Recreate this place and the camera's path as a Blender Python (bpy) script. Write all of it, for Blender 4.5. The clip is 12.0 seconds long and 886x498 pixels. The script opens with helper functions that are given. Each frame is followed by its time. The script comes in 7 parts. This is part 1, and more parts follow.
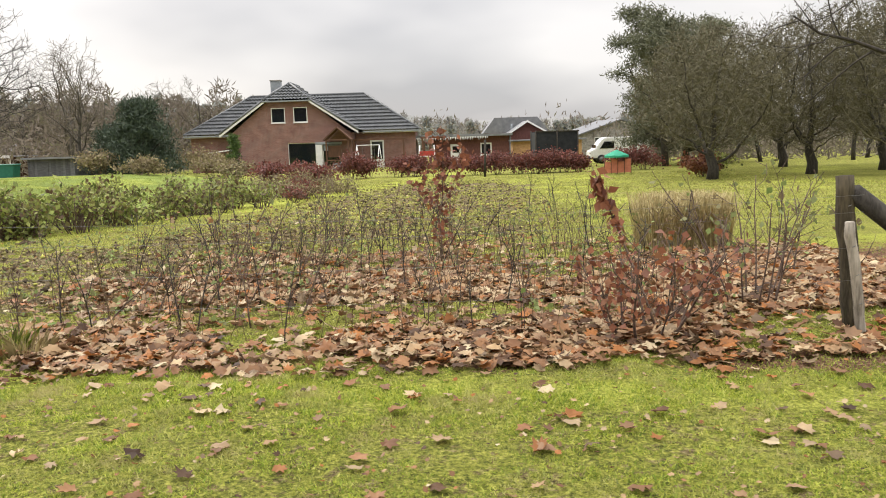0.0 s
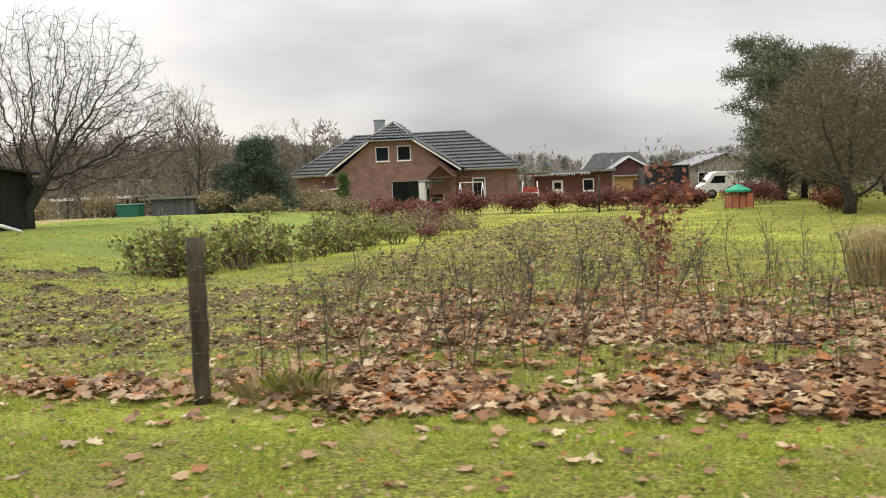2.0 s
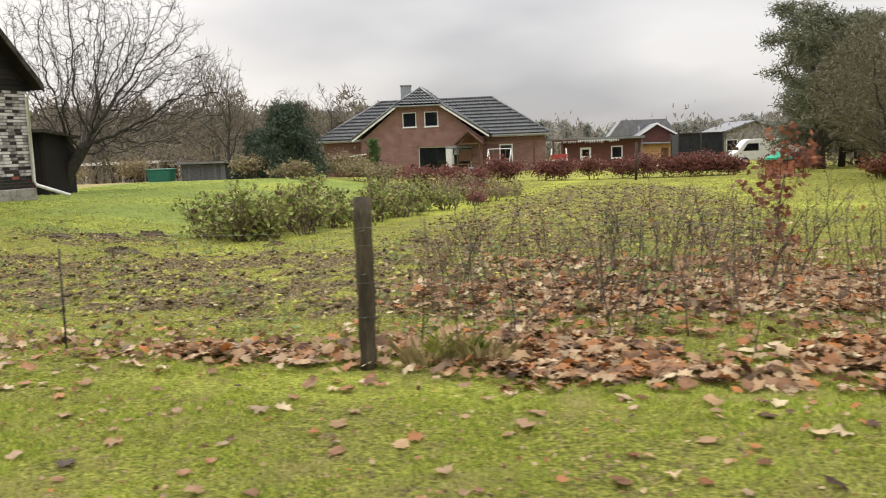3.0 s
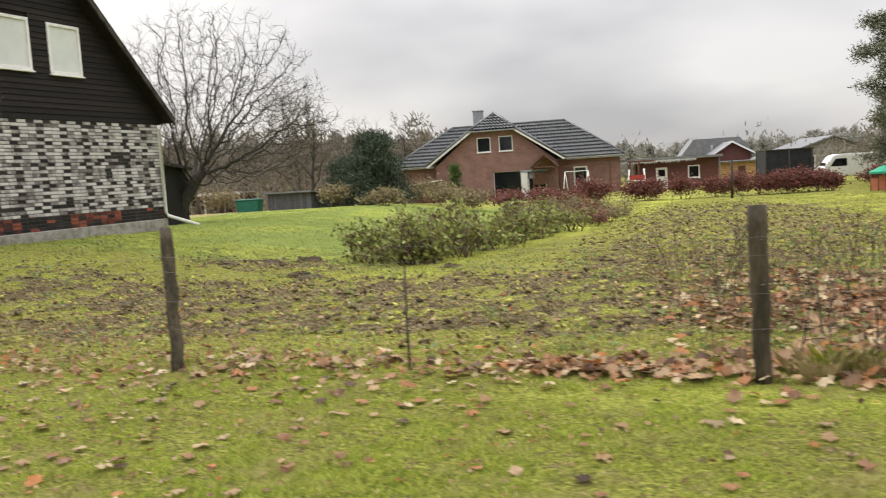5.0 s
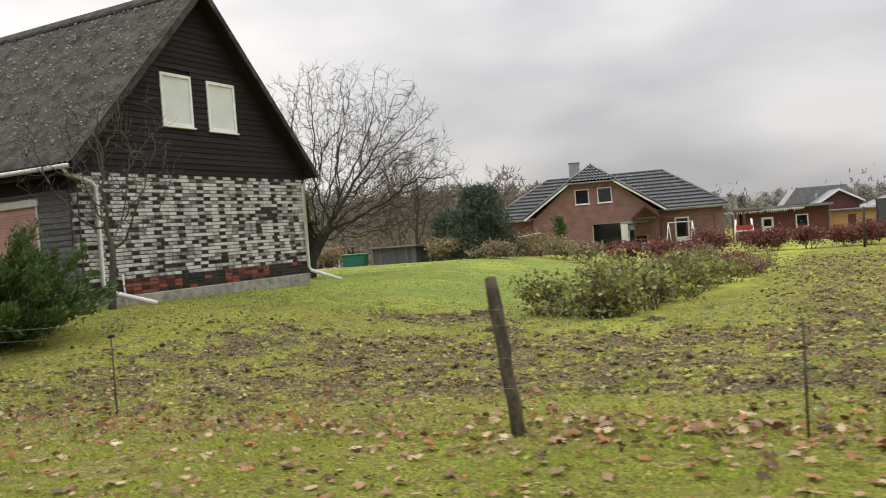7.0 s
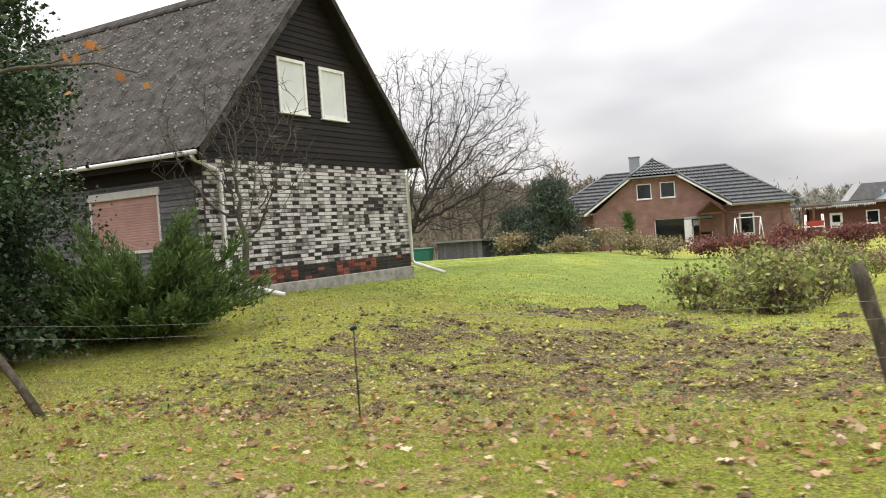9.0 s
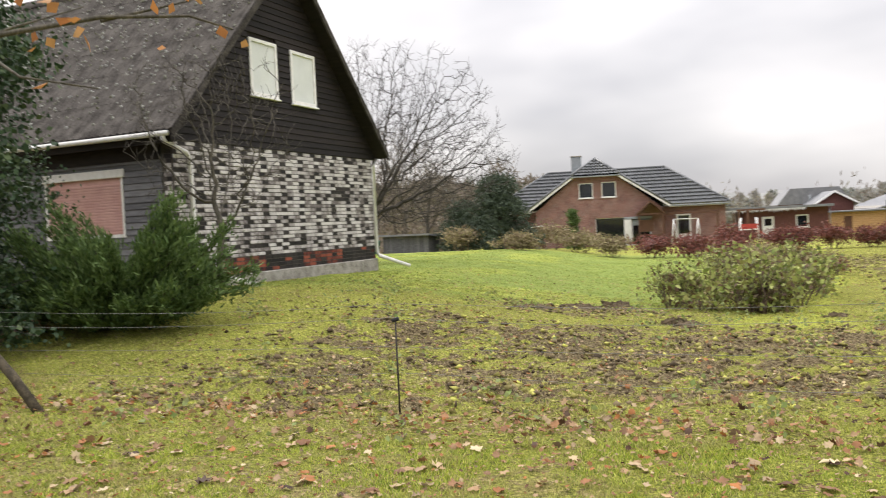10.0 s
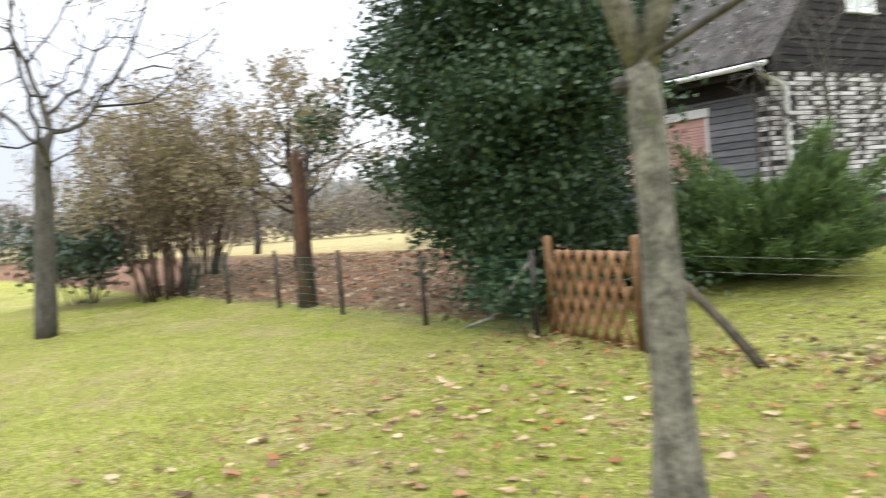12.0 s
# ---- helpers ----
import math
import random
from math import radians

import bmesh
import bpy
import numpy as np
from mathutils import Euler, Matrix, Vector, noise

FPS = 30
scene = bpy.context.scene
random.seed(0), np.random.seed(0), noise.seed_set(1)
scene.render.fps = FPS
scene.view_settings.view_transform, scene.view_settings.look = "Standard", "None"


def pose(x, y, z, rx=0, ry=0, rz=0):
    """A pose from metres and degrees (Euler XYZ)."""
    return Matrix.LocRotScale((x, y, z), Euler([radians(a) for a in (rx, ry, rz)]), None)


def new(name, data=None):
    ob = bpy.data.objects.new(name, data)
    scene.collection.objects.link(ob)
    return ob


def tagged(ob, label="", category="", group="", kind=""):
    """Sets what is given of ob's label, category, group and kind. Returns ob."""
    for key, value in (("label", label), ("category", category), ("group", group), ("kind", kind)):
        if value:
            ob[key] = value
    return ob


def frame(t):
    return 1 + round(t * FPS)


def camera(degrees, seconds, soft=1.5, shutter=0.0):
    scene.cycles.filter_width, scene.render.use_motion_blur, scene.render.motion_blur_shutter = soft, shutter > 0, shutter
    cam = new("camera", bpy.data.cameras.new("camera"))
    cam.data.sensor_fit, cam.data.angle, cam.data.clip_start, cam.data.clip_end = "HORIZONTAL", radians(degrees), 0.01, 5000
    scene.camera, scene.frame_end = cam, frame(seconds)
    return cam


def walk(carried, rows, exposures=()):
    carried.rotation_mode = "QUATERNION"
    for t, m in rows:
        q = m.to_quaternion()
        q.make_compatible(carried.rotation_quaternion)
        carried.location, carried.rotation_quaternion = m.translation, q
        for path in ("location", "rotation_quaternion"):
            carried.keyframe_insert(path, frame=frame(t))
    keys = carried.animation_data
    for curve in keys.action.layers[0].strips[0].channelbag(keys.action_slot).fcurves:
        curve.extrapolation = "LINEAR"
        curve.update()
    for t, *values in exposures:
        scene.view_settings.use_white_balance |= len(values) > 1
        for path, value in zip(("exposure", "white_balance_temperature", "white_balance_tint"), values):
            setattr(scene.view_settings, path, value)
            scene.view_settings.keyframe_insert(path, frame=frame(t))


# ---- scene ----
cam = camera(56.6, 12.0, soft=1.0, shutter=0.4)
METRES, EYE, TILT, LEAN, TURN = 13.5, 1.5, 0.0, 0.0, 0.0
ROWS = [
    (0.0, 0.0, 0.0, 0.0, -0.24, -7.64, 1.77),
    (0.5, -0.0161, 0.0035, -0.0009, -0.15, -7.5, 1.6),
    (1.0, -0.045, 0.0063, 0.0011, -0.38, -7.37, 1.51),
    (1.5, -0.0779, 0.0103, 0.0019, 3.43, -5.7, 2.34),
    (2.0, -0.1163, 0.0149, 0.0019, 5.62, -4.86, 2.42),
    (2.5, -0.1577, 0.0171, 0.0012, 5.59, -6.42, 2.54),
    (3.0, -0.2005, 0.0234, 0.0006, 6.64, -7.09, 2.14),
    (5.0, -0.3712, 0.0064, 0.0013, 10.02, -5.12, 3.65),
    (5.5, -0.4152, 0.0128, 0.0036, 13.84, -3.54, 3.55),
    (6.0, -0.4569, 0.013, 0.0051, 14.37, -2.47, 3.97),
    (6.5, -0.4988, 0.0186, 0.0055, 14.5, -1.56, 3.99),
    (7.0, -0.5435, 0.0187, 0.0065, 15.03, -0.99, 4.4),
    (7.5, -0.5879, 0.0243, 0.0061, 16.59, -0.69, 4.8),
    (9.5, -0.7672, 0.0354, 0.0103, 17.23, -1.23, 4.15),
    (10.0, -0.8084, 0.0405, 0.0093, 12.42, -1.7, 2.76),
    (10.5, -0.8524, 0.0472, 0.0079, 8.73, -2.24, 1.62),
    (11.0, -0.8982, 0.0421, 0.0091, 15.38, -3.41, 2.99),
    (11.5, -0.9467, 0.042, 0.0101, 31.95, -3.19, 4.2),
    (12.0, -0.9922, 0.0397, 0.0105, 44.89, -3.03, 4.91),
]
walk(cam, [(t, pose(0, 0, EYE, TILT, LEAN, TURN) @ pose(METRES * x, METRES * y, METRES * z, 90 + pitch, roll, yaw)) for t, x, y, z, yaw, pitch, roll in ROWS],
     exposures=[(0.0, 0.40, 6700, 12), (1.0, 0.44, 6700, 12), (2.0, 0.22, 6700, 12), (3.0, 0.24, 6700, 12), (6.0, 0.20, 6650, 12), (7.0, 0.06, 6650, 12), (9.5, 0.54, 6600, 13), (10.5, 0.38, 6650, 14), (11.0, 0.42, 6600, 14), (11.5, 0.92, 6600, 14), (12.0, 1.1, 6050, 12)])

# ---------------------------------------------------------------- light
SUN_ELEV, SUN_ROT = radians(32), radians(-35)
world = bpy.data.worlds.new("sky")
scene.world = world
world.use_nodes = True
wn, wl = world.node_tree.nodes, world.node_tree.links
wn.clear()
w_out = wn.new("ShaderNodeOutputWorld")
w_mix = wn.new("ShaderNodeMixShader")
w_mix.inputs[0].default_value = 0.92
w_sky = wn.new("ShaderNodeTexSky")
w_sky.sky_type = 'NISHITA'
w_sky.sun_disc = False
w_sky.sun_elevation, w_sky.sun_rotation = SUN_ELEV, SUN_ROT
w_b1 = wn.new("ShaderNodeBackground")
w_b1.inputs[1].default_value = 0.1
wl.new(w_sky.outputs[0], w_b1.inputs[0])
w_tc = wn.new("ShaderNodeTexCoord")
w_sep = wn.new("ShaderNodeSeparateXYZ")
wl.new(w_tc.outputs["Generated"], w_sep.inputs[0])
# overcast sky: the zenith is about three times as bright as the horizon
w_grad = wn.new("ShaderNodeMapRange")
w_grad.inputs[1].default_value, w_grad.inputs[2].default_value = 0.0, 1.0
w_grad.inputs[3].default_value, w_grad.inputs[4].default_value = 0.72, 5.0
w_pow = wn.new("ShaderNodeMath")
w_pow.operation, w_pow.use_clamp = 'POWER', True
w_pow.inputs[1].default_value = 2.2
wl.new(w_sep.outputs[2], w_pow.inputs[0])
wl.new(w_pow.outputs[0], w_grad.inputs[0])
w_map = wn.new("ShaderNodeMapping")
w_map.inputs["Scale"].default_value = (1.0, 1.0, 2.6)
w_map.inputs["Location"].default_value = (0.35, 0.2, 0.15)
w_map.inputs["Rotation"].default_value = (0.0, 0.35, 0.2)
wl.new(w_tc.outputs["Generated"], w_map.inputs[0])
w_noise = wn.new("ShaderNodeTexNoise")
w_noise.inputs["Scale"].default_value, w_noise.inputs["Detail"].default_value, w_noise.inputs["Roughness"].default_value = 1.7, 4.0, 0.45
wl.new(w_map.outputs[0], w_noise.inputs["Vector"])
w_ramp = wn.new("ShaderNodeValToRGB")
w_ramp.color_ramp.elements[0].position, w_ramp.color_ramp.elements[0].color = 0.40, (0.54, 0.555, 0.59, 1)
w_ramp.color_ramp.elements[1].position, w_ramp.color_ramp.elements[1].color = 0.60, (1.0, 0.995, 0.99, 1)
wl.new(w_noise.outputs["Fac"], w_ramp.inputs[0])
w_b2 = wn.new("ShaderNodeBackground")
wl.new(w_ramp.outputs[0], w_b2.inputs[0])
wl.new(w_grad.outputs[0], w_b2.inputs[1])
wl.new(w_b1.outputs[0], w_mix.inputs[1])
wl.new(w_b2.outputs[0], w_mix.inputs[2])
wl.new(w_mix.outputs[0], w_out.inputs[0])

sun_data = bpy.data.lights.new("sun", 'SUN')
sun_data.energy, sun_data.angle, sun_data.color = 1.2, radians(25), (1.0, 0.965, 0.91)
sun = new("sun", sun_data)
sun.matrix_world = pose(0, 0, 60) @ Vector((-math.sin(SUN_ROT) * math.cos(SUN_ELEV), -math.cos(SUN_ROT) * math.cos(SUN_ELEV), -math.sin(SUN_ELEV))).to_track_quat("-Z", "Y").to_matrix().to_4x4()


# ---------------------------------------------------------------- materials
def nodes_of(name):
    m = bpy.data.materials.new(name)
    m.use_nodes = True
    t = m.node_tree
    b = t.nodes["Principled BSDF"]
    return m, t.nodes, t.links, b


def rgb(c):
    return (c[0], c[1], c[2], 1.0)


def ramp_node(N, stops):
    r = N.new("ShaderNodeValToRGB")
    e = r.color_ramp.elements
    while len(e) < len(stops):
        e.new(0.5)
    for i, (p, c) in enumerate(stops):
        e[i].position, e[i].color = p, rgb(c)
    return r


def surface(name, a, b, scale=8.0, fine=60.0, rough=0.85, metal=0.0, bump=0.25, dist=0.01, stretch=(1, 1, 1), stain=None, per="", spread=0.0, spec=0.3, coat=0.0):
    """A worn surface: two tones in patches, fine grain, relief; per 'object' or 'island' varies each piece."""
    m, N, L, bs = nodes_of(name)
    tc = N.new("ShaderNodeTexCoord")
    mp = N.new("ShaderNodeMapping")
    mp.inputs["Scale"].default_value = stretch
    L.new(tc.outputs["Object"], mp.inputs[0])
    n1, n2 = N.new("ShaderNodeTexNoise"), N.new("ShaderNodeTexNoise")
    n1.inputs["Scale"].default_value, n1.inputs["Detail"].default_value = scale, 5.0
    n2.inputs["Scale"].default_value, n2.inputs["Detail"].default_value = fine, 3.0
    L.new(mp.outputs[0], n1.inputs["Vector"])
    L.new(mp.outputs[0], n2.inputs["Vector"])
    add = N.new("ShaderNodeMath")
    add.operation = 'MULTIPLY_ADD'
    add.inputs[1].default_value = 0.45
    L.new(n2.outputs["Fac"], add.inputs[0])
    sc = N.new("ShaderNodeMath")
    sc.operation = 'MULTIPLY'
    sc.inputs[1].default_value = 0.6
    L.new(n1.outputs["Fac"], sc.inputs[0])
    L.new(sc.outputs[0], add.inputs[2])
    last = add.outputs[0]
    if per:
        src = N.new("ShaderNodeObjectInfo").outputs["Random"] if per == "object" else N.new("ShaderNodeNewGeometry").outputs["Random Per Island"]
        pm = N.new("ShaderNodeMath")
        pm.operation = 'MULTIPLY_ADD'
        pm.inputs[1].default_value = spread
        L.new(src, pm.inputs[0])
        sub = N.new("ShaderNodeMath")
        sub.operation = 'SUBTRACT'
        sub.inputs[1].default_value = spread * 0.5
        L.new(last, sub.inputs[0])
        L.new(sub.outputs[0], pm.inputs[2])
        last = pm.outputs[0]
    stops = [(0.38, a), (0.66, b)]
    if stain:
        stops = [(0.30, stain), (0.42, a), (0.68, b)]
    r = ramp_node(N, stops)
    L.new(last, r.inputs[0])
    L.new(r.outputs[0], bs.inputs["Base Color"])
    bs.inputs["Roughness"].default_value, bs.inputs["Metallic"].default_value = rough, metal
    bs.inputs["Specular IOR Level"].default_value = spec
    bs.inputs["Coat Weight"].default_value = coat
    bp = N.new("ShaderNodeBump")
    bp.inputs["Strength"].default_value, bp.inputs["Distance"].default_value = bump, dist
    L.new(add.outputs[0], bp.inputs["Height"])
    L.new(bp.outputs[0], bs.inputs["Normal"])
    return m


def leafy(name, tones, rough=0.6, translucent=0.25, spec=0.25, patch=None):
    """Leaves of several tones, one tone an island, with some light through them."""
    m, N, L, bs = nodes_of(name)
    g = N.new("ShaderNodeNewGeometry")
    k = len(tones)
    r = ramp_node(N, [(i / max(1, k - 1), c) for i, c in enumerate(tones)])
    L.new(g.outputs["Random Per Island"], r.inputs[0])
    tc = N.new("ShaderNodeTexCoord")
    n = N.new("ShaderNodeTexNoise")
    n.inputs["Scale"].default_value = 14.0
    L.new(tc.outputs["Object"], n.inputs["Vector"])
    hs = N.new("ShaderNodeHueSaturation")
    mr = N.new("ShaderNodeMapRange")
    mr.inputs[3].default_value, mr.inputs[4].default_value = 0.65, 1.35
    L.new(n.outputs["Fac"], mr.inputs[0])
    L.new(mr.outputs[0], hs.inputs["Value"])
    tone = r.outputs[0]
    if patch:
        n2 = N.new("ShaderNodeTexNoise")
        n2.inputs["Scale"].default_value, n2.inputs["Detail"].default_value, n2.inputs["Roughness"].default_value = patch[1], 5.0, 0.65
        L.new(tc.outputs["Object"], n2.inputs["Vector"])
        pr = N.new("ShaderNodeMapRange")
        pr.inputs[1].default_value, pr.inputs[2].default_value = 0.48, 0.66
        L.new(n2.outputs["Fac"], pr.inputs[0])
        px = N.new("ShaderNodeMix")
        px.data_type = 'RGBA'
        L.new(pr.outputs[0], px.inputs[0])
        L.new(tone, px.inputs[6])
        px.inputs[7].default_value = rgb(patch[0])
        tone = px.outputs[2]
    L.new(tone, hs.inputs["Color"])
    L.new(hs.outputs[0], bs.inputs["Base Color"])
    bs.inputs["Roughness"].default_value = rough
    bs.inputs["Specular IOR Level"].default_value = spec
    if translucent > 0:
        tr = N.new("ShaderNodeBsdfTranslucent")
        L.new(hs.outputs[0], tr.inputs["Color"])
        mx = N.new("ShaderNodeMixShader")
        mx.inputs[0].default_value = translucent
        L.new(bs.outputs[0], mx.inputs[1])
        L.new(tr.outputs[0], mx.inputs[2])
        L.new(mx.outputs[0], N["Material Output"].inputs[0])
    return m


def ground_material():
    m, N, L, bs = nodes_of("meadow_ground")
    at, at2 = N.new("ShaderNodeAttribute"), N.new("ShaderNodeAttribute")
    at.attribute_name, at2.attribute_name = "zones", "covers"
    sep, sep2 = N.new("ShaderNodeSeparateColor"), N.new("ShaderNodeSeparateColor")
    L.new(at.outputs["Color"], sep.inputs[0])
    L.new(at2.outputs["Color"], sep2.inputs[0])
    tc = N.new("ShaderNodeTexCoord")

    def tex(scale, detail=4.0, rough=0.6):
        n = N.new("ShaderNodeTexNoise")
        n.inputs["Scale"].default_value, n.inputs["Detail"].default_value, n.inputs["Roughness"].default_value = scale, detail, rough
        L.new(tc.outputs["Object"], n.inputs["Vector"])
        return n.outputs["Fac"]

    def mix(fac, a, b):
        x = N.new("ShaderNodeMix")
        x.data_type = 'RGBA'
        L.new(fac, x.inputs[0])
        L.new(a, x.inputs[6])
        L.new(b, x.inputs[7])
        return x.outputs[2]

    def sharpen(noise_out, mask, lo, hi):
        a = N.new("ShaderNodeMath")
        a.operation = 'ADD'
        L.new(noise_out, a.inputs[0])
        L.new(mask, a.inputs[1])
        r = N.new("ShaderNodeMapRange")
        r.inputs[1].default_value, r.inputs[2].default_value = lo, hi
        L.new(a.outputs[0], r.inputs[0])
        return r.outputs[0]

    def tones(noise_out, *stops):
        r = ramp_node(N, stops)
        L.new(noise_out, r.inputs[0])
        return r.outputs[0]

    fine, clump, mid, big = tex(34.0, 8.0, 0.75), tex(10.0, 6.0, 0.7), tex(5.0, 5.0, 0.65), tex(0.9)
    grass = tones(fine, (0.35, (0.045, 0.055, 0.016)), (0.5, (0.225, 0.24, 0.043)), (0.63, (0.50, 0.485, 0.105)))
    moss = tones(fine, (0.34, (0.11, 0.13, 0.022)), (0.5, (0.34, 0.37, 0.06)), (0.64, (0.56, 0.55, 0.12)))
    lawn = tones(fine, (0.33, (0.075, 0.105, 0.026)), (0.5, (0.20, 0.26, 0.06)), (0.68, (0.36, 0.41, 0.11)))
    straw = tones(fine, (0.34, (0.085, 0.06, 0.026)), (0.5, (0.31, 0.245, 0.112)), (0.64, (0.54, 0.45, 0.23)))
    soil = tones(fine, (0.35, (0.028, 0.019, 0.010)), (0.5, (0.145, 0.110, 0.058)), (0.64, (0.37, 0.305, 0.175)))
    litter = tones(fine, (0.33, (0.035, 0.018, 0.011)), (0.5, (0.16, 0.085, 0.05)), (0.66, (0.36, 0.235, 0.145)))
    thatch = tones(fine, (0.34, (0.05, 0.036, 0.016)), (0.5, (0.20, 0.15, 0.07)), (0.64, (0.40, 0.33, 0.17)))
    worn = N.new("ShaderNodeMapRange")
    worn.inputs[1].default_value, worn.inputs[2].default_value = 0.52, 0.62
    L.new(clump, worn.inputs[0])
    c = mix(worn.outputs[0], grass, thatch)
    c = mix(sharpen(mid, sep2.outputs[1], 0.75, 1.1), c, lawn)
    c = mix(sharpen(mid, sep.outputs[1], 0.75, 1.1), c, moss)
    c = mix(sharpen(mid, sep2.outputs[0], 0.8, 1.1), c, straw)
    c = mix(sharpen(clump, sep.outputs[0], 0.80, 0.98), c, soil)
    c = mix(sharpen(clump, sep.outputs[2], 0.82, 1.05), c, litter)
    hs = N.new("ShaderNodeHueSaturation")
    mr = N.new("ShaderNodeMapRange")
    mr.inputs[3].default_value, mr.inputs[4].default_value = 0.65, 1.4
    L.new(big, mr.inputs[0])
    L.new(mr.outputs[0], hs.inputs["Value"])
    L.new(c, hs.inputs["Color"])
    L.new(hs.outputs[0], bs.inputs["Base Color"])
    bs.inputs["Roughness"].default_value = 0.95
    bs.inputs["Specular IOR Level"].default_value = 0.08
    both = N.new("ShaderNodeMath")
    both.operation = 'MULTIPLY_ADD'
    both.inputs[1].default_value = 1.6
    L.new(clump, both.inputs[0])
    L.new(fine, both.inputs[2])
    bp = N.new("ShaderNodeBump")
    bp.inputs["Strength"].default_value, bp.inputs["Distance"].default_value = 1.0, 0.05
    L.new(both.outputs[0], bp.inputs["Height"])
    L.new(bp.outputs[0], bs.inputs["Normal"])
    return m


def brick_face(name, tone_a, tone_b, joint):
    """Brickwork seen from far off: courses of varied bricks with pale joints."""
    m, N, L, bs = nodes_of(name)
    tc = N.new("ShaderNodeTexCoord")
    sp, cb, add = N.new("ShaderNodeSeparateXYZ"), N.new("ShaderNodeCombineXYZ"), N.new("ShaderNodeMath")
    L.new(tc.outputs["Object"], sp.inputs[0])
    add.operation = 'ADD'
    L.new(sp.outputs[0], add.inputs[0])
    L.new(sp.outputs[1], add.inputs[1])
    L.new(add.outputs[0], cb.inputs[0])
    L.new(sp.outputs[2], cb.inputs[1])
    bt = N.new("ShaderNodeTexBrick")
    bt.inputs["Scale"].default_value = 1.0
    bt.inputs["Brick Width"].default_value, bt.inputs["Row Height"].default_value, bt.inputs["Mortar Size"].default_value = 0.25, 0.083, 0.010
    bt.inputs["Color1"].default_value, bt.inputs["Color2"].default_value, bt.inputs["Mortar"].default_value = rgb(tone_a), rgb(tone_b), rgb(joint)
    L.new(cb.outputs[0], bt.inputs["Vector"])
    n = N.new("ShaderNodeTexNoise")
    n.inputs["Scale"].default_value, n.inputs["Detail"].default_value = 1.3, 6.0
    L.new(tc.outputs["Object"], n.inputs["Vector"])
    mr, hs = N.new("ShaderNodeMapRange"), N.new("ShaderNodeHueSaturation")
    mr.inputs[3].default_value, mr.inputs[4].default_value = 0.55, 1.45
    L.new(n.outputs["Fac"], mr.inputs[0])
    L.new(mr.outputs[0], hs.inputs["Value"])
    L.new(bt.outputs["Color"], hs.inputs["Color"])
    L.new(hs.outputs[0], bs.inputs["Base Color"])
    bs.inputs["Roughness"].default_value = 0.85
    bs.inputs["Specular IOR Level"].default_value = 0.25
    return m


def glass_material(name, tint=(0.05, 0.06, 0.07)):
    m, N, L, bs = nodes_of(name)
    bs.inputs["Base Color"].default_value = rgb(tint)
    bs.inputs["Roughness"].default_value = 0.05
    bs.inputs["Transmission Weight"].default_value = 0.85
    bs.inputs["Specular IOR Level"].default_value = 0.35
    return m


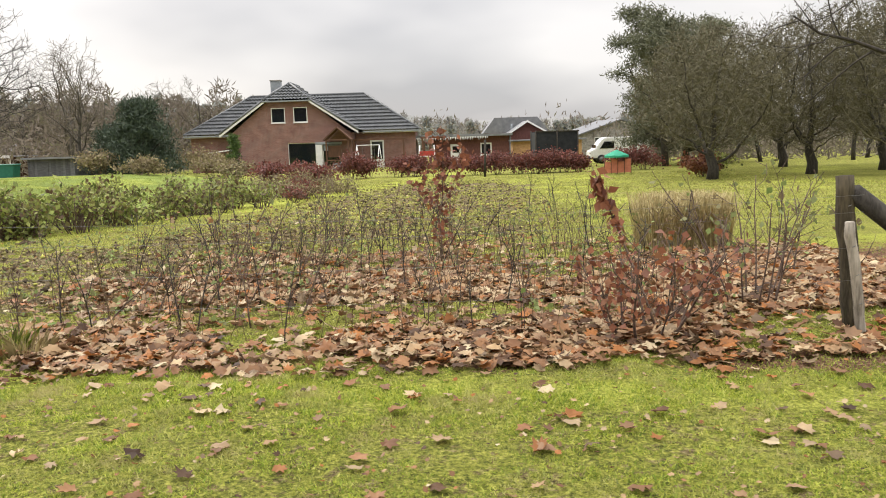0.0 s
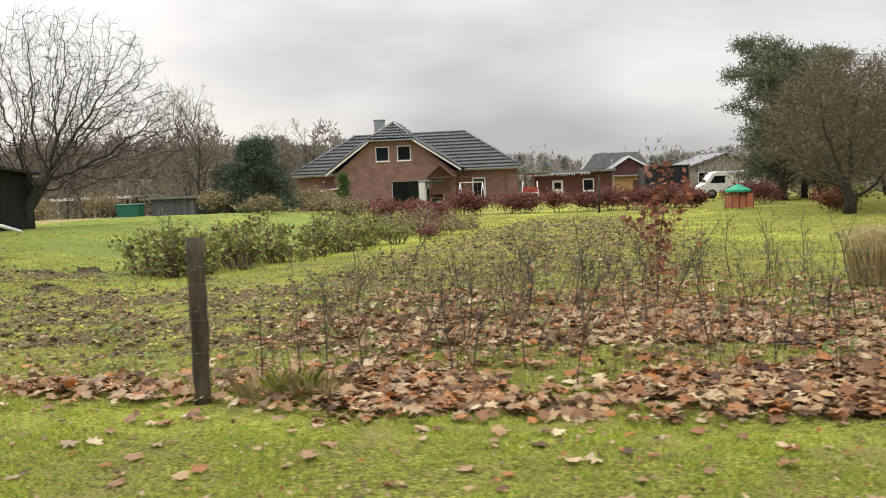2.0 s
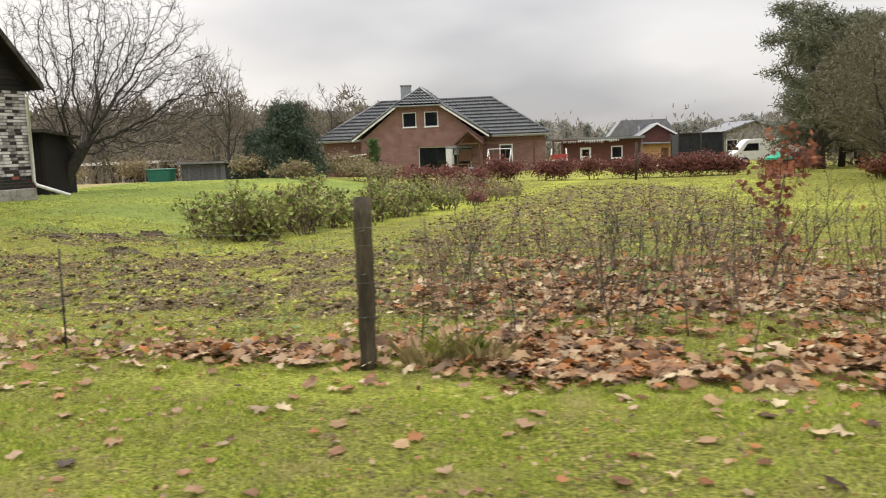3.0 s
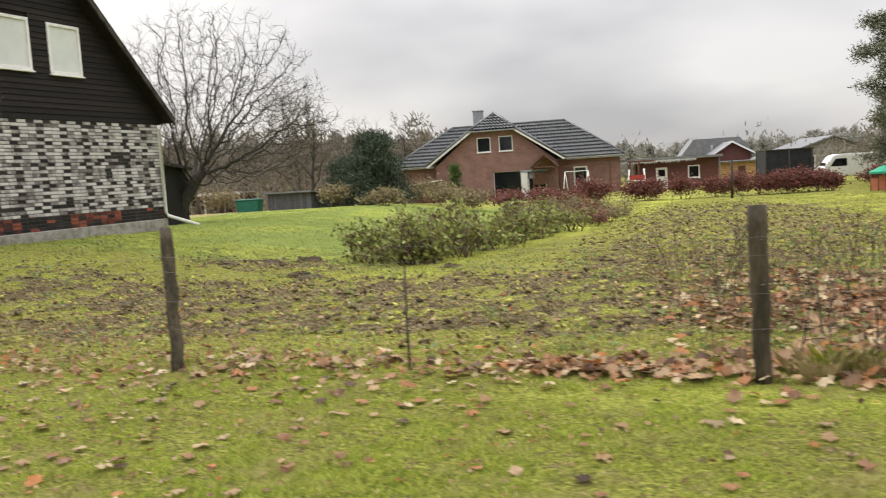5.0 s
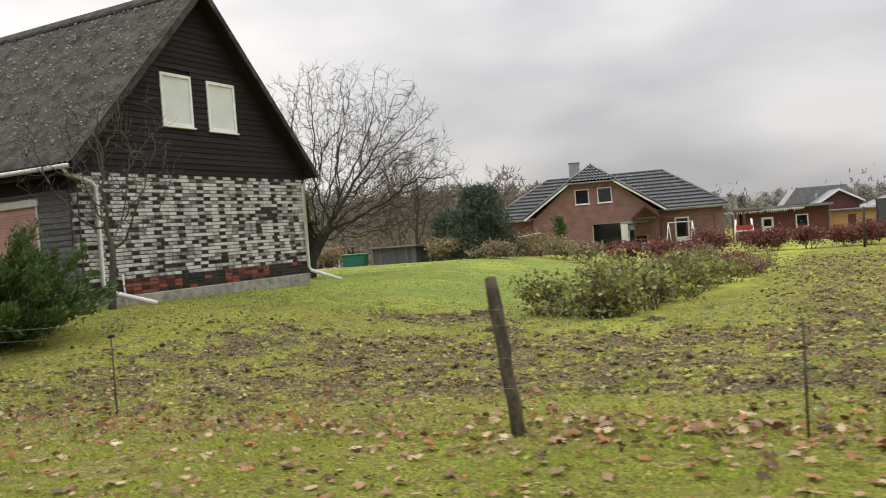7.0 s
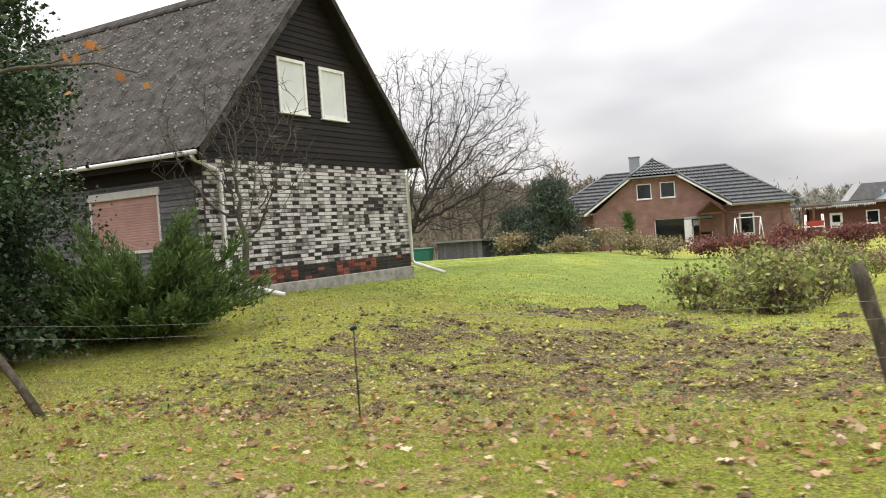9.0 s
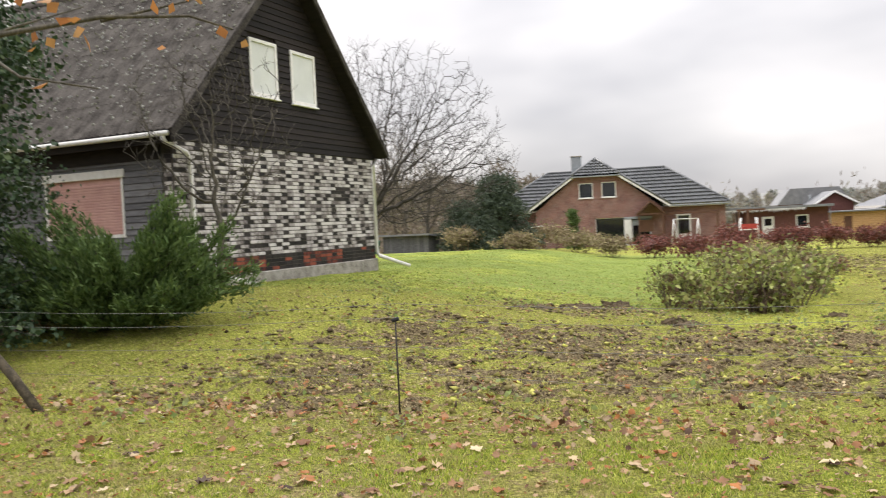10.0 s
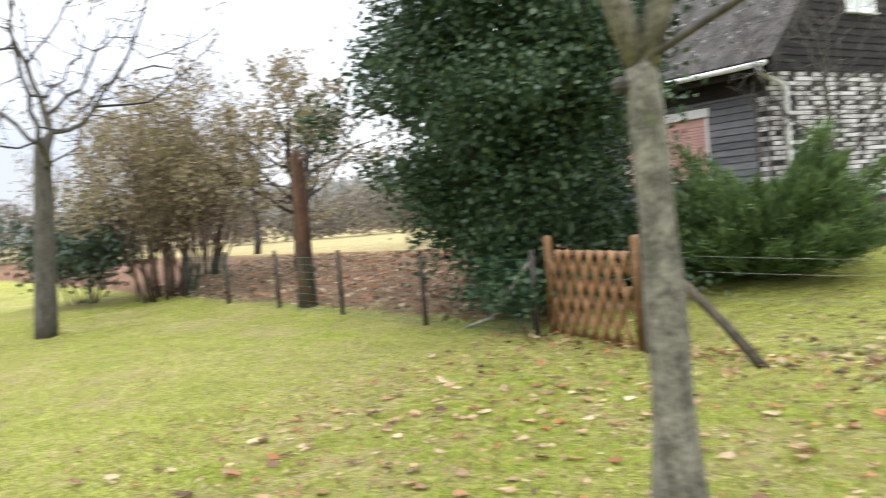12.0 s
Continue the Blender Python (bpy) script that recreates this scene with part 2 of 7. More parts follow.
M = {
    "ground": ground_material(),
    "white_brick": surface("white_brick", (0.34, 0.312, 0.302), (0.57, 0.54, 0.525), 7, 70, 0.8, bump=0.4, per="object", spread=0.5, stain=(0.15, 0.13, 0.125)),
    "white_brick_rest": surface("white_brick_rest", (0.34, 0.312, 0.302), (0.57, 0.54, 0.525), 7, 70, 0.8, bump=0.4, per="island", spread=0.5, stain=(0.15, 0.13, 0.125)),
    "dark_brick": surface("dark_brick", (0.010, 0.009, 0.009), (0.034, 0.028, 0.027), 8, 60, 0.6, per="island", spread=0.3),
    "red_brick": surface("red_brick", (0.10, 0.026, 0.018), (0.25, 0.07, 0.042), 6, 50, 0.75, per="island", spread=0.5, stain=(0.03, 0.02, 0.02)),
    "annex_board": surface("annex_board", (0.085, 0.034, 0.029), (0.155, 0.066, 0.055), 3, 40, 0.8, stretch=(6, 6, 1)),
    "lawn_blade": leafy("lawn_blade", [(0.13, 0.19, 0.04), (0.24, 0.31, 0.06), (0.36, 0.42, 0.09), (0.19, 0.27, 0.05)], 0.65, 0.3, patch=((0.38, 0.38, 0.11), 0.8)),
    "mortar": surface("mortar", (0.035, 0.031, 0.028), (0.15, 0.135, 0.12), 9, 80, 0.95),
    "concrete": surface("concrete", (0.19, 0.175, 0.15), (0.38, 0.36, 0.32), 5, 40, 0.9, stain=(0.07, 0.07, 0.045)),
    "black_board": surface("black_board", (0.007, 0.0052, 0.0048), (0.019, 0.0135, 0.0115), 3, 60, 0.75, bump=0.3, stretch=(1, 1, 7), per="object", spread=0.25),
    "grey_board": surface("grey_board", (0.085, 0.085, 0.09), (0.17, 0.17, 0.175), 3, 60, 0.75, bump=0.4, stretch=(1, 1, 7), per="object", spread=0.25),
    "old_roof": surface("old_roof", (0.036, 0.032, 0.028), (0.105, 0.095, 0.084), 3, 26, 0.95, bump=0.7, dist=0.03, spec=0.08, per="island", spread=0.3, stain=(0.02, 0.018, 0.016)),
    "moss": leafy("roof_moss", [(0.20, 0.20, 0.18), (0.36, 0.36, 0.33), (0.10, 0.10, 0.06), (0.28, 0.28, 0.25)], 0.95, 0.0),
    "white_paint": surface("white_paint", (0.66, 0.65, 0.62), (0.80, 0.79, 0.77), 5, 60, 0.5, bump=0.08),
    "white_plastic": surface("white_plastic", (0.62, 0.61, 0.58), (0.74, 0.73, 0.70), 7, 60, 0.4, bump=0.06, stain=(0.45, 0.43, 0.38)),
    "blind": surface("blind", (0.58, 0.60, 0.58), (0.66, 0.68, 0.66), 2, 50, 0.6, bump=0.05),
    "pink_shutter": surface("pink_shutter", (0.44, 0.25, 0.22), (0.54, 0.33, 0.29), 3, 50, 0.6, bump=0.1),
    "clinker_wall": brick_face("clinker_wall", (0.17, 0.07, 0.056), (0.245, 0.116, 0.096), (0.27, 0.225, 0.20)),
    "tile_roof": surface("tile_roof", (0.062, 0.066, 0.068), (0.135, 0.14, 0.143), 3, 40, 0.5, spec=0.45, per="island", spread=0.35),
    "light_roof": surface("light_roof", (0.13, 0.135, 0.14), (0.22, 0.22, 0.225), 2, 30, 0.5),
    "glass": glass_material("window_glass"),
    "dark_room": surface("dark_room", (0.02, 0.02, 0.022), (0.04, 0.04, 0.045), 3, 30, 0.8),
    "brown_wood": surface("brown_wood", (0.07, 0.035, 0.022), (0.15, 0.075, 0.045), 5, 60, 0.75, stretch=(1, 1, 0.3)),
    "new_wood": surface("new_wood", (0.36, 0.20, 0.085), (0.52, 0.32, 0.15), 5, 60, 0.7, per="island", spread=0.2),
    "lattice_wood": surface("lattice_wood", (0.14, 0.072, 0.028), (0.29, 0.155, 0.065), 6, 60, 0.7, per="object", spread=0.3),
    "post_wood": surface("post_wood", (0.026, 0.021, 0.013), (0.095, 0.075, 0.045), 14, 70, 0.9, bump=0.9, stretch=(1, 1, 0.16), stain=(0.05, 0.06, 0.02)),
    "pale_wood": surface("pale_wood", (0.13, 0.11, 0.085), (0.42, 0.37, 0.30), 12, 60, 0.9, bump=0.6, stretch=(1, 1, 0.18)),
    "rust_wood": surface("rust_wood", (0.045, 0.026, 0.017), (0.15, 0.078, 0.045), 8, 60, 0.9, bump=0.7, stretch=(1, 1, 0.2), stain=(0.03, 0.02, 0.015)),
    "bark": surface("bark", (0.05, 0.045, 0.035), (0.13, 0.115, 0.09), 14, 70, 0.95, bump=0.7, stretch=(1, 1, 0.3), stain=(0.06, 0.075, 0.03)),
    "dark_bark": surface("dark_bark", (0.03, 0.026, 0.022), (0.075, 0.065, 0.052), 14, 70, 0.95, bump=0.7, stretch=(1, 1, 0.3), stain=(0.05, 0.06, 0.025)),
    "lichen_bark": surface("lichen_bark", (0.05, 0.046, 0.032), (0.20, 0.185, 0.13), 9, 45, 0.9, bump=0.8, stretch=(1, 1, 0.7), stain=(0.10, 0.12, 0.035)),
    # distance haze is mixed into these pale tones and their strong translucency
    "hazed_wood": leafy("hazed_wood", [(0.31, 0.295, 0.27), (0.36, 0.345, 0.315), (0.27, 0.255, 0.235)], 0.95, 0.5),
    "hazed_pine": leafy("hazed_pine", [(0.27, 0.28, 0.25), (0.32, 0.33, 0.30), (0.25, 0.255, 0.23)], 0.95, 0.5),
    "mid_wood": leafy("mid_wood", [(0.18, 0.15, 0.115), (0.23, 0.195, 0.155), (0.145, 0.122, 0.095), (0.19, 0.18, 0.105)], 0.95, 0.3),
    "twig": surface("twig", (0.06, 0.038, 0.028), (0.17, 0.12, 0.09), 12, 60, 0.9),
    "dry_stalk": leafy("dry_stalk", [(0.10, 0.06, 0.035), (0.22, 0.15, 0.085), (0.07, 0.042, 0.028), (0.18, 0.15, 0.06)], 0.9, 0.0),
    "grass_blade": leafy("grass_blade", [(0.08, 0.125, 0.018), (0.27, 0.34, 0.045), (0.49, 0.51, 0.075), (0.15, 0.25, 0.03), (0.39, 0.44, 0.058), (0.58, 0.54, 0.16)], 0.6, 0.3, patch=((0.40, 0.36, 0.14), 1.7)),
    "field_blade": leafy("field_blade", [(0.28, 0.30, 0.06), (0.46, 0.47, 0.11), (0.17, 0.21, 0.04), (0.52, 0.50, 0.15), (0.33, 0.38, 0.07)], 0.7, 0.25, patch=((0.21, 0.16, 0.075), 3.4)),
    "dry_grass": leafy("dry_grass", [(0.48, 0.39, 0.19), (0.34, 0.26, 0.11), (0.58, 0.49, 0.26), (0.24, 0.20, 0.07)], 0.8, 0.3),
    "maple_leaf": leafy("maple_leaf", [(0.27, 0.16, 0.078), (0.40, 0.27, 0.14), (0.15, 0.07, 0.036), (0.50, 0.375, 0.215), (0.07, 0.038, 0.023), (0.32, 0.165, 0.075), (0.045, 0.026, 0.016), (0.38, 0.15, 0.042), (0.21, 0.105, 0.052), (0.54, 0.44, 0.27)], 0.6, 0.2, 0.2),
    "orange_leaf": leafy("orange_leaf", [(0.42, 0.17, 0.05), (0.36, 0.20, 0.07), (0.30, 0.12, 0.045)], 0.7, 0.3),
    "beech_leaf": leafy("beech_leaf", [(0.22, 0.085, 0.048), (0.29, 0.115, 0.06), (0.12, 0.046, 0.034), (0.34, 0.165, 0.085)], 0.6, 0.25),
    "hedge_leaf": leafy("hedge_leaf", [(0.155, 0.052, 0.042), (0.22, 0.075, 0.057), (0.085, 0.035, 0.03), (0.22, 0.105, 0.075)], 0.6, 0.25),
    "bramble_leaf": leafy("bramble_leaf", [(0.085, 0.11, 0.025), (0.20, 0.25, 0.055), (0.37, 0.40, 0.12), (0.085, 0.10, 0.03), (0.29, 0.30, 0.09), (0.13, 0.085, 0.04), (0.095, 0.058, 0.034)], 0.6, 0.3),
    "weed_leaf": leafy("weed_leaf", [(0.14, 0.20, 0.05), (0.24, 0.30, 0.10), (0.20, 0.22, 0.09), (0.19, 0.13, 0.07)], 0.7, 0.3),
    "holly_leaf": leafy("holly_leaf", [(0.018, 0.036, 0.016), (0.036, 0.066, 0.024), (0.026, 0.05, 0.022), (0.07, 0.10, 0.036)], 0.55, 0.12, 0.22),
    "juniper_leaf": leafy("juniper_leaf", [(0.04, 0.075, 0.02), (0.08, 0.135, 0.035), (0.13, 0.19, 0.055), (0.06, 0.10, 0.03)], 0.65, 0.2),
    "yew_leaf": leafy("yew_leaf", [(0.04, 0.06, 0.04), (0.075, 0.10, 0.06), (0.055, 0.075, 0.05)], 0.6, 0.1),
    "pine_leaf": leafy("pine_leaf", [(0.11, 0.12, 0.075), (0.18, 0.185, 0.115), (0.14, 0.145, 0.09)], 0.7, 0.1),
    "olive_twig": leafy("olive_twig", [(0.10, 0.09, 0.052), (0.15, 0.132, 0.08), (0.085, 0.078, 0.05)], 0.9, 0.0),
    "shrub_leaf": leafy("shrub_leaf", [(0.24, 0.19, 0.11), (0.30, 0.25, 0.13), (0.18, 0.13, 0.09), (0.21, 0.20, 0.08)], 0.8, 0.2),
    # flat grey with the mist over the wooded rise put into the colour
    "hazed_hill": surface("hazed_hill", (0.20, 0.205, 0.19), (0.27, 0.265, 0.25), 0.06, 0.6, 0.95, bump=0.0),
    "soil_clod": leafy("soil_clod", [(0.04, 0.028, 0.015), (0.13, 0.098, 0.053), (0.24, 0.22, 0.06), (0.065, 0.047, 0.025), (0.20, 0.155, 0.085), (0.42, 0.41, 0.09), (0.10, 0.073, 0.038)], 0.95, 0.0),
    "heap_soil": surface("heap_soil", (0.045, 0.032, 0.018), (0.15, 0.11, 0.06), 14, 50, 0.95, bump=1.0, dist=0.05, stain=(0.10, 0.11, 0.03)),
    "wire": surface("wire", (0.10, 0.10, 0.09), (0.22, 0.22, 0.21), 20, 60, 0.6, metal=0.3),
    "black_net": surface("black_net", (0.012, 0.013, 0.016), (0.03, 0.032, 0.036), 3, 40, 0.8),
    "green_cloth": surface("green_cloth", (0.02, 0.24, 0.14), (0.03, 0.34, 0.20), 5, 60, 0.7),
    "orange_cloth": surface("orange_cloth", (0.42, 0.13, 0.08), (0.55, 0.20, 0.12), 5, 60, 0.7),
    "green_plastic": surface("green_plastic", (0.01, 0.09, 0.06), (0.02, 0.14, 0.09), 5, 60, 0.45),
    "tyre": surface("tyre", (0.012, 0.012, 0.012), (0.025, 0.025, 0.025), 9, 60, 0.85),
    "grey_paint": surface("grey_paint", (0.20, 0.22, 0.23), (0.30, 0.32, 0.33), 4, 40, 0.6),
    "red_paint": surface("red_paint", (0.30, 0.03, 0.025), (0.42, 0.06, 0.045), 4, 40, 0.5),
}


# ---------------------------------------------------------------- building blocks
def mesh_object(name, verts, faces, mat, parent=None, label="", smooth=False):
    me = bpy.data.meshes.new(name)
    me.from_pydata([tuple(v) for v in verts], [], [tuple(f) for f in faces])
    me.materials.append(mat)
    if smooth:
        me.polygons.foreach_set("use_smooth", [True] * len(me.polygons))
    me.update()
    ob = new(name, me)
    if parent is not None:
        ob.parent = parent
    if label:
        ob["label"] = label
    return ob


def part(name, bm, mat, parent=None, label="", smooth=False):
    """Links a bmesh as one mesh object under a thing or under a part."""
    me = bpy.data.meshes.new(name)
    bm.to_mesh(me)
    bm.free()
    me.materials.append(mat)
    if smooth:
        for p in me.polygons:
            p.use_smooth = True
    ob = new(name, me)
    if parent is not None:
        ob.parent = parent
    if label:
        ob["label"] = label
    return ob


def thing(name, m, label, category, group="", kind=""):
    ob = new(name)
    ob.empty_display_size = 0.2
    ob.matrix_world = m
    return tagged(ob, label, category, group, kind)


def box(bm, x0, x1, y0, y1, z0, z1, bevel=0.0):
    vs = [bm.verts.new(p) for p in ((x0, y0, z0), (x1, y0, z0), (x1, y1, z0), (x0, y1, z0), (x0, y0, z1), (x1, y0, z1), (x1, y1, z1), (x0, y1, z1))]
    fs = [bm.faces.new([vs[i] for i in f]) for f in ((3, 2, 1, 0), (4, 5, 6, 7), (0, 1, 5, 4), (1, 2, 6, 5), (2, 3, 7, 6), (3, 0, 4, 7))]
    if bevel > 0:
        es = list({e for f in fs for e in f.edges})
        bmesh.ops.bevel(bm, geom=es, offset=bevel, segments=1, affect='EDGES')
    return bm


def boxes(*bs, bevel=0.0):
    bm = bmesh.new()
    for b in bs:
        box(bm, *b, bevel=bevel)
    return bm


def prism(bm, outline, axis, a, b):
    """An outline of (u, v) pairs pushed from a to b along axis: 'x' takes (y, z), 'y' takes (x, z)."""
    put = (lambda u, v, w: (w, u, v)) if axis == 'x' else (lambda u, v, w: (u, w, v))
    lo = [bm.verts.new(put(u, v, a)) for u, v in outline]
    hi = [bm.verts.new(put(u, v, b)) for u, v in outline]
    k = len(outline)
    bm.faces.new(lo)
    bm.faces.new(hi[::-1])
    for i in range(k):
        bm.faces.new((lo[i], hi[i], hi[(i + 1) % k], lo[(i + 1) % k]))
    bmesh.ops.recalc_face_normals(bm, faces=bm.faces)
    return bm


def tubes(paths, sides=6):
    """Verts and faces of round tubes: each path is a list of (x, y, z, radius)."""
    V, F = [], []
    for path in paths:
        base = len(V)
        k = len(path)
        for i, (x, y, z, r) in enumerate(path):
            a, b = path[max(0, i - 1)], path[min(k - 1, i + 1)]
            dv = Vector((b[0] - a[0], b[1] - a[1], b[2] - a[2]))
            if dv.length < 1e-9:
                dv = Vector((0, 0, 1))
            dv.normalize()
            u = dv.orthogonal().normalized() if abs(dv.z) > 0.9 else dv.cross(Vector((0, 0, 1))).normalized()
            if abs(dv.z) > 0.9:
                u = (Vector((1, 0, 0)) - dv * dv.x).normalized()
            w = dv.cross(u)
            for s in range(sides):
                q = 2 * math.pi * s / sides
                o = u * (math.cos(q) * r) + w * (math.sin(q) * r)
                V.append((x + o.x, y + o.y, z + o.z))
        for i in range(k - 1):
            for s in range(sides):
                p, q = base + i * sides + s, base + i * sides + (s + 1) % sides
                F.append((p, q, q + sides, p + sides))
        F.append(tuple(base + s for s in range(sides))[::-1])
        F.append(tuple(base + (k - 1) * sides + s for s in range(sides)))
    return V, F


def tube_object(name, paths, mat, parent=None, label="", sides=6, smooth=True):
    V, F = tubes(paths, sides)
    return mesh_object(name, V, F, mat, parent, label, smooth)


# ---------------------------------------------------------------- terrain
def smooth(a, b, v):
    u = np.clip((v - a) / (b - a), 0, 1)
    return u * u * (3 - 2 * u)


def value_noise(x, y, seed):
    def h(i, j):
        k = (i * 374761393 + j * 668265263 + seed * 1442695041) & 0x7fffffff
        k = ((k ^ (k >> 13)) * 1274126177) & 0x7fffffff
        return ((k ^ (k >> 16)) & 0xffff) / 65535.0
    xi, yi = np.floor(x).astype(np.int64), np.floor(y).astype(np.int64)
    fx, fy = x - xi, y - yi
    fx, fy = fx * fx * (3 - 2 * fx), fy * fy * (3 - 2 * fy)
    return (h(xi, yi) * (1 - fx) + h(xi + 1, yi) * fx) * (1 - fy) + (h(xi, yi + 1) * (1 - fx) + h(xi + 1, yi + 1) * fx) * fy


def fence_y(x):
    return 5.35 - 0.128 * x


def land(x, y):
    """The broad lie of the land: falls gently away from the road, with a rise where the old house stands."""
    g = np.interp(y, [7, 18, 35, 75, 200, 700], [0, -0.27, -0.6, -0.95, -1.2, -1.4])
    return g + 0.75 * smooth(-10, -18, x) * smooth(7.5, 15, y) * (1 - smooth(45, 75, y))


def soil_zone(x, y):
    """Where the plot was dug over."""
    e = 0.8 * (value_noise(x * 0.5, y * 0.5, 7) - 0.5)
    dug = smooth(7.0, 8.4, y + e) * (1 - smooth(12.8, 14.6, y + e)) * smooth(-18.0, -13.5, x + 2 * e) * (1 - smooth(-3.5, 0.5, x))
    strip_mid = -2.0 + 0.13 * (y - 14)
    strip = smooth(11, 14, y) * (1 - smooth(36, 46, y)) * (1 - smooth(2.6, 4.6, np.abs(x - strip_mid + 0.3 * e)))
    patch = (1 - smooth(0.5, 1.5, np.hypot((x + 11.8) / 1.9, (y - 16.2) / 1.1)))
    crumbs = 0.2 * value_noise(x * 1.1, y * 1.7, 15) + 0.35 * value_noise(x * 3.1, y * 4.2, 16) + 0.45 * value_noise(x * 7.0, y * 8.0, 17)
    broken = 0.34 + 0.85 * smooth(0.36, 0.64, crumbs)
    return np.clip(np.maximum(np.maximum(dug * 0.95, strip * 0.85), patch * 0.85) * broken, 0, 1)


def litter_zone(x, y):
    """Where fallen leaves lie thick: along the fence, and over the plot at its eastern end."""
    e = 0.5 * (value_noise(x * 0.9, y * 0.9, 11) - 0.5)
    f = y - fence_y(x)
    edge = np.exp(-((f - 0.2 + 0.5 * e) / 0.42) ** 2) * (0.14 + 0.86 * smooth(-6.4, -2.6, x)) * (0.35 + 0.75 * smooth(0.25, 0.6, value_noise(x * 1.5, y * 2.0, 19)))
    east = smooth(0.0, 0.3, f + e) * (1 - smooth(9.5, 13, y + 2 * e)) * smooth(-5.0, -2.2, x + e) * (0.15 + 0.95 * smooth(0.28, 0.52, value_noise(x * 0.7, y * 1.0, 5)))
    west = smooth(8.4, 9.2, y + 0.07 * (x + 21)) * (1 - smooth(14, 17, y)) * smooth(-19.0, -20.5, x)
    return np.clip(np.maximum(np.maximum(edge, east), west), 0, 1)


def straw_zone(x, y):
    """Where the grass has gone to straw: the meadow in the west, and the rough verge before the old house."""
    meadow = 0.85 * smooth(-23.5, -28, x) * smooth(13, 16, y)
    rough = 0.55 * smooth(-8, -12, x) * (1 - smooth(8.5, 11.0, y)) * smooth(0.8, 2.6, y) * (0.45 + 0.95 * value_noise(x * 0.8, y * 1.1, 27))
    return np.clip(np.maximum(meadow, rough), 0, 1)


def lawn_zone(x, y):
    """The mown grass round the old house and beyond the canes."""
    return np.clip(smooth(-8.5, -11, x - 0.12 * (y - 14)) * smooth(14.5, 18, y) * (1 - smooth(46, 56, y)), 0, 1)


def moss_zone(x, y):
    lane = (1 - smooth(0.5, 1.2, np.abs(x + 8.6 - 0.235 * (y - 14)))) * smooth(13, 15, y) * (1 - smooth(42, 60, y))
    verge = np.exp(-((y - fence_y(x) + 0.55) / 0.4) ** 2) * smooth(-8, -4, x)
    east = smooth(2.2, 4, x) * smooth(9, 12, y) * (1 - smooth(40, 50, y))
    yard = smooth(-9, -13, x) * smooth(14, 18, y) * 0.2
    spots = 0.5 * smooth(0.5, 0.75, value_noise(x * 0.4, y * 0.55, 3))
    return np.clip(lane + verge + 0.42 * east + yard + spots, 0, 1)


def height(x, y):
    x, y = np.asarray(x, float), np.asarray(y, float)
    h = land(x, y)
    near = 1 - smooth(40, 60, y)
    h = h + near * 0.05 * (value_noise(x * 0.7, y * 0.7, 1) - 0.5) + near * 0.03 * (value_noise(x * 2.6, y * 2.6, 2) - 0.5) + near * 0.022 * (value_noise(x * 6.5, y * 6.5, 4) - 0.5)
    s = soil_zone(x, y)
    h = h + s * (0.10 * (value_noise(x * 3.1, y * 3.1, 21) - 0.4) + 0.10 * (value_noise(x * 7.0, y * 8.0, 17) - 0.5))
    return h


def ground_z(x, y):
    return float(height(np.array([x]), np.array([y]))[0])


def axis_steps(parts):
    out = [parts[0][0]]
    for a, b, step in parts:
        k = max(1, int(round((b - a) / step)))
        out += list(a + (b - a) * (np.arange(1, k + 1) / k))
    return np.array(out)


gx = axis_steps([(-900, -200, 100), (-200, -60, 14), (-60, -34, 1.0), (-34, -22, 0.25), (-22, 6, 0.09), (6, 20, 0.4), (20, 60, 3), (60, 200, 14), (200, 900, 100)])
gy = axis_steps([(-500, -60, 80), (-60, -6, 5), (-6, 2, 0.5), (2, 17, 0.09), (17, 36, 0.3), (36, 100, 1.6), (100, 300, 20), (300, 1200, 120)])
GX, GY = np.meshgrid(gx, gy)
GZ = height(GX, GY)
nxg, nyg = len(gx), len(gy)
gverts = np.stack([GX, GY, GZ], -1).reshape(-1, 3)
gi = (np.arange(nyg - 1)[:, None] * nxg + np.arange(nxg - 1)[None, :]).reshape(-1)
gquads = np.stack([gi, gi + 1, gi + 1 + nxg, gi + nxg], -1)


def bulk_mesh(name, verts, quads, mat, smooth_shade=False):
    """A mesh from numpy arrays; quads: an (n, k) array of corner numbers."""
    me = bpy.data.meshes.new(name)
    verts, quads = np.asarray(verts, np.float32), np.asarray(quads, np.int32)
    k = quads.shape[1]
    me.vertices.add(len(verts))
    me.vertices.foreach_set("co", verts.ravel())
    me.loops.add(quads.size)
    me.loops.foreach_set("vertex_index", quads.ravel())
    me.polygons.add(len(quads))
    me.polygons.foreach_set("loop_start", np.arange(0, quads.size, k, dtype=np.int32))
    me.polygons.foreach_set("loop_total", np.full(len(quads), k, np.int32))
    if smooth_shade:
        me.polygons.foreach_set("use_smooth", np.ones(len(quads), bool))
    me.materials.append(mat)
    me.update(calc_edges=True)
    return me


ground_mesh = bulk_mesh("ground", gverts, gquads, M["ground"], True)
zone = ground_mesh.color_attributes.new("zones", 'FLOAT_COLOR', 'POINT')
zc = np.ones((len(gverts), 4), np.float32)
zx, zy = gverts[:, 0], gverts[:, 1]
zc[:, 0], zc[:, 1], zc[:, 2] = soil_zone(zx, zy) * 0.62, moss_zone(zx, zy) * 0.62, litter_zone(zx, zy) * 0.66
zone.data.foreach_set("color", zc.ravel())
cover = ground_mesh.color_attributes.new("covers", 'FLOAT_COLOR', 'POINT')
zc[:, 0], zc[:, 1], zc[:, 2] = straw_zone(zx, zy) * 0.72, lawn_zone(zx, zy) * 0.62, 0
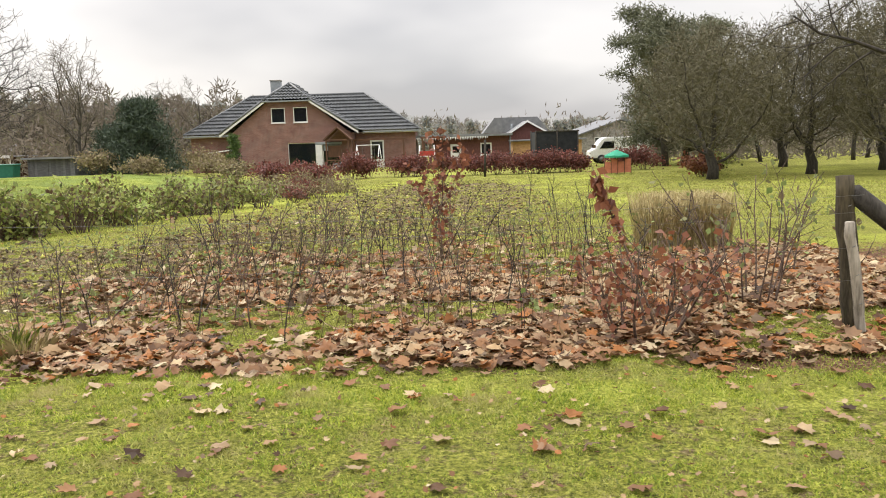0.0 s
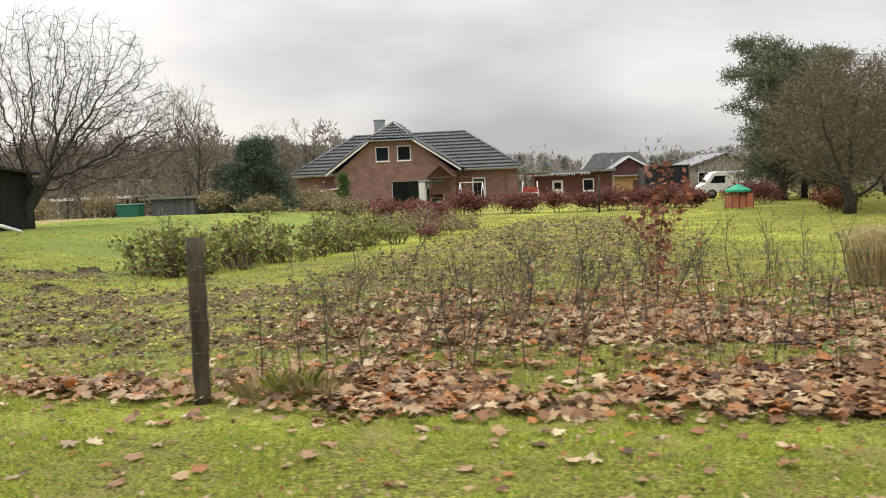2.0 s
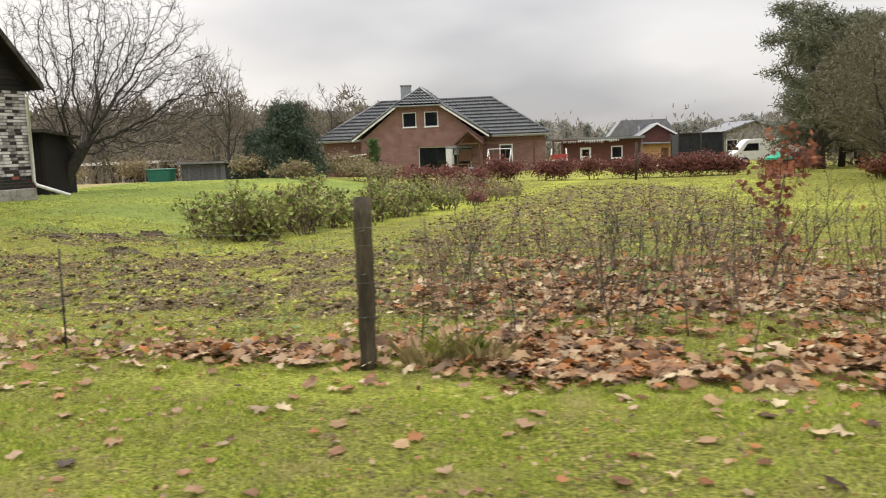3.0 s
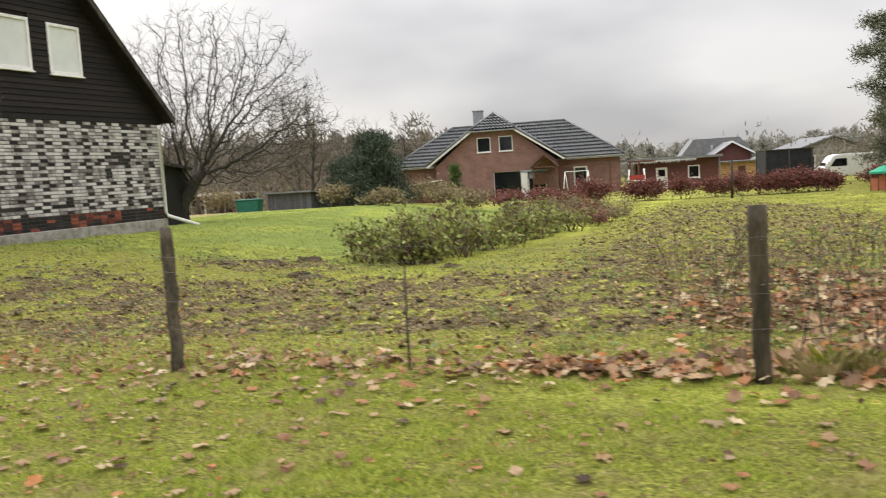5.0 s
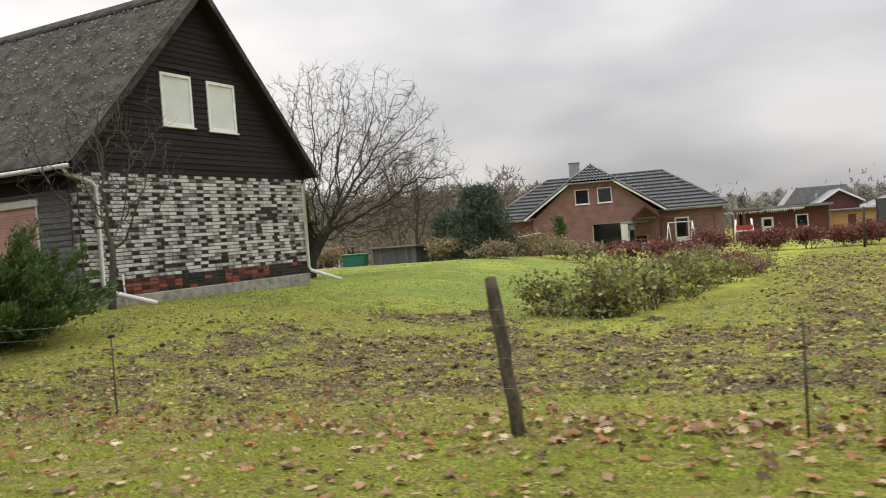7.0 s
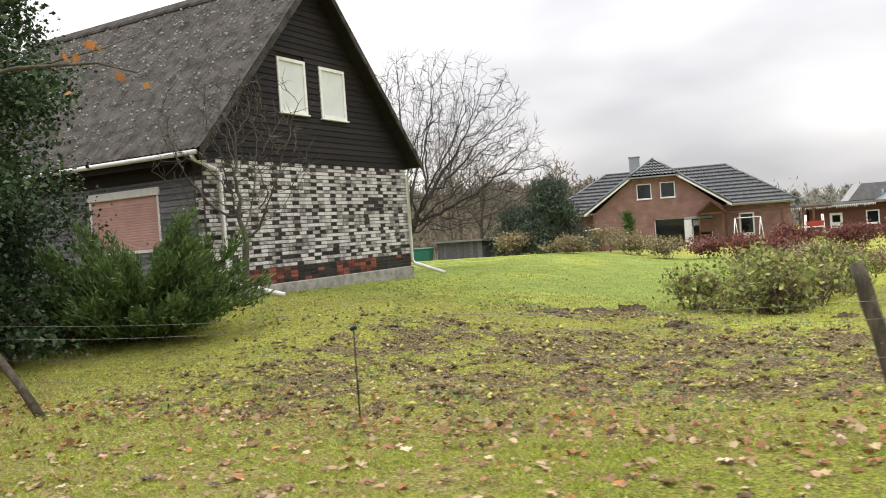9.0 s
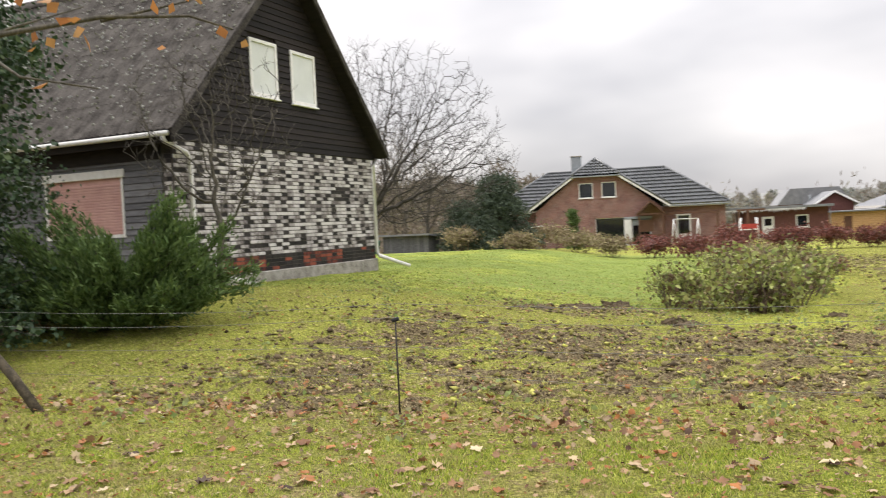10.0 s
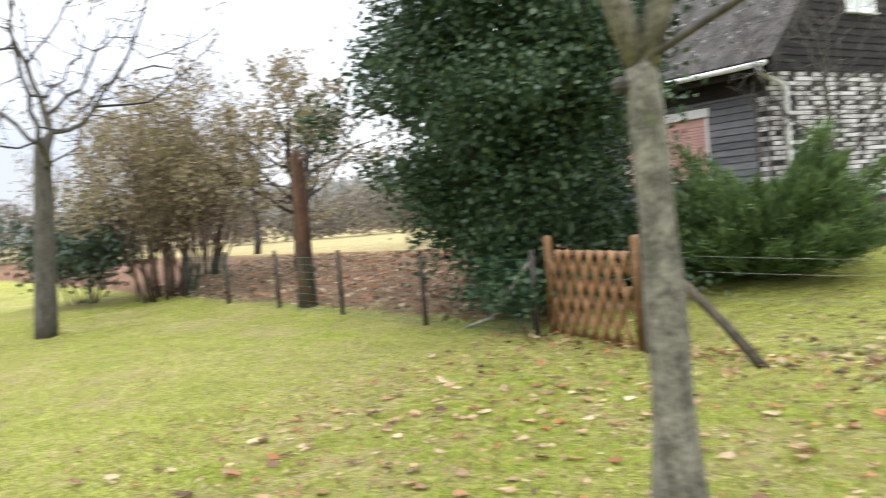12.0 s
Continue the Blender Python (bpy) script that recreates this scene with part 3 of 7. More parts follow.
cover.data.foreach_set("color", zc.ravel())
ground = tagged(new("ground", ground_mesh), "mossy winter grass with dug-over soil and leaf litter", "ground", kind="structure")

# ---------------------------------------------------------------- the old dark house with the white brick gable
OLD = Matrix(((0.9766, 0.2149, 0, -19.13), (-0.2149, 0.9766, 0, 19.90), (0, 0, 1, 0), (0, 0, 0, 1)))
S0, S1, SM = -3.95, 4.30, 0.12          # front corner, back corner, middle of the gable
EAVE, APEX, LONG = 3.84, 8.66, 11.0
PITCH = (APEX - EAVE) / (SM + 4.45)


def wall_with_holes(bm, along, a, b, z0, z1, holes, t0, t1):
    """A wall from a to b along 'x' or 'y', from t0 to t1 thick, built round its openings (a0, a1, z0, z1)."""
    cuts = sorted({a, b, *[h[0] for h in holes], *[h[1] for h in holes]})
    for c0, c1 in zip(cuts, cuts[1:]):
        zs = sorted([(h[2], h[3]) for h in holes if h[0] <= c0 + 1e-6 and h[1] >= c1 - 1e-6])
        low = z0
        for h0, h1 in zs + [(z1, z1)]:
            if h0 > low + 1e-6:
                if along == 'x':
                    box(bm, c0, c1, t0, t1, low, h0)
                else:
                    box(bm, t0, t1, c0, c1, low, h0)
            low = max(low, h1)
    bmesh.ops.remove_doubles(bm, verts=bm.verts, dist=0.0005)
    return bm


def old_house():
    h = thing("house", OLD, "old steep-roofed house with black boarding over white clinker brick", "house")
    h["group"] = "houses"
    # plinth and walls
    part("plinth", boxes((-LONG, 0.06, S0 - 0.05, S1 + 0.05, -0.3, 0.72), bevel=0.02), M["concrete"], h, "weathered concrete plinth with stains")
    gable = part("gable_wall", boxes((-0.30, -0.012, S0, S1, 0.72, 3.66)), M["mortar"], h, "brick gable wall with recessed mortar")
    part("back_wall", boxes((-LONG, -0.31, S1 - 0.3, S1, 0.72, 3.84)), M["grey_board"], h)
    part("rear_wall", boxes((-LONG - 0.3, -LONG, S0, S1, -0.3, 3.84)), M["grey_board"], h)
    # front wall with its shuttered window
    WX0, WX1, WZ0, WZ1 = -3.80, -1.42, 1.75, 3.13
    core = part("front_wall", wall_with_holes(bmesh.new(), 'x', -LONG, -0.31, 0.72, 3.84, [(WX0, WX1, WZ0, WZ1)], S0 + 0.03, S0 + 0.3), M["grey_board"], h, "grey weathered board wall")
    zb = 0.74
    while zb < 3.8:
        runs = [(-LONG, -0.32)]
        if zb + 0.13 > WZ0 and zb < WZ1:
            runs = [(-LONG, WX0), (WX1, -0.32)]
        for a, b in runs:
            part("board", prism(bmesh.new(), [(S0 + 0.029, zb), (S0 - 0.012, zb + 0.004), (S0 + 0.006, zb + 0.135), (S0 + 0.029, zb + 0.135)], 'x', a, b), M["grey_board"], core)
        zb += 0.138
    win = new("window")
    win.parent = h
    part("shutter", boxes((WX0 + 0.06, WX1 - 0.06, S0 + 0.02, S0 + 0.05, WZ0, WZ1 - 0.16)), M["pink_shutter"], win, "closed pinkish roller shutter")
    for k in range(18):
        z = WZ0 + 0.02 + k * 0.06
        part("slat", boxes((WX0 + 0.06, WX1 - 0.06, S0 + 0.004, S0 + 0.02, z, z + 0.052), bevel=0.006), M["pink_shutter"], win)
    part("shutter_box", boxes((WX0 - 0.05, WX1 + 0.05, S0 - 0.045, S0 + 0.05, WZ1 - 0.16, WZ1 + 0.02), bevel=0.01), M["white_plastic"], win, "white shutter box above the window")
    part("window_frame", boxes((WX0, WX0 + 0.06, S0 - 0.02, S0 + 0.06, WZ0, WZ1 - 0.16), (WX1 - 0.06, WX1, S0 - 0.02, S0 + 0.06, WZ0, WZ1 - 0.16), (WX0, WX1, S0 - 0.03, S0 + 0.06, WZ0 - 0.07, WZ0)), M["white_plastic"], win)
    # black boarding in the gable, cut to the roof's slope
    wins = [(-1.27, -0.19, 4.90, 6.27), (0.38, 1.48, 4.88, 6.24)]
    tri_core = bmesh.new()
    prism(tri_core, [(S0 - 0.2, 3.66), (S1 + 0.2, 3.66), (S1 + 0.0, EAVE + 0.2), (SM, APEX - 0.15), (S0 - 0.0, EAVE + 0.2)], 'x', -0.25, -0.03)
    panel = part("gable_boarding", tri_core, M["black_board"], h, "black-stained boarding in the gable")
    zb = 3.66
    while zb < APEX - 0.3:
        top = min(zb + 0.15, APEX - 0.25)
        half = (APEX - 0.12 - top) / PITCH
        a, b = max(S0 - 0.22, SM - half), min(S1 + 0.22, SM + half)
        runs = [(a, b)]
        for w in wins:
            if zb + 0.15 > w[2] + 0.02 and zb < w[3] - 0.02:
                runs = [r for q in runs for r in ((q[0], min(q[1], w[0])), (max(q[0], w[1]), q[1])) if r[1] - r[0] > 0.02]
        for r in runs:
            part("board", prism(bmesh.new(), [(-0.03, zb), (0.028, zb + 0.003), (0.006, top + 0.008), (-0.03, top + 0.008)], 'y', r[0], r[1]), M["black_board"], panel)
        zb += 0.152
    for a, b, z0, z1 in wins:
        w = new("window")
        w.parent = h
        part("window_frame", boxes((-0.02, 0.05, a, a + 0.085, z0, z1), (-0.02, 0.05, b - 0.085, b, z0, z1), (-0.02, 0.05, a + 0.085, b - 0.085, z1 - 0.085, z1), (-0.02, 0.06, a + 0.085, b - 0.085, z0, z0 + 0.085), bevel=0.008), M["white_paint"], w, "white painted window frame")
        part("blind", boxes((-0.015, 0.012, a + 0.085, b - 0.085, z0 + 0.085, z1 - 0.085)), M["blind"], w, "closed pale blind")
        part("window_sill", boxes((0.0, 0.10, a - 0.03, b + 0.03, z0 - 0.04, z0), bevel=0.008), M["white_paint"], w)
    # roof: two slopes of corrugated sheets laid in overlapping courses
    for side in (-1, 1):
        roof = part("roof_deck", prism(bmesh.new(), [(SM, APEX - 0.02), (SM + side * 4.45, EAVE - 0.02), (SM + side * 4.45, EAVE - 0.16), (SM, APEX - 0.16)], 'x', -LONG - 0.4, 0.42), M["black_board"], h)
        rows = 6
        for r in range(rows):
            u0, u1 = r / rows - 0.012, (r + 1) / rows
            xs = np.arange(-LONG - 0.45, 0.46, 0.045)
            V, Fq = [], []
            for j, u in enumerate((u0, (u0 + u1) / 2, u1)):
                lift = 0.048 - 0.010 * j / 2
                for x in xs:
                    wave = 0.018 * math.sin(2 * math.pi * x / 0.18)
                    V.append((x, SM + side * (4.47 * (1 - u)), EAVE + (APEX - EAVE) * u + lift + wave - 0.01))
            n1 = len(xs)
            for j in range(2):
                for i in range(n1 - 1):
                    Fq.append((j * n1 + i, j * n1 + i + 1, (j + 1) * n1 + i + 1, (j + 1) * n1 + i))
            ob = mesh_object("roof_sheet", V, Fq, M["old_roof"], roof, "", False)
            sol = ob.modifiers.new("thick", 'SOLIDIFY')
            sol.thickness = 0.012
        barge = bmesh.new()
        prism(barge, [(SM, APEX + 0.02), (SM + side * 4.50, EAVE - 0.04), (SM + side * 4.50, EAVE - 0.22), (SM, APEX - 0.20)], 'x', 0.40, 0.45)
        part("bargeboard", barge, M["old_roof"], h, "grey weathered bargeboard")
    part("ridge_cap", prism(bmesh.new(), [(SM - 0.22, APEX - 0.16), (SM - 0.2, APEX - 0.08), (SM, APEX + 0.13), (SM + 0.2, APEX - 0.08), (SM + 0.22, APEX - 0.16), (SM, APEX + 0.07)], 'x', -LONG - 0.45, 0.46), M["old_roof"], h)
    part("fascia", boxes((-LONG, 0.3, S0 - 0.36, S0 - 0.33, 3.56, 3.80)), M["black_board"], h)
    # black strip on the wall top paints the dark shadow band under the gutter
    part("frieze_board", boxes((-LONG, -0.32, S0 - 0.034, S0 - 0.014, 3.28, 3.60)), M["black_board"], h, "black board standing in for the shadow band below the eaves")
    part("soffit", boxes((-LONG, 0.3, S0 - 0.33, S0 - 0.012, 3.60, 3.63)), M["black_board"], h)
    # moss cushions lying on the roof
    rnd = random.Random(5)
    V, Fq = [], []
    for k in range(1500):
        u, x = rnd.random() ** 0.8 * 0.95, rnd.uniform(-LONG, 0.3)
        s = SM - 4.45 * (1 - u)
        z = EAVE + (APEX - EAVE) * u + 0.06
        r = rnd.uniform(0.01, 0.04)
        b0 = len(V)
        for q in range(5):
            an = q * 1.2566
            V.append((x + r * 1.5 * math.cos(an), s + r * 0.6 * math.sin(an), z + r * 0.75 * math.sin(an)))
        V.append((x, s - r * 0.9, z + r * 0.9))
        Fq += [(b0 + q, b0 + (q + 1) % 5, b0 + 5) for q in range(5)]
    tagged(mesh_object("roof_moss", V, Fq, M["moss"], h), kind="stuff")
    # gutter and white downpipes
    gut = [(-LONG - 0.3, S0 - 0.46, 3.75, 0.055), (0.32, S0 - 0.46, 3.73, 0.055)]
    tube_object("gutter", [gut], M["white_plastic"], h, "white plastic gutter", 8)
    tube_object("downpipe", [[(0.18, S0 - 0.46, 3.68, 0.05), (0.17, S0 - 0.40, 3.58, 0.05), (0.10, S0 + 0.30, 3.40, 0.05), (0.10, S0 + 0.40, 3.26, 0.05), (0.10, S0 + 0.40, 1.0, 0.05), (0.18, S0 + 0.43, 0.88, 0.055), (1.5, S0 + 0.62, 0.56, 0.055)]], M["white_plastic"], h, "white downpipe bent out over the grass", 8)
    tube_object("downpipe", [[(0.14, S1 + 0.10, 3.66, 0.05), (0.10, S1 - 0.06, 3.44, 0.05), (0.10, S1 - 0.08, 0.92, 0.05), (0.14, S1 - 0.02, 0.80, 0.055), (0.85, S1 + 0.55, 0.44, 0.055)]], M["white_plastic"], h, "white downpipe bent out over the grass", 8)
    tube_object("standpipe", [[(0.35, S0 + 0.80, 0.30, 0.02), (0.33, S0 + 0.76, 1.25, 0.02)]], M["white_plastic"], h)
    return h, gable


old, old_gable = old_house()


# ---------------------------------------------------------------- the brick house beyond the plot, and what stands round it
def tiled_slope(name, a, b, c, d, mat, parent, course=0.5, wave=0.30, label=""):
    """A roof slope of tiles laid in courses: a, b along the eave, c, d along the top (c over b)."""
    a, b, c, d = (Vector(p) for p in (a, b, c, d))
    nrm = (b - a).cross(d - a)
    if nrm.length < 1e-6:
        nrm = (b - a).cross(c - a)
    nrm.normalize()
    if nrm.z < 0:
        nrm.negate()
    rows = max(1, int(round(((a + b) / 2 - (c + d) / 2).length / course)))
    V, Fq = [], []
    for r in range(rows):
        for v, lift in ((r / rows, 0.15), ((r + 1) / rows, 0.012)):
            p, q = a.lerp(d, v), b.lerp(c, v)
            k = max(2, int((b - a).length / (wave / 4)))
            for i in range(k + 1):
                x = p.lerp(q, i / k)
                along = (x - a).dot((b - a).normalized())
                V.append(x + nrm * (lift + 0.045 * math.sin(2 * math.pi * along / wave)))
        k1 = k + 1
        o = len(V) - 2 * k1
        for i in range(k):
            Fq.append((o + i, o + i + 1, o + k1 + i + 1, o + k1 + i))
            if r > 0:
                Fq.append((o - k1 + i, o - k1 + i + 1, o + i + 1, o + i))
    return mesh_object(name, V, Fq, mat, parent, label, False)


def pane_window(parent, x0, x1, z0, z1, y, frame_mat, bars=(), deep=0.25, back="dark_room", t=0.07):
    """A window in a wall that faces the road: frame, glass, sill."""
    w = new("window")
    w.parent = parent
    part("window_frame", boxes((x0, x0 + t, y - 0.03, y + 0.06, z0, z1), (x1 - t, x1, y - 0.03, y + 0.06, z0, z1), (x0 + t, x1 - t, y - 0.03, y + 0.06, z1 - t, z1), (x0 + t, x1 - t, y - 0.03, y + 0.06, z0, z0 + t),
                               *[(bx - 0.04, bx + 0.04, y - 0.025, y + 0.05, z0 + t, z1 - t) for bx in bars]), frame_mat, w)
    g = part("pane", boxes((x0 + t, x1 - t, y + 0.01, y + 0.025, z0 + t, z1 - t)), M["glass"], w, "clear window glass")
    g.visible_shadow = False
    part("room_behind", boxes((x0, x1, y + deep, y + deep + 0.05, z0, z1)), M[back], w)
    part("window_sill", boxes((x0 - 0.05, x1 + 0.05, y - 0.12, y - 0.03, z0 - 0.06, z0)), frame_mat, w)
    return w


def brick_house():
    h = thing("house", pose(0, 0, 0), "red clinker-brick house with a dark tiled half-hipped roof", "house", "houses")
    G, B = 73.0, -1.4
    holes = [(-14.68, -13.46, 3.3, 4.6), (-12.73, -11.51, 3.3, 4.62), (-13.35, -10.9, -0.95, 1.5), (-10.3, -8.7, -0.95, 1.3)]
    w = bmesh.new()
    wall_with_holes(w, 'x', -18.5, -7.75, B, 2.25, [hh for hh in holes if hh[2] < 2], G, G + 0.3)
    wall_with_holes(w, 'x', -15.05, -11.35, 2.25, 5.15, [hh for hh in holes if hh[2] > 2], G, G + 0.3)
    prism(w, [(-18.5, 2.25), (-15.05, 2.25), (-15.05, 5.1)], 'y', G, G + 0.3)
    prism(w, [(-7.75, 2.25), (-11.35, 2.25), (-11.35, 5.1)], 'y', G, G + 0.3)
    part("gable_wall", w, M["clinker_wall"], h, "red-brown clinker brick gable")
    part("side_wall", boxes((-18.5, -18.2, G + 0.3, 77, B, 2.3)), M["clinker_wall"], h)
    part("side_wall", boxes((-8.05, -7.75, G + 0.3, 77, B, 2.3)), M["clinker_wall"], h)
    part("main_wall", wall_with_holes(bmesh.new(), 'x', -7.75, -2.2, B, 2.3, [(-6.4, -5.15, -1.1, 1.55)], 76.6, 76.9), M["clinker_wall"], h)
    part("main_wall", boxes((-22.9, -18.5, 76.6, 76.9, B, 2.3)), M["clinker_wall"], h)
    for b in ((-2.5, -2.2, 76.9, 83.7, B, 2.3), (-22.9, -22.6, 76.9, 83.7, B, 2.3), (-22.9, -2.2, 83.7, 84, B, 2.3)):
        part("end_wall", boxes(b), M["clinker_wall"], h)
    # roofs
    RZ = 5.97
    tiled_slope("roof", (-23.4, 76.0, 2.42), (-1.84, 76.0, 2.42), (-7.05, 80, RZ), (-17.9, 80, RZ), M["tile_roof"], h, label="dark glazed roof tiles")
    tiled_slope("roof", (-1.84, 76.0, 2.42), (-1.84, 84.2, 2.42), (-7.05, 80, RZ), (-7.05, 80, RZ), M["tile_roof"], h)
    tiled_slope("roof", (-23.4, 84.2, 2.42), (-23.4, 76.0, 2.42), (-17.9, 80, RZ), (-17.9, 80, RZ), M["tile_roof"], h)
    tiled_slope("roof", (-1.84, 84.2, 2.42), (-23.4, 84.2, 2.42), (-17.9, 80, RZ), (-7.05, 80, RZ), M["tile_roof"], h)
    AZ, AY, CX = 6.78, 74.8, -13.25
    L0, L1, R0, R1 = (-19.2, 72.5, 2.40), (-15.12, 72.5, 5.27), (-7.06, 72.5, 2.44), (-11.32, 72.5, 5.29)
    tiled_slope("roof", (-19.2, 80, 2.40), L0, L1, (-15.12, 80, 5.27), M["tile_roof"], h)
    tiled_slope("roof", (-15.12, 80, 5.27), L1, (CX, AY, AZ), (CX, 80, AZ), M["tile_roof"], h)
    tiled_slope("roof", R0, (-7.06, 80, 2.44), (-11.32, 80, 5.29), R1, M["tile_roof"], h)
    tiled_slope("roof", R1, (-11.32, 80, 5.29), (CX, 80, AZ), (CX, AY, AZ), M["tile_roof"], h)
    tiled_slope("roof", (-15.3, 72.4, 5.22), (-11.14, 72.4, 5.22), (CX, AY, AZ), (CX, AY, AZ), M["tile_roof"], h)
    part("roof_back", prism(bmesh.new(), [(-19.1, 2.35), (CX, AZ - 0.1), (-7.1, 2.35)], 'y', 80.02, 80.1), M["tile_roof"], h)
    # white trim along the rakes and under the small hip
    for p, q in ((L0, L1), (R0, R1)):
        tr = bmesh.new()
        prism(tr, [(p[0], p[2] - 0.02), (q[0], q[2] - 0.02), (q[0], q[2] - 0.24), (p[0], p[2] - 0.24)], 'y', 72.46, 72.52)
        part("bargeboard", tr, M["white_paint"], h, "white bargeboard")
    part("gutter", boxes((-15.3, -11.14, 72.36, 72.46, 5.08, 5.2), bevel=0.02), M["grey_paint"], h)
    part("gutter", boxes((-7.0, -1.8, 75.9, 76.02, 2.28, 2.40), bevel=0.02), M["grey_paint"], h)
    part("gutter", boxes((-23.4, -19.2, 75.9, 76.02, 2.28, 2.40), bevel=0.02), M["grey_paint"], h)
    part("soffit", boxes((-7.0, -1.9, 76.02, 76.6, 2.22, 2.28)), M["white_paint"], h)
    part("soffit", boxes((-23.3, -19.2, 76.02, 76.6, 2.22, 2.28)), M["white_paint"], h)
    caps = [((-7.05, 80, RZ), (-1.84, 76, 2.42)), ((-17.9, 80, RZ), (-23.4, 76, 2.42)), ((-7.05, 80, RZ), (-17.9, 80, RZ)), ((CX, AY, AZ), (-15.2, 72.4, 5.25)), ((CX, AY, AZ), (-11.2, 72.4, 5.25)), ((CX, AY, AZ), (CX, 80, AZ)), (L0, L1), (R0, R1)]
    for p, q in caps:
        tube_object("ridge_cap", [[(*(Vector(p) + Vector((0, 0, 0.07))), 0.11), (*(Vector(q) + Vector((0, 0, 0.07))), 0.11)]], M["tile_roof"], h, sides=6)
    chim = part("chimney", boxes((-15.5, -14.6, 77.6, 78.4, 5.0, 7.25)), M["grey_paint"], h, "grey slate-clad chimney")
    part("chimney_cap", boxes((-15.56, -14.54, 77.54, 78.46, 7.25, 7.36), bevel=0.02), M["concrete"], chim)
    pane_window(h, -14.68, -13.46, 3.3, 4.6, G + 0.03, M["white_paint"], back="blind", deep=0.12)
    pane_window(h, -12.73, -11.51, 3.3, 4.62, G + 0.03, M["white_paint"])
    pane_window(h, -13.35, -10.9, -0.95, 1.5, G + 0.12, M["white_paint"], deep=1.2, t=0.05)
    pane_window(h, -10.3, -8.7, -0.95, 1.3, G + 0.05, M["white_paint"], deep=1.0)
    part("shutter", boxes((-10.3, -8.7, G + 0.02, G + 0.05, 0.75, 1.3)), M["grey_paint"], h, "half-lowered grey roller shutter")
    part("shutter_box", boxes((-10.95, -8.6, G - 0.12, G, 1.3, 1.52), bevel=0.02), M["grey_paint"], h)
    part("pillar", boxes((-10.92, -10.32, G - 0.10, G + 0.06, -1.3, 1.3), bevel=0.02), M["white_paint"], h, "white pillar between the openings")
    d = pane_window(h, -6.4, -5.15, -1.1, 1.55, 76.62, M["white_paint"], deep=0.6, t=0.13)
    part("lower_panel", boxes((-6.27, -5.28, 76.58, 76.62, -1.0, -0.2)), M["white_paint"], d)
    return h


brick_house()


def porch():
    p = thing("porch", pose(-8.75, 71.4, 0), "small gabled timber porch on brown posts", "porch")
    for s in (-1, 1):
        part("roof_slope", prism(bmesh.new(), [(0, 2.80), (s * 1.18, 1.75), (s * 1.18, 1.62), (0, 2.66)], 'y', -0.6, 1.5), M["brown_wood"], p)
        part("post", boxes((s * 0.95 - 0.06, s * 0.95 + 0.06, -0.5, -0.38, -1.3, 1.85), bevel=0.01), M["brown_wood"], p)
        part("rail", boxes((min(0, s * 0.89), max(0, s * 0.89), -0.48, -0.40, -0.1, 0.0)), M["brown_wood"], p)
    part("tie_beam", boxes((-0.95, 0.95, -0.5, -0.40, 1.62, 1.74)), M["brown_wood"], p)
    part("planter", boxes((-0.5, 0.4, -0.3, 0.3, -1.3, -0.35), bevel=0.03), M["grey_paint"], p, "pale grey box")
    part("back_panel", boxes((-0.9, 0.2, 0.2, 0.26, 0.2, 1.2)), M["brown_wood"], p)


porch()


def swing_frame():
    s = thing("garden_swing", pose(-7.0, 70.0, -1.05), "white tubular garden swing frame on the terrace", "swing")
    for x in (0.0, 1.9):
        tube_object("leg", [[(x - 0.25, -0.4, 0, 0.035), (x, 0, 2.2, 0.035)]], M["white_paint"], s)
        tube_object("leg", [[(x + 0.25, 0.4, 0, 0.035), (x, 0, 2.2, 0.035)]], M["white_paint"], s)
    tube_object("crossbar", [[(0, 0, 2.2, 0.035), (1.9, 0, 2.2, 0.035)]], M["white_paint"], s)
    part("seat", boxes((0.4, 1.5, -0.25, 0.25, 0.5, 0.58), bevel=0.02), M["grey_paint"], s)
    for x in (0.45, 1.45):
        tube_object("chain", [[(x, 0, 0.58, 0.012), (x, 0, 2.2, 0.012)]], M["wire"], s)


swing_frame()


def timber_screen():
    t = thing("timber_screen", pose(-20.7, 71.6, -1.3), "brown plank screen with a pale sloping cap", "screen")
    for k in range(14):
        part("plank", boxes((k * 0.2, k * 0.2 + 0.185, 0, 0.03, 0, 2.0 + 0.022 * k), bevel=0.005), M["brown_wood"], t)
    part("cap", prism(bmesh.new(), [(-0.1, 2.03), (2.9, 2.36), (2.9, 2.45), (-0.1, 2.12)], 'y', -0.06, 0.1), M["white_paint"], t, "pale cap rail")
    part("post", boxes((2.8, 2.95, -0.05, 0.1, 0, 2.36), bevel=0.01), M["brown_wood"], t)


timber_screen()


def pergola():
    p = thing("pergola", pose(-3.4, 73.5, -1.1), "brown timber pergola beside the brick house", "pergola")
    for x in (-4.2, 0.2, 1.9, 2.6):
        part("post", boxes((x - 0.08, x + 0.08, -0.08, 0.08, 0, 2.65), bevel=0.01), M["brown_wood"], p)
    part("beam", boxes((-4.4, 0.4, -0.06, 0.06, 2.65, 2.8)), M["brown_wood"], p)
    part("beam", boxes((1.7, 4.0, -0.06, 0.06, 2.65, 2.8)), M["brown_wood"], p)
    for k in range(5):
        part("rafter", boxes((-4.2 + k * 1.1, -4.12 + k * 1.1, 0.06, 2.9, 2.68, 2.78)), M["brown_wood"], p)


pergola()


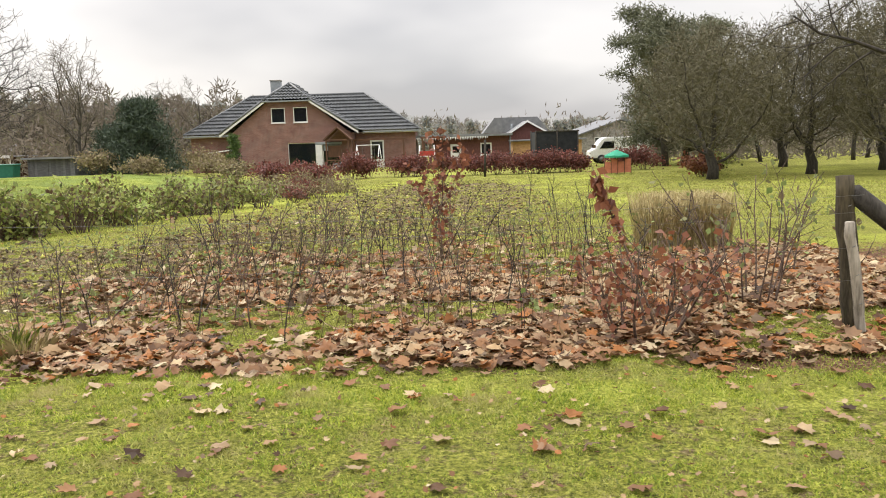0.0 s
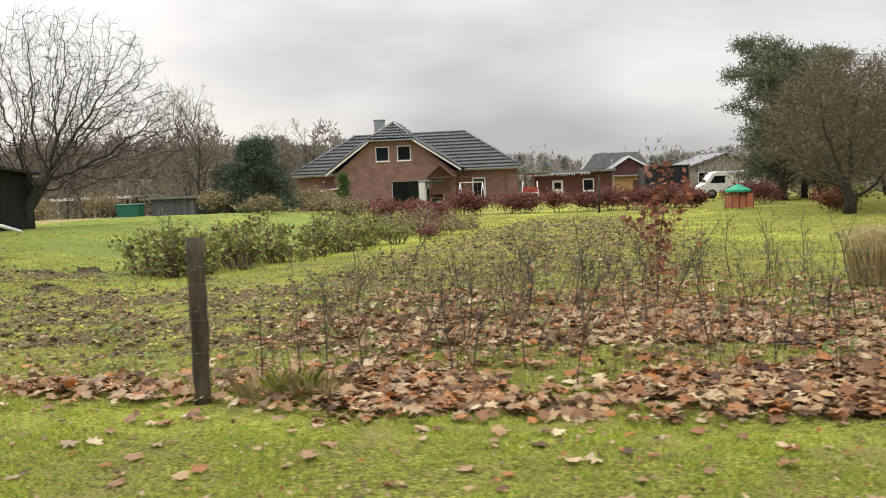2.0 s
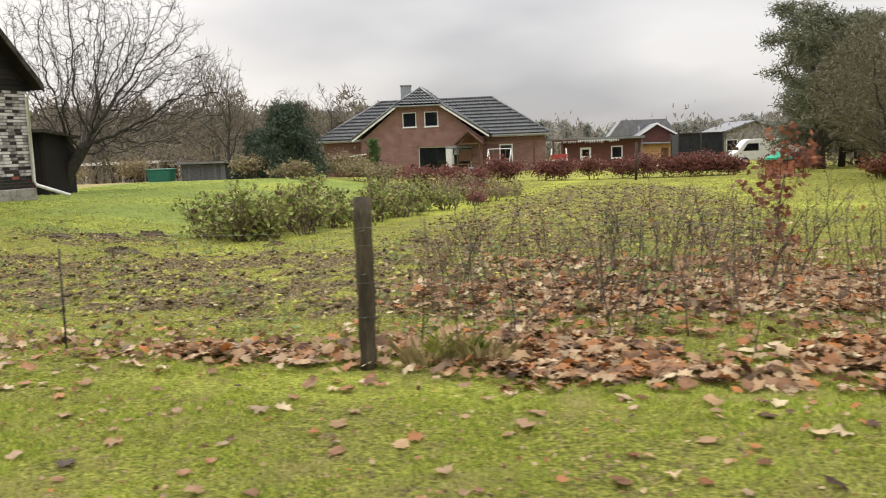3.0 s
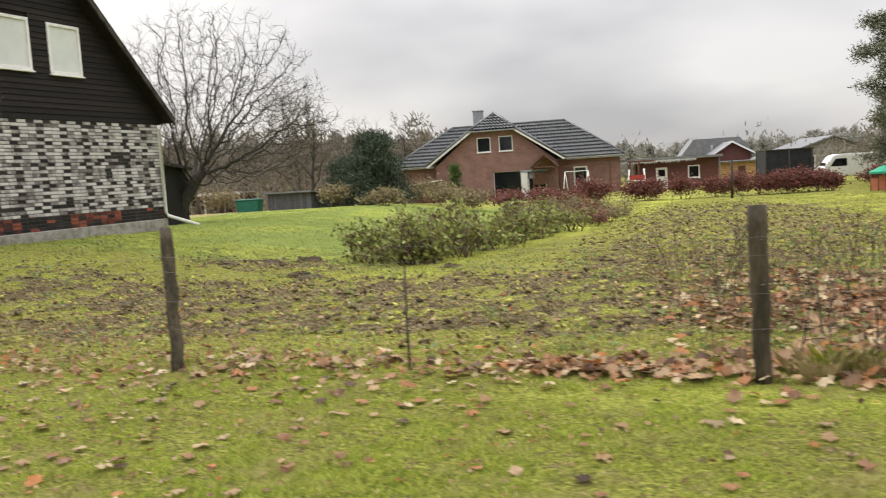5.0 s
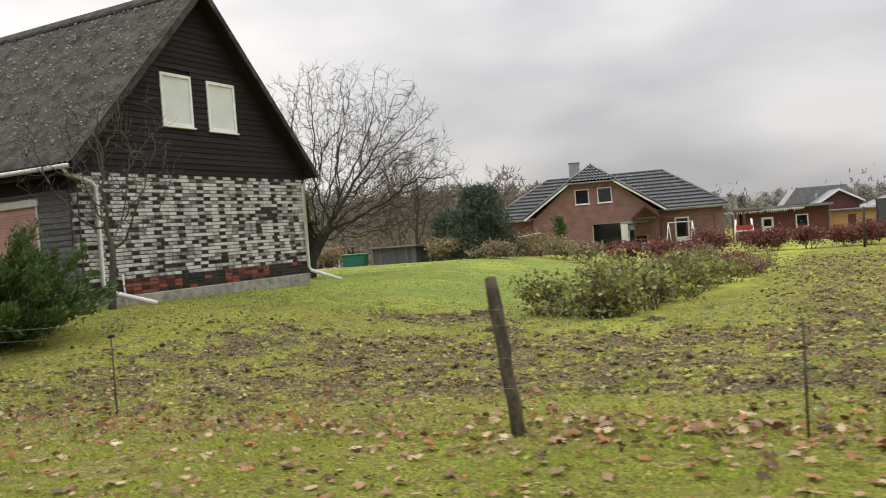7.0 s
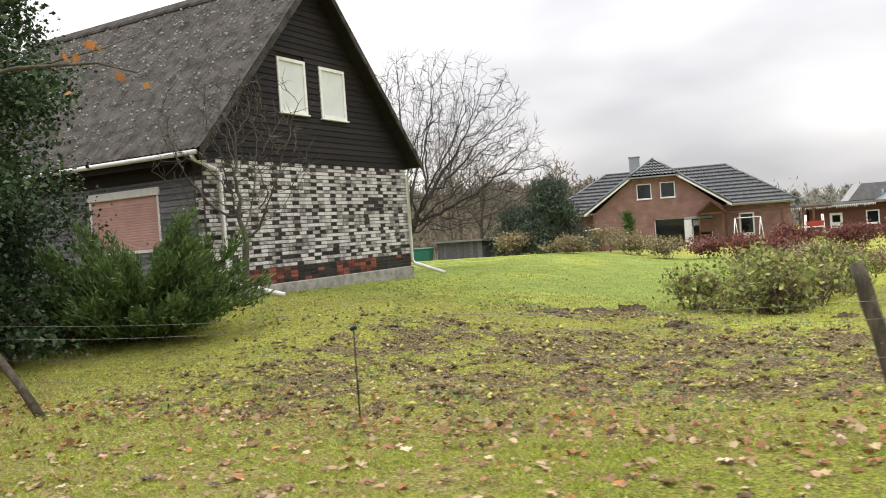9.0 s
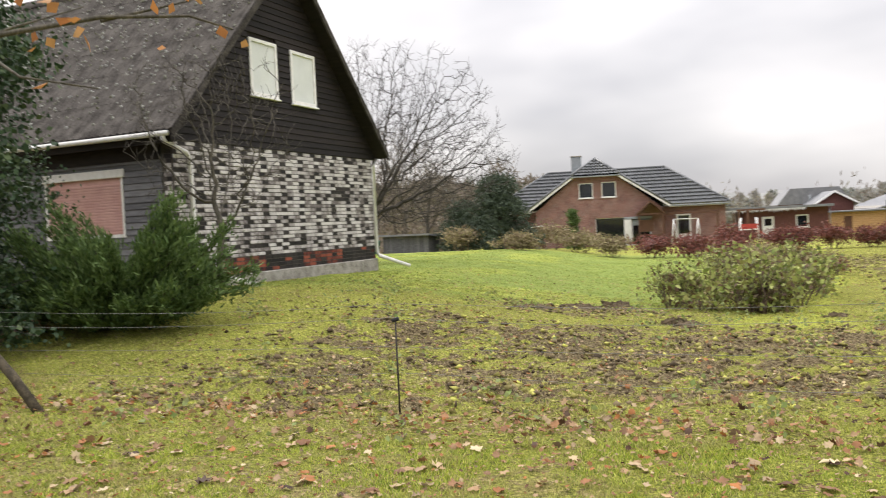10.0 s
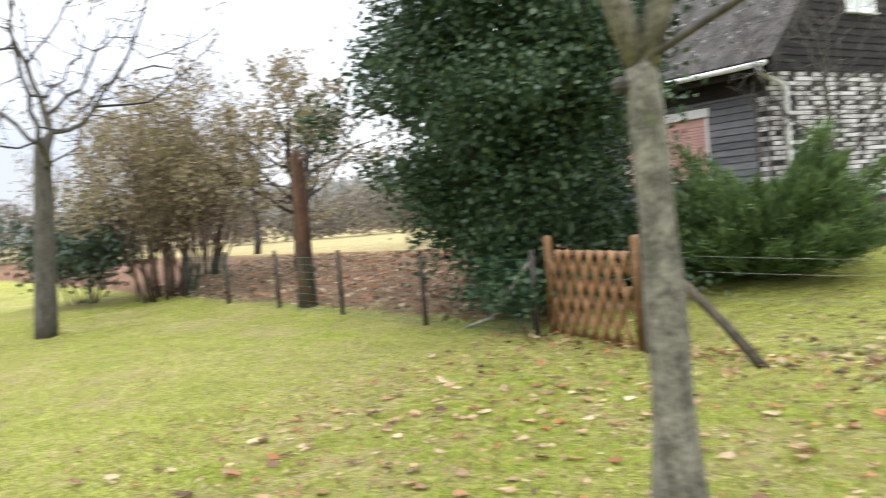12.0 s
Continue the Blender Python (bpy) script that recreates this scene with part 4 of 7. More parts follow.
def play_tower():
    p = thing("play_frame", pose(-1.0, 71.0, -1.1), "white children's climbing frame with a red slide", "play frame")
    for x in (-0.7, 0.5):
        for y in (-0.4, 0.4):
            tube_object("leg", [[(x * 1.25, y * 1.2, 0, 0.04), (x, y, 2.1, 0.04)]], M["white_paint"], p)
    part("platform", boxes((-0.75, 0.55, -0.42, 0.42, 1.1, 1.17)), M["white_paint"], p)
    part("slide", prism(bmesh.new(), [(0.55, 1.15), (1.9, 0.15), (1.9, 0.05), (0.55, 1.03)], 'y', -0.25, 0.25), M["red_paint"], p, "red plastic slide")
    part("panel", boxes((-0.75, 0.55, -0.46, -0.42, 1.2, 1.6)), M["red_paint"], p)
    for k in range(4):
        tube_object("rung", [[(-0.8, -0.4, 0.25 + 0.25 * k, 0.02), (-0.8, 0.4, 0.25 + 0.25 * k, 0.02)]], M["white_paint"], p)


play_tower()


def annex():
    h = thing("outbuilding", pose(0, 0, 0), "low brown flat-roofed outbuilding with a white door", "outbuilding")
    Y = 78.0
    part("front_wall", wall_with_holes(bmesh.new(), 'x', -0.6, 6.5, -1.6, 1.7, [(1.0, 2.02, -1.35, 0.95), (3.83, 4.87, -0.15, 1.0)], Y, Y + 0.25), M["annex_board"], h, "reddish-brown boarded wall")
    for b in ((-0.6, -0.35, Y + 0.25, Y + 5, -1.6, 1.7), (6.25, 6.5, Y + 0.25, Y + 5, -1.6, 1.7), (-0.6, 6.5, Y + 5, Y + 5.2, -1.6, 1.7)):
        part("end_wall", boxes(b), M["annex_board"], h)
    part("roof", boxes((-2.8, 6.8, Y - 0.7, Y + 5.4, 1.7, 1.78), bevel=0.01), M["light_roof"], h)
    part("roof_edge", boxes((-2.8, 6.8, Y - 0.76, Y - 0.702, 1.62, 1.84), bevel=0.01), M["light_roof"], h)
    rnd = random.Random(3)
    for k in range(46):
        x = -2.6 + k * 0.155
        dp = 0.14 + 0.22 * rnd.random()
        mesh_object("icicle_light", [(x, Y - 0.78, 1.62), (x + 0.12, Y - 0.78, 1.62), (x + 0.06, Y - 0.80, 1.62 - dp), (x + 0.06, Y - 0.74, 1.62)], [(0, 1, 2), (1, 3, 2), (3, 0, 2), (0, 3, 1)], M["white_plastic"], h)
    for x in (-2.6, -1.5, -1.0):
        part("post", boxes((x, x + 0.12, Y - 0.6, Y - 0.48, -1.4, 1.7)), M["brown_wood"], h)
    door = part("door", boxes((1.0, 2.02, Y + 0.02, Y + 0.08, -1.35, 0.95), bevel=0.01), M["white_paint"], h, "white door with a small dark pane")
    part("pane", boxes((1.2, 1.82, Y + 0.0, Y + 0.018, 0.15, 0.75)), M["glass"], door)
    tube_object("handle", [[(1.88, Y - 0.03, -0.25, 0.02), (1.72, Y - 0.03, -0.25, 0.02)]], M["wire"], door)
    pane_window(h, 3.83, 4.87, -0.15, 1.0, Y + 0.03, M["white_paint"], back="blind", deep=0.1, t=0.1)
    tube_object("downpipe", [[(6.6, Y - 0.1, 1.7, 0.05), (6.6, Y - 0.1, -1.4, 0.05)]], M["light_roof"], h)


annex()


def red_house():
    h = thing("house", pose(0, 0, 0), "dark red gabled house with a pale grey roof", "house", "houses")
    w = bmesh.new()
    prism(w, [(7.6, -1.5), (11.1, -1.5), (11.1, 1.95), (9.3, 3.0), (7.6, 1.95)], 'y', 88, 88.3)
    part("gable_wall", w, M["annex_board"], h, "dark red gable wall")
    for s, a, b in ((-1, 9.3, 7.3), (1, 9.3, 11.5)):
        part("roof_slope", prism(bmesh.new(), [(a, 3.12), (b, 1.84), (b, 1.72), (a, 2.98)], 'y', 87.6, 93), M["light_roof"], h)
        part("bargeboard", prism(bmesh.new(), [(a, 3.16), (b, 1.88), (b, 1.70), (a, 2.96)], 'y', 87.5, 87.58), M["white_paint"], h)
    part("main_roof", prism(bmesh.new(), [(4.9, 1.95), (6.2, 3.62), (11.0, 3.62), (12.3, 1.95)], 'y', 93, 98), M["light_roof"], h, "pale grey sheet roof")
    part("main_wall", boxes((5.2, 12.0, 93.3, 98, -1.5, 1.95)), M["annex_board"], h)
    tube_object("flue", [[(8.1, 93.0, 1.9, 0.12), (8.1, 93.0, 2.9, 0.12)]], M["grey_paint"], h)


red_house()


def log_cabin():
    h = thing("garden_cabin", pose(0, 0, 0), "honey-coloured timber garden cabin with a flat roof", "cabin")
    zc, k = -1.4, 0
    while zc < 1.0:
        for x0, x1 in ((7.4, 9.2), (9.9, 14.4)):
            part("board", boxes((x0, x1, 84.0, 84.12, zc, zc + 0.19), bevel=0.02), M["new_wood"], h)
        zc += 0.2
    part("core", boxes((7.45, 14.35, 84.13, 87, -1.4, 1.0)), M["new_wood"], h)
    part("door", boxes((9.2, 9.9, 84.02, 84.12, -1.4, 0.6)), M["brown_wood"], h)
    part("lintel", boxes((9.2, 9.9, 84.0, 84.12, 0.6, 1.0)), M["new_wood"], h)
    part("roof", boxes((7.0, 14.8, 83.6, 87.3, 1.0, 1.14), bevel=0.02), M["light_roof"], h)


log_cabin()


def net_enclosure():
    h = thing("net_enclosure", pose(0, 0, 0), "tall enclosure hung with black netting on posts", "enclosure")
    for x in (6.96, 8.5, 10.0):
        for y in (60.0, 63.2):
            tube_object("post", [[(x, y, -0.95, 0.05), (x, y, 1.85, 0.05)]], M["dark_bark"], h)
    for nm, b in (("front_net", (7.0, 9.98, 60.02, 60.035, -0.9, 1.74)), ("side_net", (9.985, 10.0, 60.04, 63.2, -0.9, 1.78)), ("back_net", (7.0, 9.98, 63.2, 63.215, -0.9, 1.78)), ("side_net", (6.985, 7.0, 60.04, 63.2, -0.9, 1.74))):
        part(nm, boxes(b), M["black_net"], h)
    part("top_rail", boxes((6.9, 10.1, 59.96, 60.0, 1.74, 1.82)), M["dark_bark"], h)


net_enclosure()


def van():
    v = thing("van", pose(12.0, 66.0, ground_z(12, 66)), "white delivery van parked behind the hedge", "van")
    body = bmesh.new()
    prism(body, [(0.0, 0.45), (0.0, 1.0), (0.35, 1.15), (0.95, 1.95), (1.3, 2.08), (4.9, 2.08), (5.0, 1.9), (5.0, 0.45)], 'y', 0, 1.9)
    bmesh.ops.bevel(body, geom=list(body.edges), offset=0.06, segments=2, affect='EDGES')
    b = part("body", body, M["white_paint"], v, "white painted body")
    part("side_window", prism(bmesh.new(), [(0.75, 1.2), (1.1, 1.75), (1.9, 1.75), (1.9, 1.2)], 'y', -0.012, 0.0), M["glass"], b)
    part("windscreen", boxes((0.42, 0.46, 0.2, 1.7, 1.25, 1.5)), M["glass"], b)
    part("bumper", boxes((-0.06, 0.1, 0.1, 1.8, 0.4, 0.62), bevel=0.03), M["tyre"], b)
    for x in (0.9, 4.0):
        for y in (-0.02, 1.72):
            wheel = new("wheel")
            wheel.parent = v
            tube_object("tyre", [[(x, y, 0.36, 0.36), (x, y + 0.2, 0.36, 0.36)]], M["tyre"], wheel, sides=18)
            tube_object("rim", [[(x, y - 0.01, 0.36, 0.2), (x, y + 0.21, 0.36, 0.2)]], M["wire"], wheel, sides=14)


van()


def parasol():
    z = ground_z(9.6, 45.0)
    p = thing("parasol", pose(9.6, 45.0, z), "green garden parasol over a red-orange windbreak", "parasol")
    tube_object("pole", [[(0, 0, 0, 0.03), (0, 0, 1.25, 0.03)]], M["white_paint"], p)
    V, Fq = [(0, 0, 1.30)], []
    for i in range(16):
        q = 2 * math.pi * i / 16
        V.append((0.66 * math.cos(q), 0.66 * math.sin(q), 0.97 + (0.03 if i % 2 else 0)))
        V.append((0.66 * math.cos(q), 0.66 * math.sin(q), 0.88))
    for i in range(16):
        a, b = 1 + 2 * i, 1 + 2 * ((i + 1) % 16)
        Fq += [(0, a, b), (a, a + 1, b + 1, b)]
    ob = mesh_object("canopy", V, Fq, M["green_cloth"], p, "green canopy with a short valance")
    ob.modifiers.new("thick", 'SOLIDIFY').thickness = 0.01
    s = thing("windbreak", pose(9.6, 44.7, z), "red-orange cloth windbreak on short posts", "windbreak")
    for k in range(5):
        x = -0.72 + k * 0.36
        tube_object("post", [[(x, 0, 0, 0.02), (x, 0, 0.85, 0.02)]], M["brown_wood"], s)
    for k in range(4):
        x = -0.72 + k * 0.36
        part("panel", boxes((x + 0.02, x + 0.34, -0.015, 0.015, 0.06, 0.80 if k % 2 else 0.66), bevel=0.006), M["orange_cloth"], s)


parasol()


def garden_shed(m, w, d, hgt, label, wall, roofm, name="garden_shed"):
    s = thing(name, m, label, "shed", "sheds")
    n = int(w / 0.16)
    part("core", boxes((0.03, w - 0.03, 0.03, d, 0, hgt - 0.05)), wall, s)
    for k in range(n):
        part("plank", boxes((k * w / n + 0.006, (k + 1) * w / n - 0.006, 0.0, 0.028, 0, hgt - 0.05)), wall, s)
    part("roof", prism(bmesh.new(), [(-0.35, hgt - 0.02), (d + 0.2, hgt - 0.22), (d + 0.2, hgt - 0.12), (-0.35, hgt + 0.1)], 'x', -0.2, w + 0.2), roofm, s, "pale felt roof")
    part("door", boxes((w * 0.2, w * 0.2 + 0.8, -0.03, -0.002, 0.05, hgt - 0.2), bevel=0.01), wall, s)
    return s


garden_shed(pose(-26.9, 54, -0.55, 0, 0, -8), 3.3, 2.2, 1.55, "low grey plank shed with a pale roof", M["grey_board"], M["light_roof"])
garden_shed(pose(-22.6, 28.8, 0.2, 0, 0, 8), 1.75, 2.6, 2.4, "dark boarded shed behind the old house", M["black_board"], M["old_roof"])


def carport():
    c = thing("carport", pose(-41.5, 67, -0.6), "open carport with white posts and a flat white-edged roof", "carport")
    for x in (0.1, 3.4, 6.6):
        part("post", boxes((x, x + 0.14, 0, 0.14, 0, 1.7)), M["white_paint"], c)
        part("post", boxes((x, x + 0.14, 4, 4.14, 0, 1.7)), M["white_paint"], c)
    part("roof", boxes((-0.2, 7.0, -0.3, 4.4, 1.7, 1.78)), M["light_roof"], c)
    part("roof_edge", boxes((-0.25, 7.05, -0.36, -0.302, 1.62, 1.86)), M["white_paint"], c, "white roof edge")
    part("rear_wall", boxes((0.1, 6.6, 4.2, 4.3, 0, 1.7)), M["brown_wood"], c)


carport()


def wheelie_bin(x, y):
    z = ground_z(x, y)
    b = thing("water_butt", pose(x, y, z), "dark green plastic garden bin with a lid", "garden bin")
    part("body", prism(bmesh.new(), [(0.1, 0), (1.5, 0), (1.6, 0.75), (0.0, 0.75)], 'y', 0, 0.9), M["green_plastic"], b)
    part("lid", boxes((-0.05, 1.65, -0.05, 0.95, 0.75, 0.86), bevel=0.04), M["green_plastic"], b)


wheelie_bin(-28.4, 52.0)


def plain_house(x, y, w, d, eave, ridge, turn, label, wall, roofm):
    z = ground_z(x, y)
    h = thing("house", pose(x, y, z, 0, 0, turn), label, "house", "houses")
    body = bmesh.new()
    prism(body, [(-w / 2, -0.3), (w / 2, -0.3), (w / 2, eave), (0, ridge - 0.1), (-w / 2, eave)], 'y', -d / 2, d / 2)
    part("wall", body, wall, h)
    for s in (-1, 1):
        part("roof_slope", prism(bmesh.new(), [(0, ridge + 0.12), (s * (w / 2 + 0.5), eave - 0.2), (s * (w / 2 + 0.5), eave - 0.34), (0, ridge - 0.02)], 'y', -d / 2 - 0.4, d / 2 + 0.4), roofm, h)
    for s in (-1, 1):
        pane_window(h, s * w * 0.2 - 0.6, s * w * 0.2 + 0.6, 0.9, 2.1, -d / 2 - 0.04, M["white_paint"], deep=0.035)
    return h


plain_house(-46, 104, 9, 12, 2.4, 4.2, 80, "far bungalow with a pale grey roof", M["concrete"], M["light_roof"])
plain_house(-104, 53, 8, 9, 2.6, 5.4, 62, "far brick house with a dark roof", M["clinker_wall"], M["light_roof"])
plain_house(-74, 12, 12, 10, 2.8, 4.6, 70, "far white-walled house with a grey roof", M["white_paint"], M["light_roof"])
plain_house(20, 98, 12, 9, 2.2, 4.0, 5, "far grey-roofed house in the mist", M["concrete"], M["light_roof"])


# ---------------------------------------------------------------- plants
def leaf_quads(points, size, rng, flat=0.0, slim=0.45, droop=0.0, way=None):
    """Small folded leaves at points: verts (n*4, 3) and quads. flat: how level they lie; way: their common direction."""
    n = len(points)
    d = rng.normal(size=(n, 3))
    if way is not None:
        d = d * 0.6 + way
    d[:, 2] -= droop
    d[:, 2] *= (1 - flat)
    d /= np.linalg.norm(d, axis=1)[:, None] + 1e-9
    u = rng.normal(size=(n, 3))
    u[:, 2] *= (1 - flat)
    u -= d * (u * d).sum(1)[:, None]
    u /= np.linalg.norm(u, axis=1)[:, None] + 1e-9
    w = np.cross(d, u)
    s = (size * rng.uniform(0.65, 1.35, n))[:, None]
    base = points
    tip = points + d * s
    mid = points + d * s * 0.45 + w * s * 0.10
    l, r = mid + u * s * slim, mid - u * s * slim
    V = np.stack([base, l, tip, r], 1).reshape(-1, 3)
    Q = np.arange(n * 4).reshape(n, 4)
    return V, Q


def leaf_object(name, points, size, mat, parent, seed, label="", kind="", **kw):
    V, Q = leaf_quads(np.asarray(points, float), size, np.random.default_rng(seed), **kw)
    ob = new(name, bulk_mesh(name, V, Q, mat))
    if parent is not None:
        ob.parent = parent
    if label:
        ob["label"] = label
    if kind:
        ob["kind"] = kind
    return ob


class Grower:
    """Grows a branching plant: limbs as tapering paths, and the twig ends where leaves sit."""

    def __init__(self, seed, counts, ratios, angles, wobble=0.22, lift=0.06, start=0.3, thin=0.62, min_r=0.004):
        self.r = random.Random(seed)
        self.counts, self.ratios, self.angles = counts, ratios, angles
        self.wobble, self.lift, self.start, self.thin, self.min_r = wobble, lift, start, thin, min_r
        self.paths = [[] for _ in range(len(counts) + 1)]
        self.tips = []

    def grow(self, p, d, length, radius, level=0, lift=None):
        r = self.r
        k = 7 if level == 0 else (5 if level == 1 else 4)
        path, pts, dirs = [], [], []
        p, d = Vector(p), Vector(d).normalized()
        lf = self.lift if lift is None else lift
        last = level >= len(self.counts)
        for i in range(k + 1):
            f = i / k
            path.append((p.x, p.y, p.z, max(self.min_r, radius * (1 - (0.55 if level == 0 else 0.72) * f))))
            pts.append(p.copy())
            dirs.append(d.copy())
            d = d + Vector((r.gauss(0, 1), r.gauss(0, 1), r.gauss(0, 1))) * self.wobble * (0.5 if level == 0 else 1.0)
            d.z += lf
            d.normalize()
            p = p + d * (length / k)
        self.paths[min(level, len(self.paths) - 1)].append(path)
        if last:
            self.tips += pts[1:]
            return
        n = self.counts[level]
        n = max(1, int(n * r.uniform(0.8, 1.2)))
        for j in range(n):
            f = self.start + (1 - self.start) * (j + r.random() * 0.9) / n
            f = min(f, 0.999)
            i = int(f * k)
            q = pts[i].lerp(pts[i + 1], f * k - i)
            rad = radius * (1 - 0.65 * f) * self.thin
            ax = dirs[i].orthogonal().normalized()
            ax.rotate(Matrix.Rotation(j * 2.4 + r.uniform(-0.6, 0.6), 3, dirs[i]))
            nd = dirs[i].copy()
            nd.rotate(Matrix.Rotation(radians(self.angles[level] * r.uniform(0.7, 1.3)), 3, ax))
            self.grow(q, nd, length * self.ratios[level] * (1.15 - 0.5 * f) * r.uniform(0.75, 1.2), max(self.min_r, rad), level + 1)
        if level > 0:
            self.tips.append(pts[-1])


def plant_parts(g, parent, bark, twig, trunk_sides=9, split=1):
    thick = [p for lv in g.paths[:split + 1] for p in lv]
    thin = [p for lv in g.paths[split + 1:] for p in lv]
    tube_object("trunk", thick, bark, parent, "", trunk_sides)
    if thin:
        tagged(tube_object("branchwork", thin, twig, parent, "", 3), kind="stuff")


def bare_tree(name, x, y, label, seed, height_m, trunk, counts, ratios, angles, bark="bark", twig="bark", lean=(0, 0, 1), stems=1, first=0.4, group="", category="tree", z=None, min_r=0.006, wobble=0.22, lift=0.06, leaves=None, trunk_part=0.35):
    z = ground_z(x, y) - 0.05 if z is None else z
    t = thing(name, pose(x, y, z), label, category, group)
    g = Grower(seed, counts, ratios, angles, wobble, lift, first, min_r=min_r)
    rr = random.Random(seed + 1)
    for s in range(stems):
        q = 2 * math.pi * s / max(1, stems) + seed
        o = 0.0 if stems == 1 else 0.05 + trunk * 0.8
        dv = Vector(lean) + (Vector((math.cos(q), math.sin(q), 0)) * (0.0 if stems == 1 else rr.uniform(0.2, 0.45)))
        g.grow((o * math.cos(q), o * math.sin(q), 0), dv, height_m * rr.uniform(0.85, 1.1), trunk)
    plant_parts(g, t, M[bark], M[twig])
    if leaves:
        mat, n, size, kw = leaves
        rng = np.random.default_rng(seed)
        tips = np.array([tuple(p) for p in g.tips])
        pick = tips[rng.integers(0, len(tips), n)] + rng.normal(size=(n, 3)) * size * 0.8
        leaf_object("foliage", pick, size, M[mat], t, seed, **kw)
    return t


def crown_tree(name, x, y, label, seed, trunk, crown, n, step=0.3, tip=0.006, bark="bark", twig="bark", group="", twigs=3, twig_len=0.4, leaves=None, flare=2.1, girth=0.1, category="tree"):
    """A bare tree whose limbs fork to fill a rounded crown: trunk is a polyline, crown a list of (cx, cy, cz, rx, ry, rz)."""
    rng = np.random.default_rng(seed)
    A = []
    for cx, cy, cz, rx, ry, rz in crown:
        d = rng.normal(size=(n // len(crown), 3))
        d /= np.linalg.norm(d, axis=1)[:, None]
        A.append(np.array([cx, cy, cz]) + d * (rng.random(len(d)) ** 0.42)[:, None] * np.array([rx, ry, rz]))
    A = np.concatenate(A)
    A = A[A[:, 2] > 0.9]
    P, up = [np.array(trunk[0], float)], [-1]
    for q in trunk[1:]:
        q = np.array(q, float)
        k = max(1, int(np.linalg.norm(q - P[-1]) / step))
        a = P[-1]
        for m in range(1, k + 1):
            P.append(a + (q - a) * m / k)
            up.append(len(P) - 2)
    nodes = np.array(P)
    stem = len(P)
    D = np.linalg.norm(A[:, None] - nodes[None], axis=2)
    near, dist = D.argmin(1), D.min(1)
    for turn in range(120):
        if len(A) == 0:
            break
        v = (A - nodes[near]) / np.maximum(dist, 1e-6)[:, None]
        acc = np.zeros_like(nodes)
        np.add.at(acc, near, v)
        tips = np.unique(near)
        d = acc[tips]
        d /= np.linalg.norm(d, axis=1)[:, None] + 1e-9
        d += rng.normal(size=d.shape) * 0.22
        d[:, 2] += 0.12
        d /= np.linalg.norm(d, axis=1)[:, None]
        fresh = nodes[tips] + d * step
        base = len(nodes)
        nodes = np.concatenate([nodes, fresh])
        up += [int(q) for q in tips]
        D = np.linalg.norm(A[:, None] - fresh[None], axis=2)
        m, dm = D.argmin(1), D.min(1)
        closer = dm < dist
        near = np.where(closer, base + m, near)
        dist = np.where(closer, dm, dist)
        keep = dist > step * 1.25
        A, near, dist = A[keep], near[keep], dist[keep]
        if len(nodes) > 9000:
            break
    N = len(nodes)
    kids = [[] for _ in range(N)]
    area = np.zeros(N)
    for q in range(N - 1, -1, -1):
        area[q] = max(area[q], tip ** flare)
        if up[q] >= 0:
            kids[up[q]].append(q)
            area[up[q]] += area[q]
    rad = area ** (1 / flare)
    rad[:stem] = np.maximum(rad[:stem], girth * np.linspace(1.15, 0.8, stem))
    thick, thin, ends, stack = [], [], [], [(0, None)]
    while stack:
        q, start = stack.pop()
        path = [] if start is None else [(*nodes[start], min(rad[start], rad[q] * 1.15))]
        while True:
            path.append((*nodes[q], rad[q]))
            if not kids[q]:
                ends.append(q)
                break
            ks = sorted(kids[q], key=lambda k: -rad[k])
            stack += [(k, q) for k in ks[1:]]
            q = ks[0]
        (thick if path[0][3] > tip * 5 else thin).append(path)
    fine = [q for q in range(N) if rad[q] < tip * 2.6]
    for q in fine:
        for k in range(int(rng.integers(0, twigs + 1))):
            d = nodes[q] - nodes[up[q]]
            d = d / (np.linalg.norm(d) + 1e-9) + rng.normal(size=3) * 0.55
            d /= np.linalg.norm(d)
            ln = twig_len * rng.uniform(0.4, 1.2)
            a = nodes[q]
            b = a + d * ln * 0.5
            c = b + (d + rng.normal(size=3) * 0.3 + np.array([0, 0, 0.25])) * ln * 0.5
            thin.append([(*a, tip * 0.9), (*b, tip * 0.75), (*c, tip * 0.5)])
    t = thing(name, pose(x, y, ground_z(x, y) - 0.05), label, category, group)
    tube_object("trunk", thick, M[bark], t, "", 9)
    tagged(tube_object("branchwork", thin, M[twig], t, "", 3), kind="stuff")
    if leaves:
        mat, count, size, slim = leaves
        pick = nodes[rng.choice(fine, count)] + rng.normal(size=(count, 3)) * size
        leaf_object("foliage", pick, size, M[mat], t, seed, slim=slim)
    return t


# the spreading walnut behind the old house
crown_tree("walnut_tree", -21.6, 31.0, "large bare spreading tree with forked grey-brown trunk", 12, [(0, 0, 0), (0.3, 0.12, 0.8), (0.95, 0.45, 1.9)], [(1.5, 0.7, 5.0, 4.9, 4.3, 3.8), (2.6, 1.2, 3.8, 4.2, 3.6, 2.4)], 3800, step=0.25, tip=0.007, bark="dark_bark", twig="dark_bark", group="bare trees", twigs=3, twig_len=0.42, girth=0.27)
